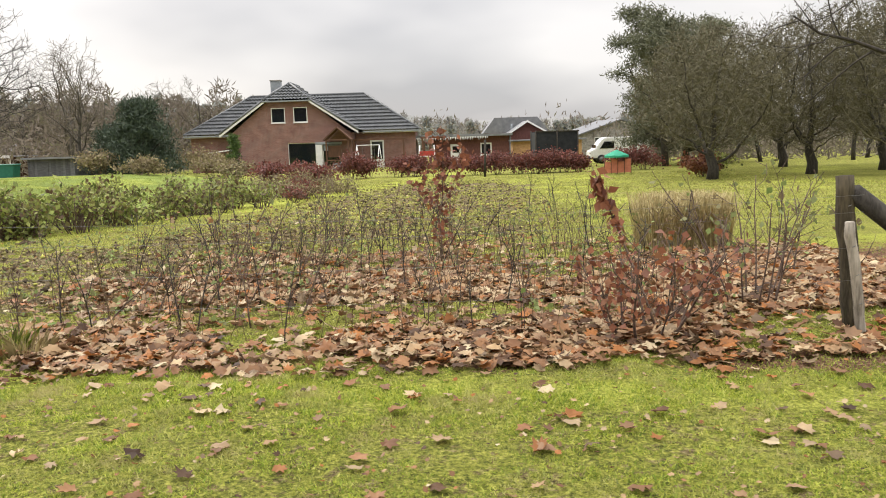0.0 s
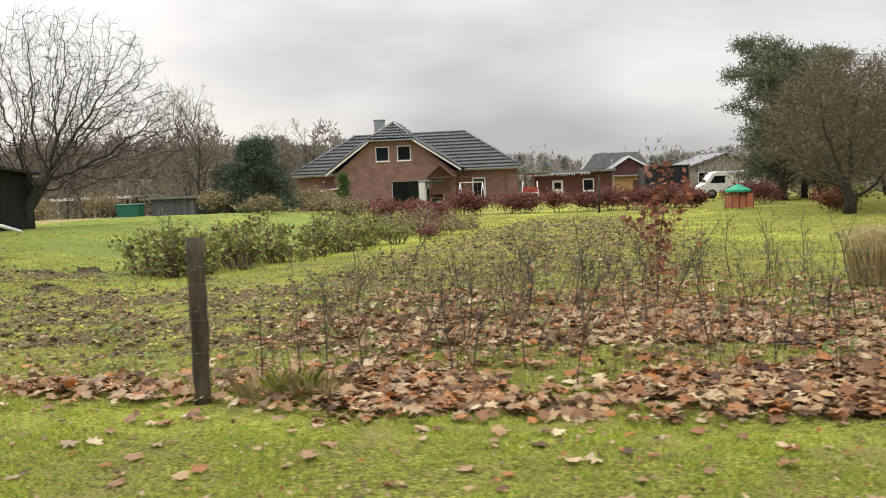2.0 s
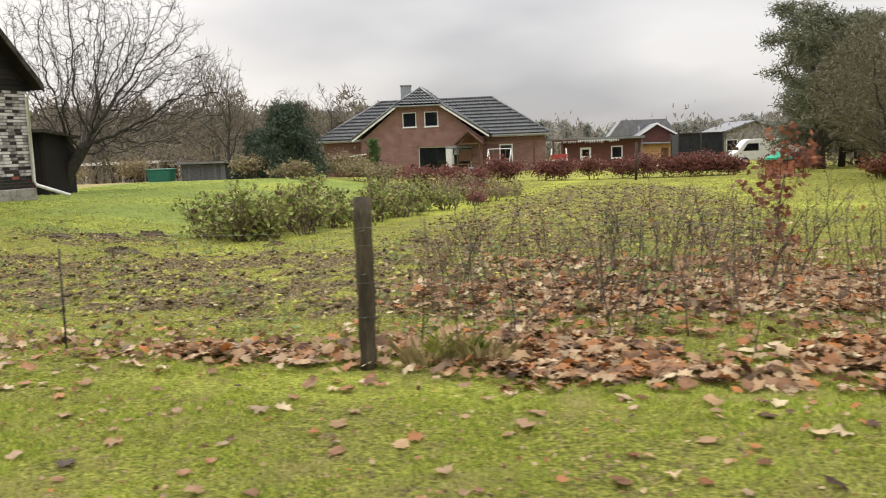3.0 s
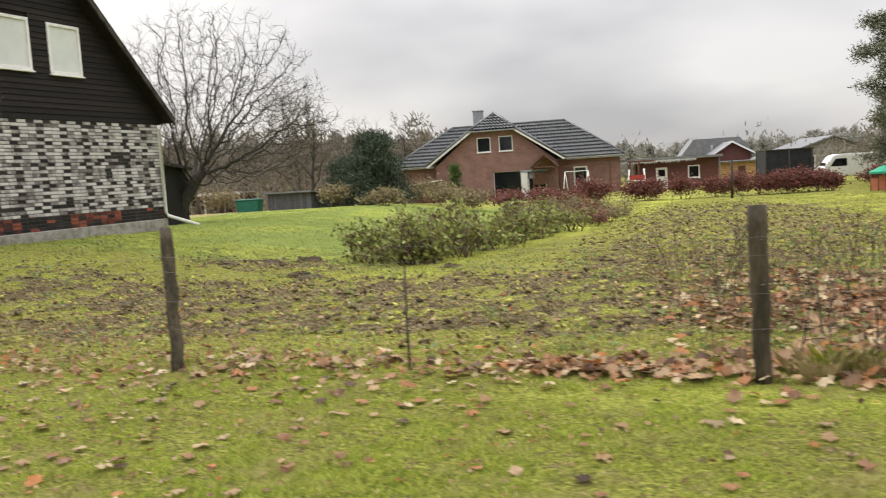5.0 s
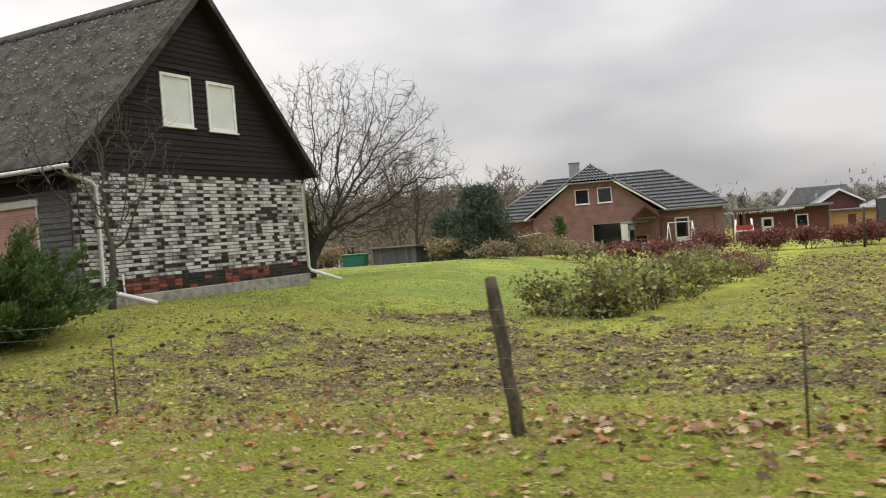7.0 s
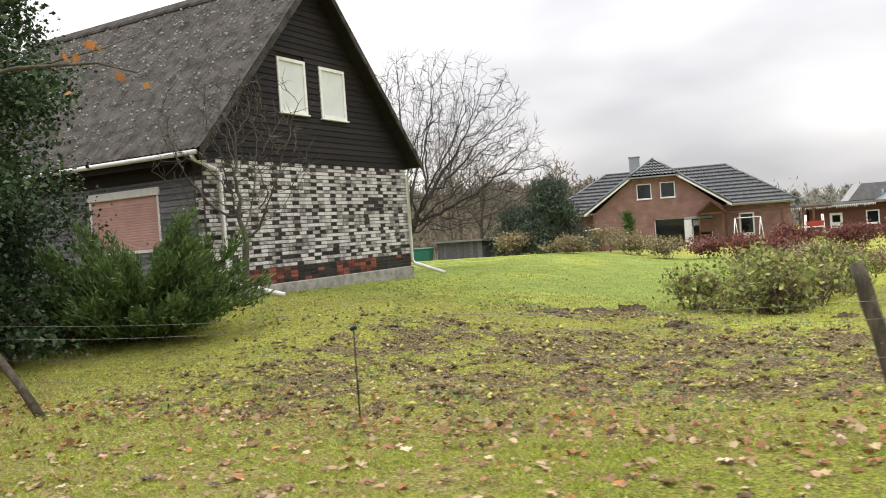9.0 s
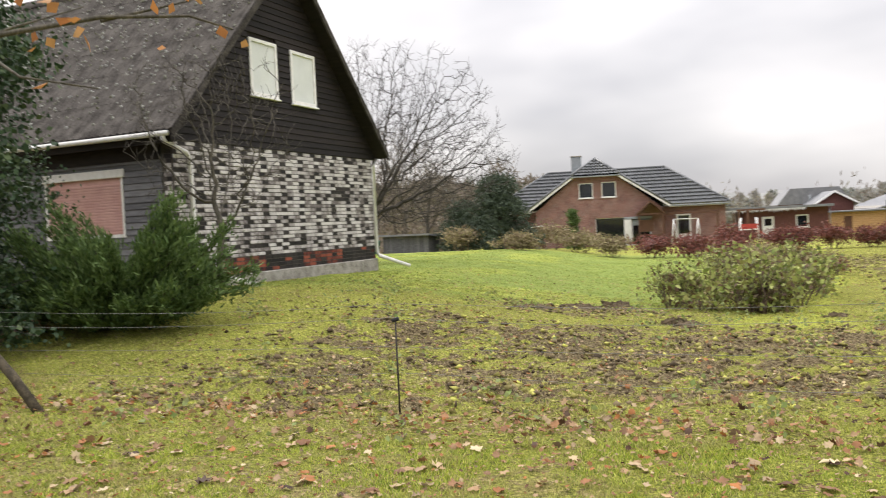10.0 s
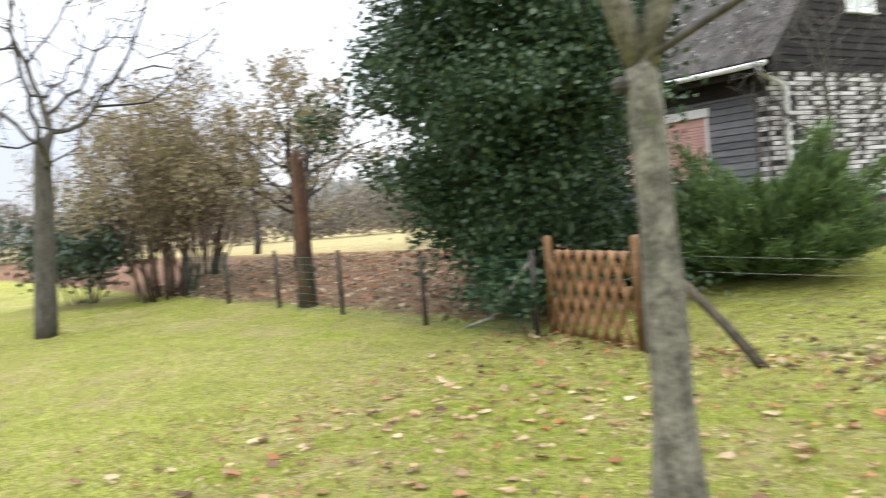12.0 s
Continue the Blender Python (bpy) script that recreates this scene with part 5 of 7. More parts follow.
# taller bare trees further back
for x, y, hh, wd, sd in ((-27.5, 62, 10.0, 3.0, 21), (-38, 64, 10, 3.6, 24), (-33, 100, 10.5, 4.2, 27), (-23.5, 70, 6.0, 2.0, 28)):
    crown_tree("bare_tree", x, y, "tall bare winter tree with fine pale twigs", sd, [(0, 0, 0), (0.1, 0, hh * 0.28)], [(0, 0, hh * 0.62, wd, wd, hh * 0.38)], 900, step=0.42, tip=0.013, bark="bark", twig="mid_wood", group="bare trees", twigs=2, twig_len=0.8)
for i, (x, y, hh, sd) in enumerate(((-30.5, 72, 11, 22), (-24.5, 56, 7.5, 23), (-44, 60, 9, 26), (-34, 58, 8, 29), (-29, 66, 7, 19), (-33.5, 76, 9, 18), (-25, 72, 7.5, 17), (-37, 74, 9, 16), (-41, 68, 8, 15), (-22.5, 78, 8, 14))):
    bare_tree("bare_tree", x, y, "tall bare winter tree with fine pale twigs", sd, hh * 0.75, 0.13, (9, 6, 6), (0.5, 0.55, 0.5), (38, 40, 42), first=0.2, bark="bark", twig="mid_wood", min_r=0.014, group="bare trees")
# fruit trees on the grass to the east
for x, y, hh, wd, sd in ((11.8, 35.8, 6.6, 3.6, 31), (17.0, 37.8, 7.6, 3.2, 32), (18.8, 34.2, 8.0, 3.4, 33), (14.5, 44, 7.6, 3.4, 34), (21.5, 40, 8.0, 3.4, 35), (19.5, 47, 8.4, 3.4, 36), (25, 45, 8, 3.6, 37)):
    crown_tree("fruit_tree", x, y, "gnarled bare fruit tree with dense olive-grey twigs", sd, [(0, 0, 0), (0.05, 0, 0.55), (-0.1, 0.1, 1.1)], [(0, 0, hh * 0.58, wd, wd, hh * 0.44)], 1700, step=0.3, tip=0.011, bark="dark_bark", twig="olive_twig", group="fruit trees", twigs=3, twig_len=0.55, leaves=("olive_twig", 9000, 0.24, 0.075), girth=0.24)
for i, (x, y) in enumerate(((22.5, 58), (25.5, 62), (28, 56), (31, 60), (24, 70), (35, 66), (30, 72), (20.5, 63))):
    bare_tree("bare_tree", x, y, "slim bare tree standing in the grass", 40 + i, 7.0, 0.15, (9, 6, 5), (0.45, 0.55, 0.5), (48, 42, 42), first=0.25, bark="dark_bark", twig="dark_bark", min_r=0.014, group="bare trees")
# branches that reach in from a tree beside the plot
bare_tree("bare_tree", 9.2, 13.0, "bare tree with dark drooping twigs", 58, 4.6, 0.16, (8, 7, 6), (0.85, 0.55, 0.5), (62, 45, 45), first=0.45, bark="dark_bark", twig="dark_bark", min_r=0.005, lift=0.0, group="bare trees")


def conifer_points(rng, n, h, radius, shape=1.0, base=0.1, clump=40, spread=0.35):
    """Points in clumps over a tapering crown."""
    c = np.zeros((clump, 3))
    f = rng.random(clump) ** 0.9
    z = base * h + (1 - base) * h * f
    r = radius * np.clip((1 - f) ** shape, 0.05, 1) * np.sqrt(rng.uniform(0.25, 1, clump))
    a = rng.uniform(0, 2 * np.pi, clump)
    c[:, 0], c[:, 1], c[:, 2] = r * np.cos(a), r * np.sin(a), z
    k = rng.integers(0, clump, n)
    return c[k] + rng.normal(size=(n, 3)) * spread * np.array([1, 1, 0.6])


def pine(x, y, h, radius, seed):
    rng = np.random.default_rng(seed)
    t = thing("pine_tree", pose(x, y, ground_z(x, y)), "dark green pine with a broad uneven crown", "tree", "pines")
    g = Grower(seed, (16, 5), (0.42, 0.5), (75, 45), 0.12, 0.05, 0.1, min_r=0.02)
    g.grow((0, 0, 0), (0, 0, 1), h * 0.95, 0.24)
    plant_parts(g, t, M["dark_bark"], M["dark_bark"])
    tips = np.array([tuple(p) for p in g.tips])
    n = 24000
    k = rng.integers(0, len(tips), n)
    pts = tips[k] + rng.normal(size=(n, 3)) * np.array([0.30, 0.30, 0.2])
    leaf_object("crown", pts, 0.28, M["pine_leaf"], t, seed, slim=0.11)


pine(15.0, 55, 10.2, 4.5, 61)
pine(17.2, 58, 8.6, 3.8, 62)
pine(19.0, 60, 9.5, 3.6, 64)


def shrub(name, x, y, h, rad, label, leaf_mat, seed, n=2600, size=0.09, twig="twig", stems=9, category="shrub", group="", slim=0.45, droop=0.0, dense=0.35, z=None, top=1.0, leaf_name="foliage", raise_leaves=0.0):
    """A many-stemmed bush with leaves in clumps round its twig ends."""
    rng = np.random.default_rng(seed)
    rr = random.Random(seed)
    t = thing(name, pose(x, y, ground_z(x, y) - 0.03 if z is None else z), label, category, group)
    g = Grower(seed, (4, 3), (0.6, 0.55), (38, 40), 0.2, 0.05, 0.35, min_r=0.004)
    for s in range(stems):
        q, o = rr.uniform(0, 6.28), rad * 0.35 * math.sqrt(rr.random())
        lean = rr.uniform(0.1, 0.9) * rad / max(h, 0.3)
        g.grow((o * math.cos(q), o * math.sin(q), 0), (lean * math.cos(q), lean * math.sin(q), 1), h * rr.uniform(0.55, 0.95) * top, 0.012 + 0.006 * h)
    tagged(tube_object("stem", [p for lv in g.paths for p in lv], M[twig], t, "", 3), kind="stuff")
    tips = np.array([tuple(p) for p in g.tips])
    k = rng.integers(0, len(tips), n)
    pts = tips[k] + rng.normal(size=(n, 3)) * dense * np.array([rad * 0.4, rad * 0.4, h * 0.18])
    pts[:, 2] = np.abs(pts[:, 2])
    pts = pts[pts[:, 2] > raise_leaves * h * rng.random(n) * 2]
    leaf_object(leaf_name, pts, size, M[leaf_mat], t, seed, slim=slim, droop=droop)
    return t


# clipped red-brown beech hedge in clumps along the far side of the plot
rh = random.Random(8)
for i, x in enumerate((-5.4, -4.4, -2.6, -1.6, 0.3, 2.2, 3.4, 4.7, 5.6, 6.5, 7.4, 8.3, 11.3, 12.4)):
    y = 49.5 + rh.uniform(-0.6, 0.8)
    shrub("beech_hedge", x, y, rh.uniform(0.95, 1.3), rh.uniform(0.75, 1.0), "red-brown beech hedge shrub with withered leaves", "hedge_leaf", 100 + i, 1800, 0.11, stems=8, group="beech hedge", category="hedge", dense=0.7)
# shrubs before the brick house
for i, (x, y, h, r, mt) in enumerate(((-13.6, 50, 1.2, 1.3, "shrub_leaf"), (-11.6, 47, 1.1, 1.2, "shrub_leaf"), (-9.5, 46, 1.0, 1.1, "hedge_leaf"), (-7.6, 45, 1.1, 1.2, "hedge_leaf"), (-15.6, 54, 1.5, 1.4, "shrub_leaf"), (-20.6, 50, 1.3, 1.2, "shrub_leaf"), (-30.5, 54, 1.5, 1.5, "shrub_leaf"), (-33, 50, 1.4, 1.6, "shrub_leaf"), (-36.5, 52, 1.5, 1.6, "shrub_leaf"), (-17.0, 47, 0.9, 1.2, "shrub_leaf"), (-6.0, 41, 0.9, 1.0, "hedge_leaf"), (13.2, 40, 1.1, 1.0, "bramble_leaf"), (12.0, 38, 0.9, 0.8, "beech_leaf"))):
    shrub("garden_shrub", x, y, h, r, "withered brown garden shrub at the edge of the lawn", mt, 130 + i, 1500, 0.13, stems=9, group="garden shrubs", dense=0.6)


def dense_conifer(name, x, y, h, rad, label, mat, seed, n, size, shape=0.6, clump=120, spread=0.25, slim=0.2, base=0.02, bark="dark_bark", way=None):
    rng = np.random.default_rng(seed)
    t = thing(name, pose(x, y, ground_z(x, y)), label, "conifer")
    g = Grower(seed, (14, 4), (0.35, 0.5), (70, 45), 0.1, 0.04, 0.08, min_r=0.012)
    g.grow((0, 0, 0), (0, 0, 1), h * 0.9, 0.03 + 0.02 * h)
    plant_parts(g, t, M[bark], M[bark])
    leaf_object("crown", conifer_points(rng, n, h, rad, shape, base, clump, spread), size, M[mat], t, seed, slim=slim, way=way)
    return t


dense_conifer("yew_tree", -18.6, 52, 4.4, 2.3, "dark bushy yew beside the garden shed", "yew_leaf", 71, 11000, 0.30, 0.5, 110, 0.34, slim=0.12, way=np.array([0, 0, 0.5]))
dense_conifer("yew_tree", -21.6, 55, 3.0, 1.8, "low dark conifer beside the yew", "yew_leaf", 72, 5000, 0.28, 0.55, 70, 0.34, slim=0.12, way=np.array([0, 0, 0.5]))
dense_conifer("cypress", -14.4, 58, 2.7, 0.65, "slim green columnar cypress", "juniper_leaf", 73, 4500, 0.14, 0.5, 60, 0.13)

# ---------------------------------------------------------------- the bed of green canes across the plot
rb = random.Random(14)
for i in range(60):
    f = (i + rb.random()) / 60
    y = 16.0 + 19 * f ** 1.25
    x = -8.4 + 4.3 * (y - 16) / 19 + rb.uniform(-2.0, 1.0) * (1.0 if f > 0.08 else 0.6) - (0.3 if f < 0.5 else 0.0)
    green = f < 0.62
    shrub("raspberry_cane", x, y, rb.choice((0.4, 0.55, 0.7, 0.85, 1.0)) * rb.uniform(0.85, 1.1) * (1.0 if green else 0.85), rb.uniform(0.5, 0.85), "leafy green raspberry canes in the bed" if green else "brown withered canes in the bed", "bramble_leaf" if green else ("hedge_leaf" if rb.random() < 0.45 else "shrub_leaf"),
          200 + i, 340 if f < 0.4 else 300, 0.115 if green else 0.085, stems=11, group="bed of canes", category="bush", slim=0.32, dense=0.46, raise_leaves=0.42 if green else 0.0)

# ---------------------------------------------------------------- holly, juniper and the trees by the gate
def holly():
    rng = np.random.default_rng(81)
    t = thing("holly_tree", pose(-21.4, 10.45, ground_z(-21.4, 10.45)), "tall dense dark green holly with glossy leaves", "tree")
    g = Grower(81, (16, 7, 4), (0.36, 0.55, 0.5), (72, 45, 40), 0.14, 0.03, 0.06, min_r=0.006)
    g.grow((0, 0, 0), (0, 0, 1), 7.2, 0.13)
    g.grow((0.5, -0.3, 0), (0.15, -0.1, 1), 5.6, 0.08)
    for q in range(7):
        g.grow((0.1, 0, 0.05), (1.1 * math.cos(q * 0.9), 1.1 * math.sin(q * 0.9), 0.8), 2.2, 0.03, 1)
    plant_parts(g, t, M["dark_bark"], M["dark_bark"])
    tips = np.array([tuple(p) for p in g.tips])
    n = 105000
    pts = tips[rng.integers(0, len(tips), n)] + rng.normal(size=(n, 3)) * np.array([0.22, 0.22, 0.2])
    pts = pts[pts[:, 2] > 0.12]
    leaf_object("crown", pts, 0.085, M["holly_leaf"], t, 81, slim=0.38)


holly()


def juniper():
    rng = np.random.default_rng(82)
    t = thing("juniper", pose(-18.4, 11.6, ground_z(-18.4, 11.6)), "broad spreading green juniper bush before the house", "conifer")
    rr = random.Random(82)
    V, Q, stems = [], [], []
    for k in range(125):
        a = rr.uniform(0, 6.283)
        el = rr.uniform(0.12, 1.0)
        ln = (2.2 if abs(math.cos(a)) > 0.6 else 1.6) * rr.uniform(0.6, 1.06) * (1.0 if el < 0.6 else 0.95)
        d = Vector((math.cos(a) * math.cos(el), 0.75 * math.sin(a) * math.cos(el), math.sin(el)))
        p, path, pts = Vector((rr.uniform(-0.3, 0.3), rr.uniform(-0.3, 0.3), 0.05)), [], []
        for i in range(7):
            path.append((p.x, p.y, p.z, 0.022 * (1 - i / 8)))
            pts.append(p.copy())
            p = p + d * (ln / 6)
            d.z += 0.01
        stems.append(path)
        m = 430
        f = 6 * rng.random(m) ** 0.6
        i0 = np.clip(f.astype(int), 0, 5)
        P = np.array([tuple(q) for q in pts])
        q = P[i0] + (P[i0 + 1] - P[i0]) * (f - i0)[:, None]
        q = q + rng.normal(size=(m, 3)) * 0.062
        q[:, 2] = np.abs(q[:, 2])
        v, qq = leaf_quads(q, 0.11, rng, slim=0.13, way=np.array([d.x, d.y, d.z + 0.5]))
        Q.append(qq + 4 * m * k)
        V.append(v)
    tagged(tube_object("stem", stems, M["dark_bark"], t, "", 5), kind="stuff")
    ob = new("foliage", bulk_mesh("foliage", np.concatenate(V), np.concatenate(Q), M["juniper_leaf"]))
    ob.parent = t


juniper()
crown_tree("young_tree", -18.55, 15.0, "slim bare young tree before the brick gable", 91, [(0, 0, 0), (0.06, 0, 0.6), (0.1, 0.05, 1.3)], [(0.0, 0.0, 3.1, 1.7, 1.7, 1.8)], 420, step=0.17, tip=0.0055, bark="bark", twig="bark", twigs=2, twig_len=0.35, girth=0.075)


def verge_tree():
    """The lichen-grey trunk on the verge that forks above head height."""
    t = thing("verge_tree", pose(-15.41, 3.99, ground_z(-15.41, 3.99) - 0.03), "smooth grey-green lichened trunk forking into two limbs", "tree")
    rr = random.Random(4)
    tr = []
    for i in range(15):
        f = i / 14
        z = 2.32 * f
        tr.append((0.02 * math.sin(3 * f) - 0.20 * f, 0.26 * f, z, 0.112 - 0.03 * f + 0.04 * math.exp(-9 * f) + 0.006 * math.sin(17 * f)))
    tube_object("trunk", [tr], M["lichen_bark"], t, "", 16)
    g = Grower(93, (7, 6, 5), (0.55, 0.55, 0.5), (45, 42, 42), 0.16, 0.05, 0.3, min_r=0.004)
    g.grow((-0.19, 0.25, 2.25), (-0.30, -0.12, 1), 3.2, 0.072, 0)
    g.grow((-0.18, 0.26, 2.25), (0.16, 0.22, 1), 3.0, 0.07, 0)
    reach = [(-0.18, 0.26, 2.30, 0.022), (0.55, 0.25, 2.56, 0.018), (1.35, 0.10, 2.68, 0.015), (1.95, 0.30, 2.78, 0.012), (2.32, 0.52, 2.80, 0.008), (2.50, 0.64, 2.74, 0.004)]
    side = [[(0.9, 0.2, 2.6, 0.014), (1.2, 0.55, 2.85, 0.008), (1.5, 0.8, 3.0, 0.004)], [(1.35, 0.1, 2.66, 0.012), (1.7, 0.0, 2.45, 0.007), (2.05, 0.1, 2.38, 0.003)], [(1.95, 0.3, 2.76, 0.01), (2.2, 0.75, 2.95, 0.005), (2.35, 1.0, 3.1, 0.003)]]
    tube_object("limb", [reach] + side, M["bark"], t, "", 7)
    lr = np.random.default_rng(6)
    spots = np.array([[1.85, -0.1, 2.85], [1.95, 0.0, 2.7], [2.38, 0.35, 2.66], [1.6, 0.2, 2.95]])
    leaf_object("withered_leaves", spots[lr.integers(0, 4, 24)] + lr.normal(size=(24, 3)) * 0.14, 0.07, M["orange_leaf"], t, 6, "few orange withered leaves", slim=0.45, droop=0.6)
    tube_object("limb", g.paths[0][:1], M["lichen_bark"], t, "", 12)
    tube_object("limb", g.paths[0][1:], M["lichen_bark"], t, "", 12)
    tagged(tube_object("branchwork", [p for lv in g.paths[1:] for p in lv], M["bark"], t, "", 4), kind="stuff")
    part("knot", boxes((-0.31, -0.22, 0.13, 0.21, 2.14, 2.23), bevel=0.03), M["dark_bark"], t, "dark scar below the fork")
    tips = np.array([tuple(p) for p in g.tips])
    rng = np.random.default_rng(5)
    leaf_object("withered_leaves", tips[rng.integers(0, len(tips), 60)], 0.10, M["maple_leaf"], t, 5, "few orange withered leaves", slim=0.5, droop=0.8)


verge_tree()
crown_tree("verge_tree", -27.95, 5.45, "bare verge tree with a straight grey trunk", 95, [(0, 0, 0), (0.12, 0.1, 1.6), (0.2, 0.2, 3.2)], [(0.3, 0.3, 5.4, 3.4, 3.4, 2.6)], 700, step=0.3, tip=0.007, bark="bark", twig="dark_bark", group="verge trees", twigs=2, twig_len=0.4, leaves=("shrub_leaf", 500, 0.06, 0.4), girth=0.17)
shrub("wild_shrub", -31.6, 9.4, 4.4, 1.9, "tall tangled shrub with withered tan leaves", "shrub_leaf", 301, 14000, 0.12, stems=34, dense=0.2, slim=0.2)
shrub("wild_shrub", -34.0, 8.6, 2.2, 1.5, "low dark green ivy-grown shrub", "yew_leaf", 302, 5000, 0.12, stems=12, dense=0.5)
shrub("wild_shrub", -33.6, 11.5, 4.0, 1.6, "tall tangled shrub with withered tan leaves", "olive_twig", 303, 6000, 0.14, stems=26, dense=0.25, slim=0.12)
bare_tree("plum_tree", -30.3, 12.3, "small bare tree with pinkish withered leaves", 97, 4.2, 0.11, (8, 6, 5), (0.6, 0.55, 0.5), (52, 45, 42), stems=2, first=0.3, bark="dark_bark", twig="dark_bark", leaves=("shrub_leaf", 6500, 0.09, dict(slim=0.4)))
for i, (x, y) in enumerate(((-27.5, 17), (-33, 21), (-38, 16), (-30.5, 25))):
    bare_tree("fruit_tree", x, y, "small bare orchard tree beyond the fence", 330 + i, 3.4, 0.13, (8, 6, 4), (0.6, 0.55, 0.5), (55, 45, 42), stems=1, first=0.35, bark="dark_bark", twig="dark_bark", min_r=0.008, group="fruit trees")
for i, (x, y) in enumerate(((-50, 40), (-58, 22), (-64, 8), (-72, 44), (-54, 60), (-80, 24))):
    bare_tree("bare_tree", x, y, "distant bare tree beyond the meadow", 350 + i, 6.5, 0.16, (8, 6, 5), (0.55, 0.55, 0.5), (45, 42, 42), first=0.25, bark="bark", twig="hazed_wood", min_r=0.018, group="bare trees")

# ---------------------------------------------------------------- woods along the skyline
def far_woods():
    rng = np.random.default_rng(400)
    V, Q, Vp, Qp = [], [], [], []
    nv, npv = 0, 0
    for k in range(720):
        x = rng.uniform(-190, 150)
        y = rng.uniform(135, 215) if x > -20 else rng.uniform(95, 200)
        top = np.interp(x, [-190, -60, -25, 5, 30, 150], [13, 10.5, 8.4, 5.0, 4.6, 8]) * rng.uniform(0.7, 1.15) * (y / 150) ** 0.9
        pineish = rng.random() < 0.55
        m = 380 if pineish else 300
        z0 = float(land(np.array([x]), np.array([y]))[0])
        f = rng.random(m)
        rad = top * 0.24 * (np.sin(np.pi * np.clip(0.12 + 0.88 * f, 0, 1)) ** 0.7 if not pineish else (1.1 - f) ** 0.6)
        a = rng.uniform(0, 6.283, m)
        rr = rad * np.sqrt(rng.random(m))
        P = np.stack([x + rr * np.cos(a), y + rr * np.sin(a), z0 + top * (0.05 + 0.95 * f)], 1)
        if pineish:
            v, q = leaf_quads(P, 0.65, rng, slim=0.5)
            Vp.append(v)
            Qp.append(q + npv)
            npv += len(v)
        else:
            v, q = leaf_quads(P, 0.9, rng, slim=0.13, way=np.array([0, 0, 0.5]))
            V.append(v)
            Q.append(q + nv)
            nv += len(v)
    # both woods carry the haze in their leaf colour
    tagged(new("bare_woods", bulk_mesh("bare_woods", np.concatenate(V), np.concatenate(Q), M["hazed_wood"])), "bare woods on the skyline, haze painted into their pale grey-brown", "woods", kind="stuff")
    tagged(new("pine_woods", bulk_mesh("pine_woods", np.concatenate(Vp), np.concatenate(Qp), M["hazed_pine"])), "pine woods on the skyline, haze painted into their pale grey-green", "woods", kind="stuff")


far_woods()


def near_woods():
    """Bare brown thickets close behind the western gardens."""
    rng = np.random.default_rng(430)
    V, Q, nv = [], [], 0
    for k in range(150):
        x, y = rng.uniform(-85, -20), rng.uniform(86, 125)
        top = rng.uniform(5.5, 9.5)
        m = 460
        f = rng.random(m)
        rad = top * 0.3 * np.sin(np.pi * np.clip(0.15 + 0.8 * f, 0, 1)) ** 0.6
        a, rr = rng.uniform(0, 6.283, m), np.sqrt(rng.random(m))
        P = np.stack([x + rad * rr * np.cos(a), y + rad * rr * np.sin(a), float(land(np.array([x]), np.array([y]))[0]) + top * f], 1)
        v, q = leaf_quads(P, 0.85, rng, slim=0.1, way=np.array([0, 0, 0.4]))
        V.append(v)
        Q.append(q + nv)
        nv += len(v)
    tagged(new("thicket", bulk_mesh("thicket", np.concatenate(V), np.concatenate(Q), M["mid_wood"])), "grey-brown bare thicket behind the gardens", "woods", kind="stuff")


near_woods()


def far_ridge():
    """The wooded rise that closes the view beyond the gardens."""
    xs = np.linspace(-420, 420, 700)
    rows = []
    for j, f in enumerate((0.0, 0.55, 0.85, 1.0)):
        top = np.interp(xs, [-420, -100, -35, 10, 40, 420], [20, 15.5, 12.5, 8.0, 7.5, 16])
        top = top * (0.9 + 0.16 * value_noise(xs * 0.05, xs * 0 + 3, 5)) + 2.0 * (value_noise(xs * 0.35, xs * 0, 6) - 0.5) + 1.2 * (value_noise(xs * 0.9, xs * 0, 8) - 0.5)
        rows.append(np.stack([xs, 236 - 0.0009 * xs ** 2 * 0.4 + 16 * f + 3 * value_noise(xs * 0.3, xs * 0 + j, 12), -1.4 + top * f], 1))
    V = np.concatenate(rows)
    n = len(xs)
    q = (np.arange(3)[:, None] * n + np.arange(n - 1)[None]).ravel()
    tagged(new("backdrop", bulk_mesh("backdrop", V, np.stack([q, q + 1, q + 1 + n, q + n], 1), M["hazed_hill"])), "wooded rise on the horizon, mist painted into its grey", "hills", kind="structure")


far_ridge()


def brush():
    """Low bare scrub between the gardens and the woods."""
    rng = np.random.default_rng(410)
    n = 60000
    x, y = rng.uniform(-95, 45, n), rng.uniform(58, 110, n)
    keep = ~((x > -25) & (x < 17) & (y < 100))
    x, y = x[keep], y[keep]
    z = land(x, y) + rng.uniform(0, 2.5, len(x)) ** 1.6 * (0.4 + 1.2 * value_noise(x * 0.2, y * 0.2, 9))
    v, q = leaf_quads(np.stack([x, y, z], 1), 0.65, rng, slim=0.1, way=np.array([0, 0, 0.6]))
    tagged(new("scrub", bulk_mesh("scrub", v, q, M["mid_wood"])), "bare grey-brown scrub behind the gardens", "scrub", kind="stuff")


brush()


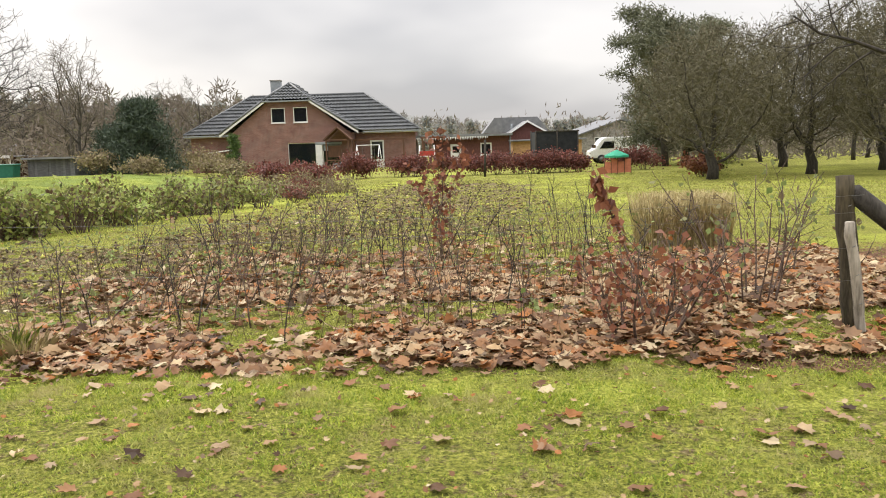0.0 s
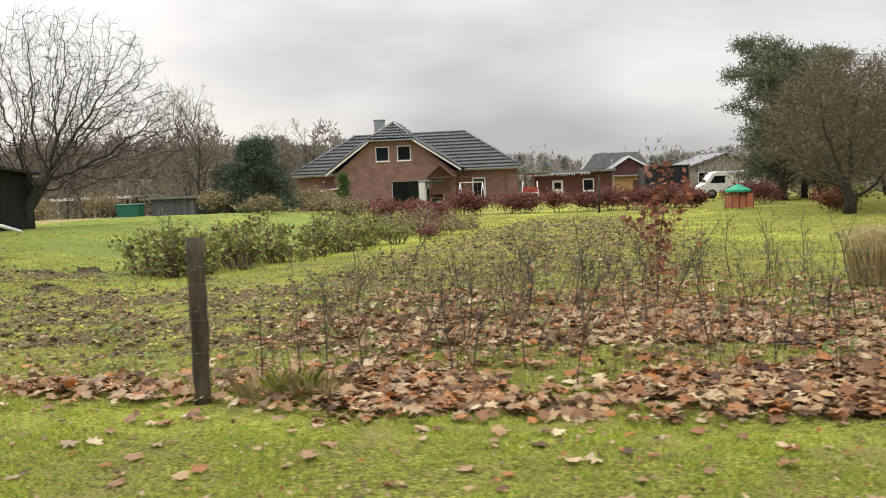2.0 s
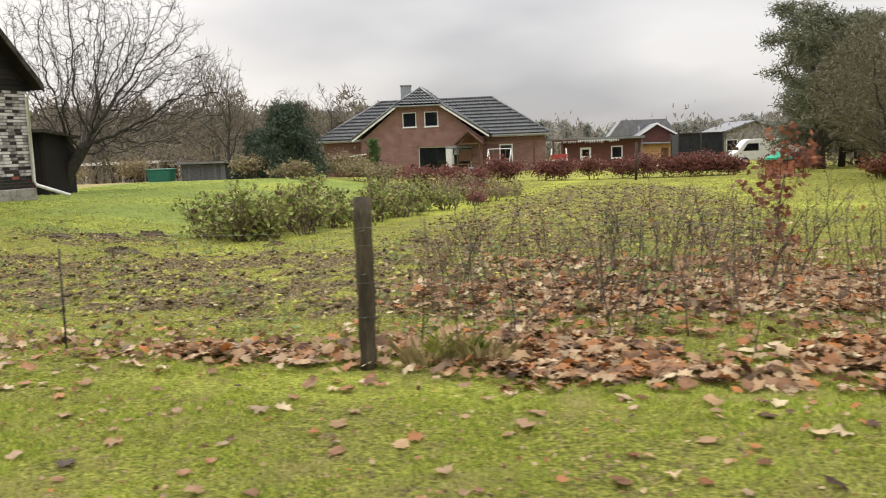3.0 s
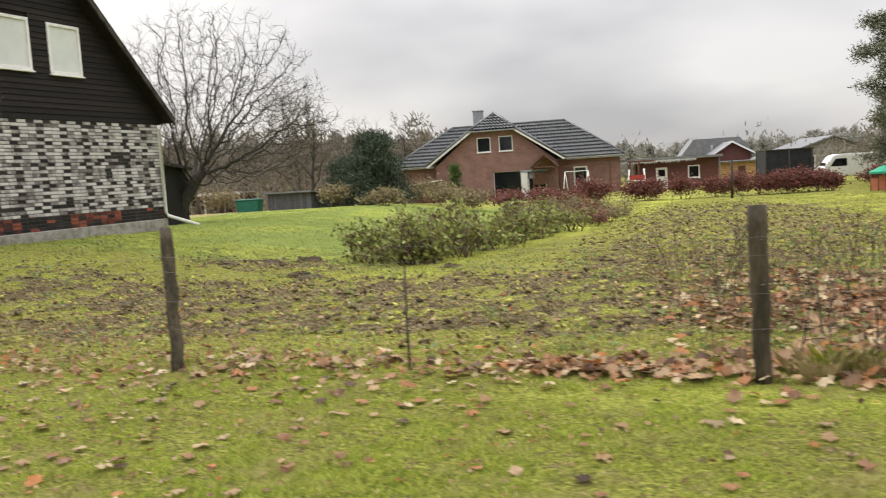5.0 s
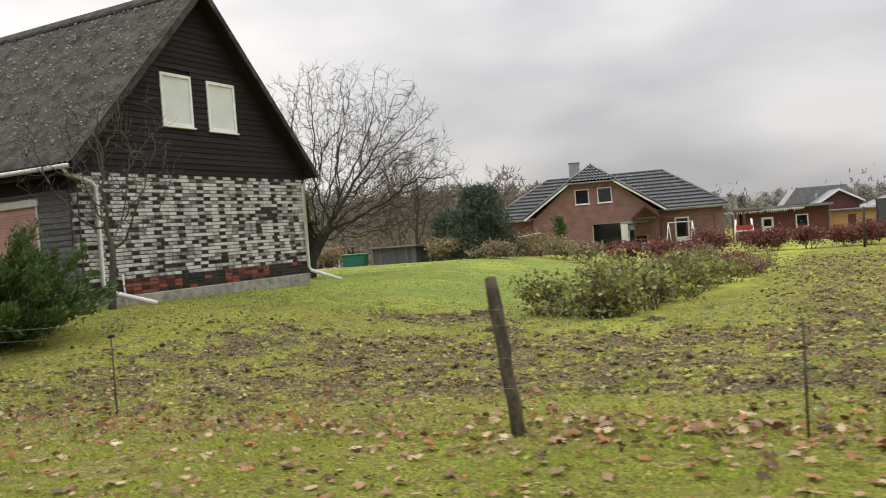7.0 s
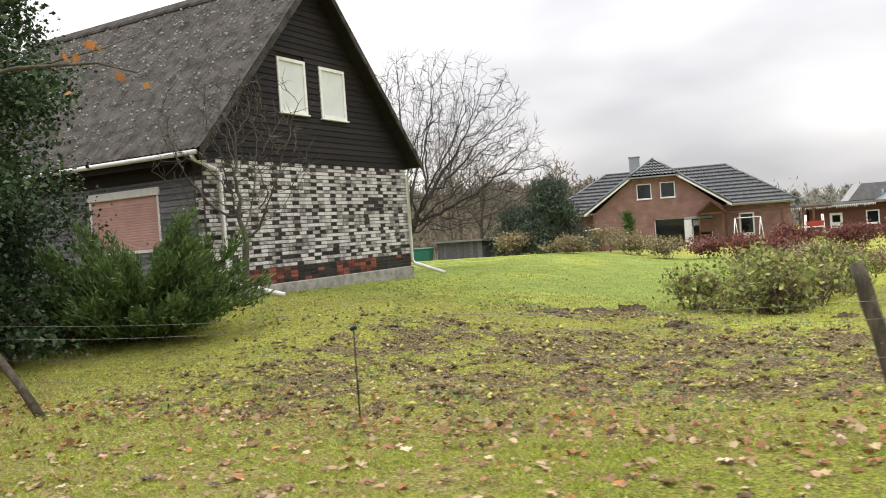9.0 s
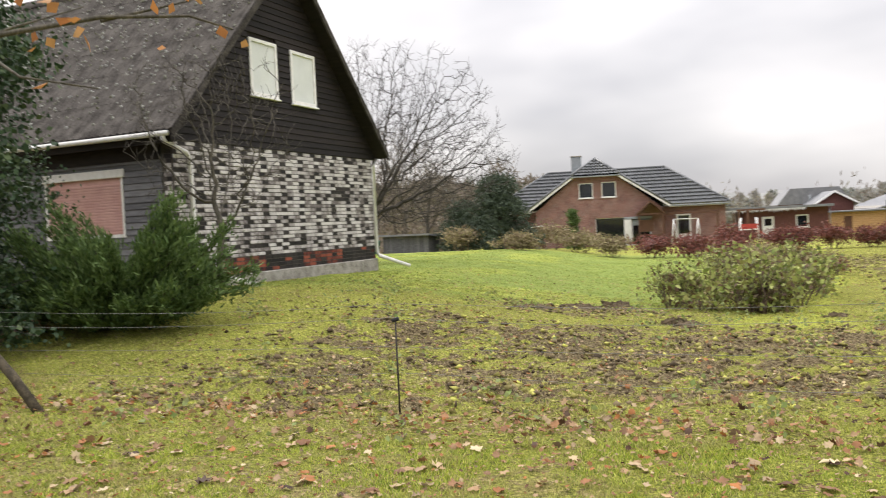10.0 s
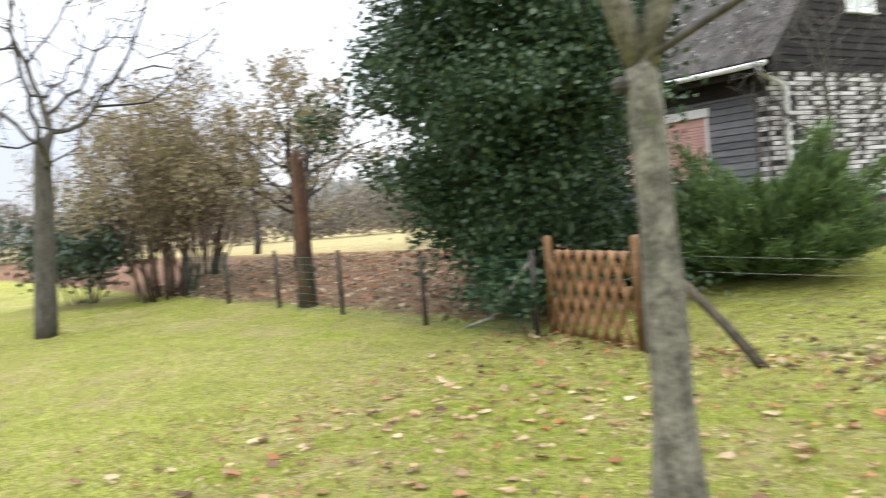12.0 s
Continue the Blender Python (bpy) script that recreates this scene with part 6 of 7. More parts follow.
def meadow_hedge():
    """The overgrown hedge at the far side of the western meadow."""
    rng = np.random.default_rng(415)
    n = 26000
    u = rng.random(n)
    x, y = -62 + 14 * u + rng.normal(size=n) * 1.1, 6 + 50 * u + rng.normal(size=n) * 1.1
    top = 1.4 + 2.2 * value_noise(x * 0.35, y * 0.35, 19)
    z = land(x, y) + rng.random(n) ** 0.8 * top
    v, q = leaf_quads(np.stack([x, y, z], 1), 0.34, rng, slim=0.16, way=np.array([0, 0, 0.5]))
    tagged(new("meadow_hedge", bulk_mesh("meadow_hedge", v, q, M["mid_wood"])), "overgrown brown hedge across the meadow", "hedge", kind="stuff")


meadow_hedge()


# ---------------------------------------------------------------- fence and timber along the verge
def fence_post(x, y, h, r, label, top_shift=(0, 0), mat="post_wood", seed=1, group="fence posts"):
    z = ground_z(x, y) - 0.05
    t = thing("fence_post", pose(x, y, z), label, "fence post", group)
    rr = random.Random(seed)
    path = []
    for i in range(10):
        f = i / 9
        path.append((top_shift[0] * f + rr.uniform(-1, 1) * 0.008, top_shift[1] * f + rr.uniform(-1, 1) * 0.008, (h + 0.05) * f, r * (1 + rr.uniform(-0.08, 0.08)) * (1.0 if i < 9 else 0.93)))
    tube_object("shaft", [path], M[mat], t, "", 11)
    for k in range(3):
        zz = h * (0.35 + 0.25 * k)
        f = zz / h
        tube_object("staple", [[(top_shift[0] * f - 0.012, top_shift[1] * f - r - 0.004, zz, 0.003), (top_shift[0] * f + 0.012, top_shift[1] * f - r - 0.004, zz + 0.01, 0.003)]], M["wire"], t, sides=4)
    return t


POST_A, POST_B = (-3.92, 5.80), (-8.50, 6.42)
fence_post(*POST_A, 1.19, 0.062, "thick weathered round fence post in leaf litter", (0.0, 0.05), seed=3)
fence_post(*POST_B, 1.20, 0.055, "leaning weathered fence post on the verge", (-0.24, 0.42), seed=4)
fence_post(3.02, 5.95, 1.12, 0.07, "stout dark fence post with a diagonal brace", (-0.10, 0.02), seed=5)
fence_post(2.97, 5.72, 0.82, 0.036, "split pale fence stake before the stout post", (-0.12, 0.0), mat="pale_wood", seed=6)
fence_post(-17.78, 7.70, 1.15, 0.06, "weathered end post of the wire fence", (0.02, 0.0), seed=7)
br = thing("post_brace", pose(3.0, 5.95, ground_z(3.0, 5.95)), "dark timber brace leaning against the fence post", "brace")
tube_object("pole", [[(-0.02, 0.0, 1.0, 0.07), (0.35, 0.03, 0.72, 0.075), (1.1, 0.1, 0.0, 0.07)]], M["dark_bark"], br, sides=9)
pr = thing("prop_pole", pose(0, 0, 0), "leaning round pole propping the end post", "pole")
tube_object("pole", [[(-16.44, 7.36, -0.03, 0.05), (-16.86, 7.50, 0.34, 0.048), (-17.28, 7.60, 0.68, 0.046), (-17.74, 7.62, 1.04, 0.044)]], M["post_wood"], pr, sides=9)
st = thing("prop_stick", pose(0, 0, 0), "pale debarked stick leaning on the gate post", "pole")
tube_object("stick", [[(-20.95, 8.36, 0.0, 0.022), (-20.4, 8.28, 0.16, 0.024), (-20.1, 8.24, 0.46, 0.024), (-19.55, 8.16, 0.95, 0.02)]], M["pale_wood"], st, sides=7)


def thin_stake(x, y, h, label, lean=0.0, cap=True):
    s = thing("garden_stake", pose(x, y, ground_z(x, y) - 0.03), label, "stake", "garden stakes")
    tube_object("rod", [[(0, 0, 0, 0.009), (lean * 0.5, 0, h * 0.5, 0.009), (lean, 0, h, 0.008)]], M["dark_bark"], s, sides=6)
    if cap:
        tube_object("insulator", [[(lean - 0.03, 0, h - 0.01, 0.018), (lean + 0.03, 0, h + 0.01, 0.018)]], M["tyre"], s, sides=7)


thin_stake(-12.93, 7.55, 0.88, "thin dark electric-fence stake with an insulator")
thin_stake(-6.48, 6.32, 0.86, "thin dark rusty stake in the leaf litter", 0.015, False)
bp_post = thing("garden_post", pose(2.5, 46.5, ground_z(2.5, 46.5) - 0.03), "weathered pole standing by the far hedge", "post")
tube_object("shaft", [[(0, 0, 0, 0.07), (0.05, 0, 2.1, 0.06)]], M["dark_bark"], bp_post, sides=8)


def wire_fence():
    f = thing("wire_fence", pose(0, 0, 0), "slack galvanised wires strung between the fence posts", "wire fence")
    stops = [(3.02, 5.86), (POST_A[0], POST_A[1] - 0.05), (-6.48, 6.30), (POST_B[0] - 0.1, POST_B[1] + 0.05), (-12.93, 7.55), (-17.78, 7.64)]
    for hh in (0.38, 0.62, 0.86, 1.02):
        path = []
        for (x0, y0), (x1, y1) in zip(stops, stops[1:]):
            z0, z1 = ground_z(x0, y0), ground_z(x1, y1)
            for i in range(8):
                u = i / 8
                sag = 0.045 * 4 * u * (1 - u)
                path.append((x0 + (x1 - x0) * u, y0 + (y1 - y0) * u, z0 + (z1 - z0) * u + min(hh, 0.99) - sag + 0.01 * math.sin(5 * u + hh * 9), 0.0016 if x1 < -12.5 else 0.0009))
        tube_object("wire", [path], M["wire"], f, sides=4)
    for hh in (0.45, 0.75, 1.0):
        path = []
        for i in range(20):
            u = i / 19
            path.append((-17.78 - 1.0 * u, 7.64 + 0.25 * u, hh + 0.02 * math.sin(u * 20), 0.0016))
        tube_object("wire", [path], M["wire"], f, sides=4)


wire_fence()


def lattice_panel():
    t = thing("lattice_gate", pose(-19.42, 8.28, ground_z(-19.4, 8.25), 0, 0, -19), "rustic crossed-lattice fence panel of orange-brown half-round slats", "lattice panel")
    W, H = 1.5, 1.02
    for lay, sgn in ((0, 1), (1, -1)):
        for k in range(-3, 11):
            x0 = k * 0.2 + (0.0 if sgn > 0 else 0.05)
            a, b = (x0, 0.05), (x0 + sgn * 0.5, H)
            if sgn < 0:
                a, b = (x0 + 0.0, 0.05), (x0 - 0.5, H)
            pts = []
            for f in np.linspace(0, 1, 9):
                x, z = a[0] + (b[0] - a[0]) * f, a[1] + (b[1] - a[1]) * f
                if -0.02 <= x <= W + 0.02:
                    pts.append((x, -0.035 + 0.042 * lay, z, 0.027))
            if len(pts) > 2:
                tube_object("slat", [pts], M["lattice_wood"], t, sides=7)
    for x in (-0.05, W + 0.06):
        tube_object("post", [[(x, 0.03, -0.05, 0.05), (x, 0.03, 1.16, 0.05), (x, 0.03, 1.19, 0.03)]], M["lattice_wood"], t, sides=10)
    return t


lattice_panel()


def rusty_trunk():
    z = ground_z(-25.6, 9.15)
    t = thing("dead_trunk", pose(-25.6, 9.15, z - 0.05), "dead rust-brown trunk stump with peeled bark", "dead tree")
    tube_object("trunk", [[(0, 0, 0, 0.18), (0.02, 0, 0.8, 0.15), (0.03, 0.02, 1.8, 0.135), (0.05, 0.02, 2.72, 0.12), (0.06, 0.02, 2.85, 0.09)]], M["rust_wood"], t, sides=12)
    tube_object("branch_stub", [[(0.05, 0.0, 2.5, 0.05), (0.25, 0.05, 2.75, 0.04)]], M["rust_wood"], t, sides=8)


rusty_trunk()


def mesh_fence():
    f = thing("mesh_fence", pose(0, 0, 0), "dark green wire-mesh fence before the shrubs", "mesh fence")
    a, b = Vector((-30.5, 9.4)), Vector((-19.55, 8.12))
    for k in range(6):
        p = a.lerp(b, k / 5)
        tube_object("post", [[(p.x, p.y, ground_z(p.x, p.y) - 0.05, 0.035), (p.x, p.y, ground_z(p.x, p.y) + 1.05, 0.035)]], M["dark_bark"], f, sides=7)
    paths = []
    for k in range(90):
        p = a.lerp(b, k / 90)
        z = ground_z(p.x, p.y)
        paths.append([(p.x, p.y, z, 0.003), (p.x, p.y, z + 0.95, 0.003)])
    for k in range(8):
        hh = 0.06 + k * 0.125
        paths.append([(a.x, a.y, ground_z(a.x, a.y) + hh, 0.003), (b.x, b.y, ground_z(b.x, b.y) + hh, 0.003)])
    V, Fq = tubes(paths, 3)
    tagged(mesh_object("mesh", V, Fq, M["green_plastic"], f), kind="stuff")


mesh_fence()

# ---------------------------------------------------------------- saplings and dry plants on the plot
def sapling(name, x, y, h, label, seed, lean=(0, 0), leaves=0, leaf="beech_leaf", size=0.08, counts=(7, 3), tops=0.25, group="", twig="twig", r=0.012, angle=40):
    z = ground_z(x, y) - 0.02
    t = thing(name, pose(x, y, z), label, "sapling", group)
    g = Grower(seed, counts, (0.4, 0.5), (angle, 40), 0.14, 0.05, tops, min_r=0.0028)
    g.grow((0, 0, 0), (lean[0], lean[1], 1), h, r, 0, 0.0)
    tube_object("stem", [p for lv in g.paths for p in lv], M[twig], t, "", 5)
    if leaves:
        rng = np.random.default_rng(seed)
        tips = np.array([tuple(p) for p in g.tips])
        stem = np.array([p[:3] for p in g.paths[0][0][2:]])
        src = np.concatenate([tips, stem])
        pts = src[rng.integers(0, len(src), leaves)] + rng.normal(size=(leaves, 3)) * 0.035
        leaf_object("foliage", pts, size, M[leaf], t, seed, slim=0.4, droop=0.6)
    return t


sapling("beech_sapling", -0.02, 10.2, 1.42, "young beech sapling with rusty withered leaves", 501, (0.02, 0), 330, size=0.075, counts=(14, 3), tops=0.1)
bent = thing("beech_sapling", pose(1.62, 6.1, ground_z(1.62, 6.1) - 0.02), "thin beech sapling bent over with hanging brown leaves", "sapling")
stem_path = [(0, 0, 0, 0.010), (-0.10, 0.02, 0.3, 0.009), (-0.22, 0.03, 0.62, 0.008), (-0.34, 0.05, 0.92, 0.006), (-0.44, 0.06, 1.18, 0.005), (-0.49, 0.06, 1.30, 0.003)]
tube_object("stem", [stem_path, [(-0.34, 0.05, 0.92, 0.004), (-0.24, 0.06, 1.02, 0.003)], [(-0.22, 0.03, 0.62, 0.004), (-0.05, 0.08, 0.82, 0.003)]], M["twig"], bent, sides=6)
rbn = np.random.default_rng(502)
fb = rbn.random(80)
leaf_object("foliage", np.stack([-0.30 - 0.17 * fb, 0.05 + 0 * fb, 0.88 + 0.38 * fb], 1) + rbn.normal(size=(80, 3)) * 0.03, 0.085, M["beech_leaf"], bent, 502, slim=0.36, droop=1.2)
for i in range(9):
    rr = random.Random(510 + i)
    q = i * 0.7
    sapling("beech_sapling", 1.5 + 0.22 * math.cos(q), 6.05 + 0.2 * math.sin(q), rr.uniform(0.5, 0.85), "low beech shoot with copper-brown leaves", 520 + i, (0.5 * math.cos(q), 0.4 * math.sin(q)), 46, size=0.06, counts=(5, 3), group="beech shoots")
for i in range(13):
    rr = random.Random(540 + i)
    q = i * 2.4
    sapling("hazel_shoot", 2.62 + 0.22 * math.cos(q), 7.0 + 0.2 * math.sin(q), rr.uniform(0.75, 1.2), "bare grey-brown hazel shoot", 550 + i, (0.25 * math.cos(q), 0.2 * math.sin(q)), 6, size=0.06, counts=(4, 2), r=0.009, group="hazel shoots", leaf="weed_leaf")
for i, (x, y, h) in enumerate(((3.35, 8.1, 0.8), (3.7, 8.6, 0.7), (3.1, 9.3, 0.6), (3.9, 7.6, 0.75))):
    sapling("weed_shoot", x, y, h, "leafy weed shoot on the grass", 570 + i, (0.1, 0), 26, leaf="weed_leaf", size=0.07, counts=(6, 2), group="weed shoots")
rs = random.Random(77)
for i in range(96):
    x = rs.uniform(-3.9, 2.2)
    y = 6.15 + (rs.random() ** 1.3) * 7.5
    near = y < 7.4
    h = rs.uniform(0.45, 0.95) if near else rs.uniform(0.5, 1.05)
    sapling("dry_stalk", x, y, h, "dry brown stalk standing in the leaf litter", 600 + i, (rs.gauss(0, 0.12), rs.gauss(0, 0.12)), rs.choice((0, 0, 4, 10, 18)), leaf=rs.choice(("weed_leaf", "maple_leaf", "shrub_leaf")), size=0.045, counts=(rs.choice((3, 5, 7)), 2), r=rs.uniform(0.004, 0.008), group="dry stalks", twig=rs.choice(("twig", "dark_bark", "dark_bark")), angle=32)
for i in range(5):
    rr = random.Random(760 + i)
    sapling("bramble_arch", -2.9 + 0.35 * i, 6.9 + 0.2 * i, rr.uniform(0.9, 1.2), "arching dark bramble cane", 765 + i, (rr.choice((-0.6, 0.6, 0.35)), 0.1), 5, leaf="weed_leaf", size=0.05, counts=(2, 1), r=0.008, group="bramble canes")


def ornamental_grass():
    rng = np.random.default_rng(90)
    t = thing("ornamental_grass", pose(3.33, 11.4, ground_z(3.33, 11.4)), "clipped block of straw-coloured ornamental grass", "grass clump")
    n = 5200
    bx, by = rng.uniform(-0.55, 0.55, n), rng.uniform(-0.45, 0.45, n)
    hh = rng.uniform(0.5, 0.80, n)
    w = 0.005
    an = rng.uniform(0, 6.283, n)
    lean = rng.normal(size=(n, 2)) * 0.09
    B = np.stack([bx, by, np.zeros(n)], 1)
    T = B + np.stack([lean[:, 0], lean[:, 1], hh], 1)
    S = np.stack([np.cos(an) * w, np.sin(an) * w, np.zeros(n)], 1)
    droop = np.stack([lean[:, 0] * 0.8, lean[:, 1] * 0.8, -0.04 * np.ones(n)], 1)
    V = np.stack([B - S, B + S, T + S * 0.7, T - S * 0.7, T + droop + S * 0.2, T + droop - S * 0.2], 1).reshape(-1, 3)
    o = np.arange(n)[:, None] * 6
    Q = np.concatenate([o + np.array([[0, 1, 2, 3]]), o + np.array([[3, 2, 4, 5]])])
    ob = new("blades", bulk_mesh("blades", V, Q, M["dry_grass"]))
    ob.parent = t
    ob["kind"] = "stuff"


ornamental_grass()

# ---------------------------------------------------------------- grass, leaves and clods on the ground
def verge_density(x, y):
    """How much grass grows: full on the verge and the lawns, thin in litter and dug soil."""
    return np.clip(1.0 - 0.7 * litter_zone(x, y) - 0.35 * soil_zone(x, y), 0.05, 1)


def blades(name, n, xr, yr, hmin, hmax, width, seed, label, mat="grass_blade", power=1.0, keep_fn=verge_density, fy=False):
    rng = np.random.default_rng(seed)
    x = rng.uniform(*xr, n)
    y = yr[0] + (yr[1] - yr[0]) * rng.random(n) ** power
    # tufts
    x = x + 0.03 * rng.normal(size=n)
    k = rng.random(n) < keep_fn(x, y) * (0.12 + 0.88 * smooth(0.3, 0.6, 0.55 * value_noise(x * 4, y * 4, 31) + 0.45 * value_noise(x * 13, y * 13, 32)))
    x, y = x[k], y[k]
    n = len(x)
    z = height(x, y)
    tall = (0.55 + 0.9 * value_noise(x * 1.3, y * 1.3, 33))
    hh = rng.uniform(hmin, hmax, n) * tall
    an = rng.uniform(0, 6.283, n)
    la = rng.uniform(0, 6.283, n)
    ln = hh * rng.uniform(0.2, 1.3, n)
    B = np.stack([x, y, z - 0.004], 1)
    D = np.stack([np.cos(la) * ln, np.sin(la) * ln, hh], 1)
    w = width * rng.uniform(0.6, 1.4, n)
    S = np.stack([np.cos(an) * w, np.sin(an) * w, np.zeros(n)], 1)
    V = np.stack([B - S, B + S, B + D], 1).reshape(-1, 3)
    Q = np.arange(n * 3).reshape(n, 3)
    return tagged(new(name, bulk_mesh(name, V, Q, M[mat])), label, "grass", kind="stuff")


blades("verge_grass", 900000, (-18.5, 4.6), (2.9, 6.6), 0.008, 0.030, 0.0042, 41, "short mossy green grass blades on the verge")
blades("verge_grass", 200000, (-32, -14), (1.5, 9.5), 0.012, 0.036, 0.006, 42, "short mossy green grass blades by the gate")
blades("field_grass", 330000, (-20, 6), (6.4, 20), 0.012, 0.042, 0.008, 43, "rough winter grass on the plot", mat="field_blade", power=1.4, keep_fn=lambda x, y: np.clip(1.0 - 0.75 * litter_zone(x, y) - 0.95 * soil_zone(x, y), 0.04, 1))
blades("field_grass", 110000, (-5, 16), (16, 46), 0.02, 0.06, 0.018, 44, "rough winter grass on the far field", mat="field_blade", power=1.2)
blades("lawn_grass", 120000, (-26, -4), (14.5, 46), 0.015, 0.045, 0.014, 48, "short green grass on the lawn by the house", mat="lawn_blade", power=1.2, keep_fn=lambda x, y: lawn_zone(x, y) + 0.0)
blades("dead_grass", 42000, (-20, 4.5), (6.0, 15), 0.015, 0.05, 0.006, 45, "matted straw-coloured dead grass", mat="dry_grass", power=1.3, keep_fn=lambda x, y: 0.2 + 0.5 * soil_zone(x, y) + 0.3 * litter_zone(x, y))
blades("dead_grass", 300000, (-30, 4.5), (2.0, 9.8), 0.010, 0.030, 0.005, 46, "matted straw-coloured dead grass", mat="dry_grass", keep_fn=lambda x, y: 0.03 + 1.5 * straw_zone(x, y))
for i in range(3):
    x0, y0 = -3.55 + 0.22 * i, 5.95 + 0.1 * (i % 2)
    rng = np.random.default_rng(900 + i)
    n = 220
    q, rad = rng.uniform(0, 6.283, n), 0.17 * np.sqrt(rng.random(n))
    hh = rng.uniform(0.06, 0.2, n)
    B = np.stack([rad * np.cos(q), rad * np.sin(q), np.zeros(n)], 1)
    D = np.stack([np.cos(q) * hh * rng.uniform(0.2, 0.9, n), np.sin(q) * hh * rng.uniform(0.2, 0.9, n), hh], 1)
    S = np.stack([np.sin(q) * 0.0022, -np.cos(q) * 0.0022, np.zeros(n)], 1)
    V = np.stack([B - S, B + S, B + D * np.array([0.4, 0.4, 0.7]) + S * 0.8, B + D, B + D * np.array([0.4, 0.4, 0.7]) - S * 0.8], 1).reshape(-1, 3)
    ob = tagged(new("grass_tuft", bulk_mesh("grass_tuft", V, np.arange(n * 5).reshape(n, 5), M["grass_blade"] if i % 2 else M["dry_grass"])), "loose tuft of long grass by the fence", "grass tuft", "grass tufts")
    ob.matrix_world = pose(x0, y0, ground_z(x0, y0) - 0.005)


def maple_leaves(name, x, y, size, seed, label, mat="maple_leaf", lift=0.02, tilt=0.45):
    """Fallen lobed leaves, each curled and tilted its own way."""
    rng = np.random.default_rng(seed)
    n = len(x)
    ang = np.array([-90, -52, -30, 0, 22, 45, 68, 90, 112, 135, 158, 180, 210, 232], float) * np.pi / 180
    rad = np.array([0.34, 0.60, 0.46, 0.86, 0.60, 0.94, 0.62, 1.04, 0.62, 0.94, 0.60, 0.86, 0.46, 0.60])
    m = len(ang)
    P = np.concatenate([[[0, 0]], np.stack([rad * np.cos(ang), rad * np.sin(ang)], 1)])
    s = size * rng.uniform(0.6, 1.3, n) * 0.5
    curl = rng.uniform(-0.55, 0.75, n)
    r2 = (P ** 2).sum(1)
    zz = curl[:, None] * r2[None, :] * 0.45 + 0.10 * rng.normal(size=(n, m + 1))
    L = np.concatenate([np.repeat(P[None], n, 0), zz[..., None]], 2) * s[:, None, None]
    L = L * np.stack([rng.uniform(0.7, 1.0, n), np.ones(n), np.ones(n)], 1)[:, None, :]
    a, t1, t2 = rng.uniform(0, 6.283, n), rng.normal(size=n) * tilt, rng.normal(size=n) * tilt
    ca, sa = np.cos(a), np.sin(a)
    c1, s1, c2, s2 = np.cos(t1), np.sin(t1), np.cos(t2), np.sin(t2)
    X, Y, Z = L[..., 0], L[..., 1], L[..., 2]
    Y, Z = Y * c1[:, None] - Z * s1[:, None], Y * s1[:, None] + Z * c1[:, None]
    X, Z = X * c2[:, None] + Z * s2[:, None], -X * s2[:, None] + Z * c2[:, None]
    X, Y = X * ca[:, None] - Y * sa[:, None], X * sa[:, None] + Y * ca[:, None]
    low = Z.min(1)
    base = height(x, y) - low * 0.7 + 0.012 + lift * rng.random(n)
    V = np.stack([X + x[:, None], Y + y[:, None], Z + base[:, None]], -1).reshape(-1, 3)
    o = np.arange(n)[:, None, None] * (m + 1)
    tri = np.array([[0, 1 + i, 1 + (i + 1) % m] for i in range(m)])
    F = (o + tri[None]).reshape(-1, 3)
    return tagged(new(name, bulk_mesh(name, V, F, M[mat])), label, "fallen leaves", kind="stuff")


def scatter(n, xr, yr, fn, seed):
    rng = np.random.default_rng(seed)
    x, y = rng.uniform(*xr, n), rng.uniform(*yr, n)
    k = rng.random(n) < fn(x, y)
    return x[k], y[k]


lx, ly = scatter(44000, (-9, 5), (5.2, 13.5), lambda x, y: 0.95 * litter_zone(x, y) ** 1.1, 51)
maple_leaves("leaf_litter", lx, ly, 0.15, 52, "thick drift of brown and russet fallen maple leaves", lift=0.03, tilt=0.24)
lx, ly = scatter(9000, (-20, -5), (5.8, 8.8), lambda x, y: 0.6 * litter_zone(x, y) + 0.05 + 0.35 * np.exp(-((y - fence_y(x) - 0.25) / 0.4) ** 2), 53)
maple_leaves("leaf_litter", lx, ly, 0.09, 54, "scattered brown fallen leaves along the fence")
lx, ly = scatter(2600, (-19, 5), (2.3, 6.4), lambda x, y: 0.36 + 0.15 * smooth(-8, -13, x) * (y > 3.5), 55)
maple_leaves("scattered_leaves", lx, ly, 0.13, 56, "single fallen maple leaves lying on the grass", lift=0.006, tilt=0.12)
lx, ly = scatter(16000, (-20, 5), (2.6, 7.6), lambda x, y: 0.35 + 0.45 * smooth(-6, -12, x) + 0 * y, 67)
maple_leaves("leaf_scraps", lx, ly, 0.042, 68, "small brown leaf scraps in the grass", lift=0.012, tilt=0.35)
lx, ly = scatter(1800, (-20, -9), (3.5, 10), lambda x, y: 0.5 + 0 * x, 57)
maple_leaves("scattered_leaves", lx, ly, 0.07, 58, "small brown leaves strewn over the rough grass", lift=0.01, tilt=0.3)
lx, ly = scatter(6000, (-34, -19.5), (7.6, 14), lambda x, y: smooth(8.4, 9.2, y + 0.07 * (x + 21)) * 0.8, 59)
maple_leaves("leaf_litter", lx, ly, 0.12, 60, "brown fallen leaves beneath the shrubs", lift=0.04)
rp = np.random.default_rng(62)
lx, ly = -5.15 + rp.normal(size=150) * 0.33, 6.2 + rp.normal(size=150) * 0.14
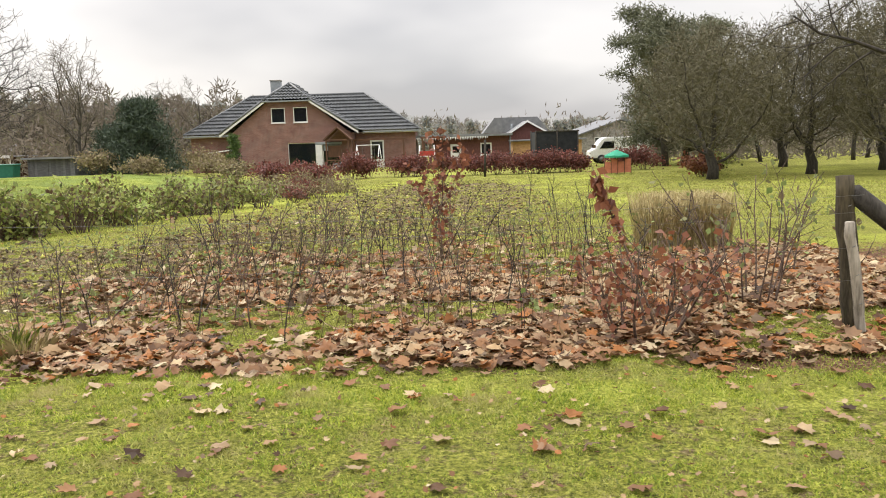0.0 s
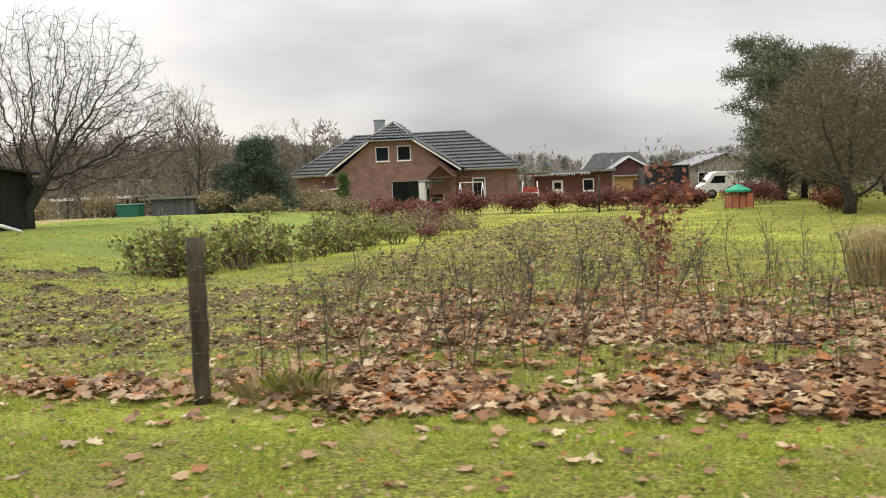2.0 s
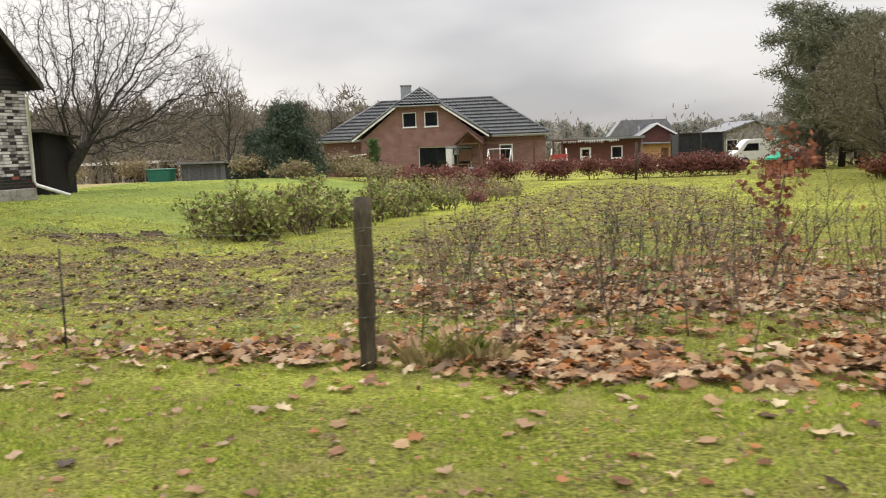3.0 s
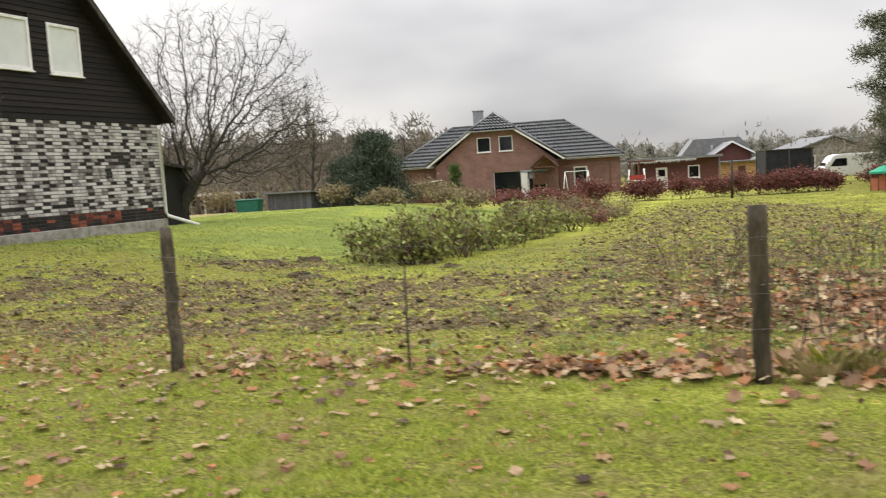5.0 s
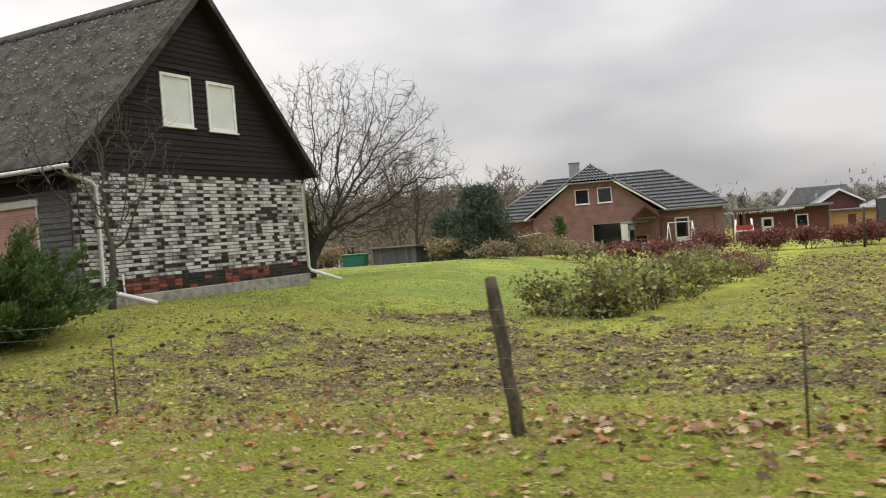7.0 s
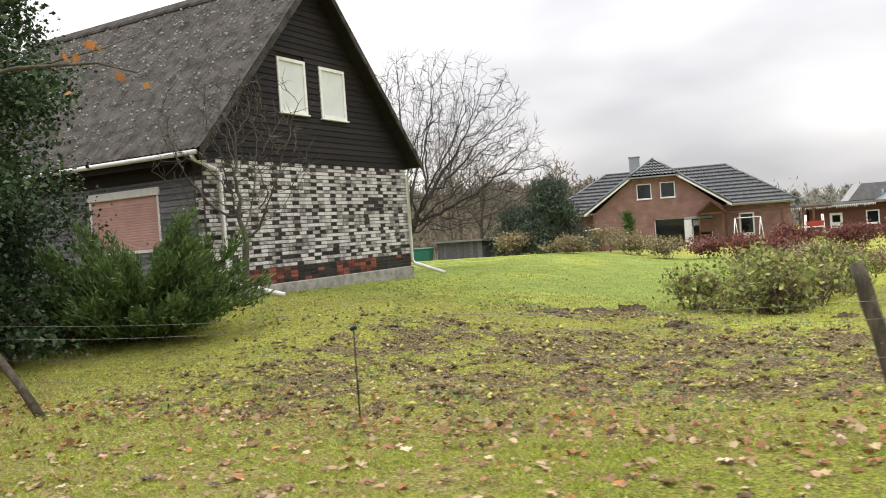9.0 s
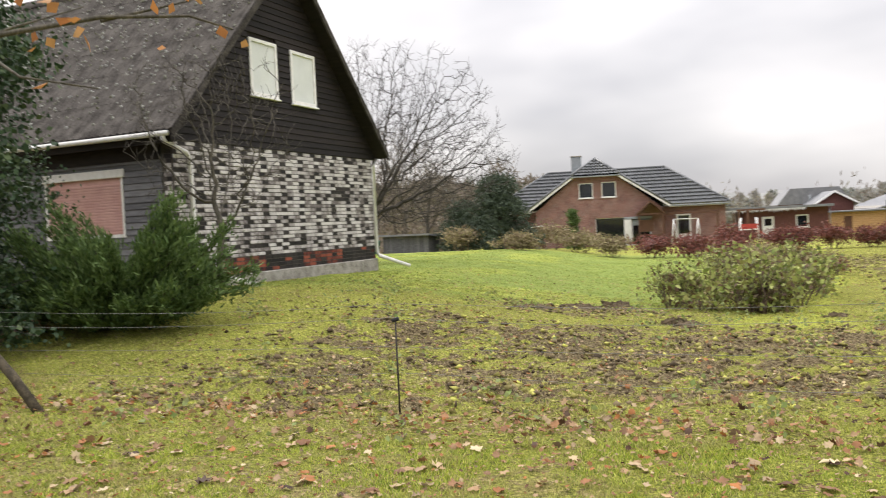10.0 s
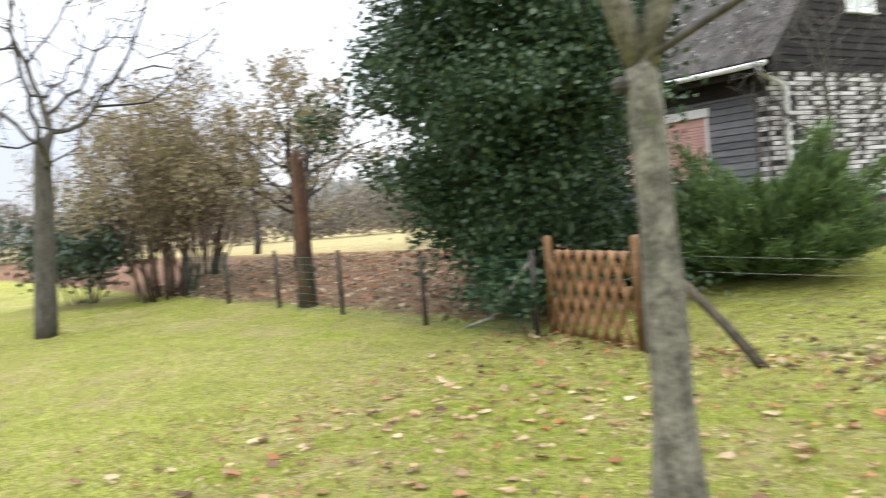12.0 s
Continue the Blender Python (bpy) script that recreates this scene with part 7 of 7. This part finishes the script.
maple_leaves("leaf_heap", lx, ly, 0.14, 63, "small heap of russet leaves by the fence", lift=0.05, tilt=0.4)


lx, ly = scatter(30000, (-17, 3), (7.0, 26), lambda x, y: 0.10 + 0.5 * soil_zone(x, y), 65)
maple_leaves("scattered_leaves", lx, ly, 0.055, 66, "small withered leaf scraps on the dug plot", lift=0.015, tilt=0.4)


def clods():
    rng = np.random.default_rng(70)
    x, y = scatter(110000, (-18, 3), (7.2, 42), lambda x, y: soil_zone(x, y) * np.where(y > 17, 0.35, 0.8), 72)
    n = len(x)
    s = rng.uniform(0.14, 0.40, n) ** 2 * 0.32 * np.where(y > 17, 1.35, 1.0)
    O = np.array([[1, 0, 0], [-1, 0, 0], [0, 1, 0], [0, -1, 0], [0, 0, 1], [0, 0, -1]], float)
    V = O[None] * s[:, None, None] * rng.uniform(0.5, 1.4, (n, 6, 1)) + rng.normal(size=(n, 6, 3)) * s[:, None, None] * 0.25
    V[..., 2] *= 0.7
    V = V + np.stack([x, y, height(x, y) + s * 0.2], 1)[:, None, :]
    tri = np.array([[0, 2, 4], [2, 1, 4], [1, 3, 4], [3, 0, 4], [2, 0, 5], [1, 2, 5], [3, 1, 5], [0, 3, 5]])
    F = (np.arange(n)[:, None, None] * 6 + tri[None]).reshape(-1, 3)
    tagged(new("soil_clods", bulk_mesh("soil_clods", V.reshape(-1, 3), F, M["soil_clod"])), "crumbly dark clods on the dug-over plot", "soil", kind="stuff")


clods()


def soil_mound(x, y, r, h, seed):
    """A heap of turned turf and soil."""
    rng = np.random.default_rng(seed)
    V, F = [], []
    rings, seg = 6, 16
    for i in range(rings + 1):
        f = i / rings
        for j in range(seg):
            a = 2 * math.pi * j / seg
            rr = 1.25 * r * (1 - f) ** 0.8 * (1 + 0.3 * rng.normal() * (0.3 + 0.4 * f)) + 0.01
            V.append((rr * math.cos(a), 0.7 * rr * math.sin(a), 0.65 * h * math.sin(f * 1.57) * (1 + 0.3 * rng.normal()) - 0.02))
    for i in range(rings):
        for j in range(seg):
            a, b = i * seg + j, i * seg + (j + 1) % seg
            F.append((a, b, b + seg, a + seg))
    F.append(tuple(rings * seg + j for j in range(seg)))
    ob = tagged(mesh_object("soil_mound", V, F, M["heap_soil"]), "low heap of dark turned soil on the plot", "soil heap", "soil heaps")
    ob.matrix_world = pose(x, y, ground_z(x, y))


for i, (x, y, r, h) in enumerate(((-10.15, 14.0, 0.32, 0.16), (-11.9, 16.6, 0.45, 0.15), (-11.2, 17.3, 0.35, 0.2), (-12.8, 16.2, 0.4, 0.1), (-7.6, 15.0, 0.2, 0.12), (-5.9, 13.4, 0.18, 0.1))):
    soil_mound(x, y, r, h, 820 + i)


def weeds():
    """Low leafy weeds between the stalks and over the dug ground."""
    rng = np.random.default_rng(75)
    cx, cy = scatter(1500, (-17, 3.0), (6.6, 20), lambda x, y: np.where((x > -4.2) & (y < 13), 0.5, 0.18), 76)
    pts = []
    for x, y in zip(cx, cy):
        m = int(rng.integers(8, 26))
        r = 0.05 + 0.09 * rng.random()
        p = rng.normal(size=(m, 3)) * np.array([r, r, 0.0])
        p[:, 2] = np.abs(rng.normal(size=m)) * r * 0.9
        pts.append(p + np.array([x, y, 0.0]))
    P = np.concatenate(pts)
    P[:, 2] += height(P[:, 0], P[:, 1])
    V, Q = leaf_quads(P, 0.055, rng, flat=0.3, slim=0.4)
    tagged(new("low_weeds", bulk_mesh("low_weeds", V, Q, M["weed_leaf"])), "low leafy green weeds on the plot", "weeds", kind="stuff")
    n = 1300
    x, y = rng.uniform(-4.3, 2.4, n), 6.2 + rng.random(n) ** 1.2 * 7.5
    z = height(x, y)
    hh = rng.uniform(0.15, 0.6, n)
    ln = rng.normal(size=(n, 2)) * 0.14
    B = np.stack([x, y, z], 1)
    T = B + np.stack([ln[:, 0] * hh * 2, ln[:, 1] * hh * 2, hh], 1)
    an = rng.uniform(0, 6.283, n)
    S = np.stack([np.cos(an), np.sin(an), np.zeros(n)], 1) * 0.003
    V = np.stack([B - S, B + S, T + S * 0.5, T - S * 0.5], 1).reshape(-1, 3)
    tagged(new("dry_stems", bulk_mesh("dry_stems", V, np.arange(n * 4).reshape(n, 4), M["dry_stalk"])), "fine dry stems among the weeds", "weeds", kind="stuff")


weeds()


# ---------------------------------------------------------------- bricks of the old gable, one by one
def gable_bricks():
    rnd = random.Random(17)
    CH = 0.0945
    shared = {}

    def brick_mesh(w, hgt, mat):
        key = (round(w, 3), round(hgt, 3), mat)
        if key not in shared:
            bm = boxes((-0.05, 0.0, -w / 2, w / 2, -hgt / 2, hgt / 2), bevel=0.006)
            me = bpy.data.meshes.new("brick")
            bm.to_mesh(me)
            bm.free()
            me.materials.append(M[mat])
            shared[key] = me
        return shared[key]

    rest = {}
    made = 0

    def lay(a, b, z, mat, proud):
        nonlocal made
        w = b - a
        if w < 0.05:
            return
        if (a + b) / 2 < -1.1 and z > 1.08 and made < 300 and mat == "white_brick":
            ob = new("brick", brick_mesh(round(w, 2), CH - 0.02, mat))
            ob.parent = old_gable
            ob.location = (proud, (a + b) / 2, z)
            made += 1
        else:
            m2 = "white_brick_rest" if mat == "white_brick" else mat
            box(rest.setdefault(m2, bmesh.new()), -0.05, proud, a + 0.003, b - 0.003, z - CH / 2 + 0.010, z + CH / 2 - 0.010)

    COL = 0.76          # the dark bricks stand in upright chains this far apart, with a row of them between every six courses

    def darks(c):
        """Middles of the dark bricks in a course."""
        k = c % 6
        if k == 0:
            mids = [S0 + 0.27 + m * 0.54 for m in range(16)]
            return [q + rnd.uniform(-0.02, 0.02) for q in mids if rnd.random() < 0.95]
        shift = COL if k % 2 else 0.0
        mids = [S0 + shift + m * 2 * COL for m in range(-1, 8)]
        return sorted(q + rnd.uniform(-0.04, 0.04) for q in mids)

    c = 0
    z = 0.72 + CH / 2
    while z < 3.62:
        red = z < 1.09
        stops = [] if red else [(max(S0, q - 0.125), min(S1, q + 0.125)) for q in darks(c)]
        stops = [q for q in stops if q[1] - q[0] > 0.06]
        runs, at = [], S0
        for a, b in stops:
            if a - at > 0.02:
                runs.append((at, a, False))
            runs.append((max(a, at), b, True))
            at = b
        if S1 - at > 0.02:
            runs.append((at, S1, False))
        for a, b, black in runs:
            if black:
                lay(a, b, z, "dark_brick", rnd.uniform(-0.006, 0.002))
                continue
            k = max(1, int(round((b - a) / 0.265)))
            for m in range(k):
                p, q = a + (b - a) * m / k, a + (b - a) * (m + 1) / k
                if red:
                    block_dark = math.sin(p * 1.75 + 2.2) > 0.05
                    lay(p, q, z, "dark_brick" if (rnd.random() < (0.85 if block_dark else 0.12)) else "red_brick", rnd.uniform(0.0, 0.006))
                else:
                    blot = rnd.random() < 0.02 or (math.hypot(p + 0.1 - 2.5, (z - 2.62) * 2) < 0.42 and rnd.random() < 0.7)
                    lay(p + 0.003, q - 0.003, z, "dark_brick" if blot else "white_brick", rnd.uniform(0.0, 0.009))
        z += CH
        c += 1
    for m2, bm in rest.items():
        tagged(part("brickwork", bm, M[m2], old_gable), kind="stuff")
    # the brick corner that turns onto the front
    zz, k = 0.72 + CH / 2, 0
    bm = bmesh.new()
    bd = bmesh.new()
    while zz < 3.5:
        wdt = 0.12 if k % 2 else 0.05
        box(bd if rnd.random() < 0.35 else bm, -0.31 - wdt + 0.2, -0.055, S0 - 0.03, S0 - 0.001, zz - CH / 2 + 0.006, zz + CH / 2 - 0.006)
        zz += CH
        k += 1
    tagged(part("corner_brickwork", bm, M["white_brick_rest"], old), kind="stuff")
    tagged(part("corner_brickwork", bd, M["dark_brick"], old), kind="stuff")


gable_bricks()
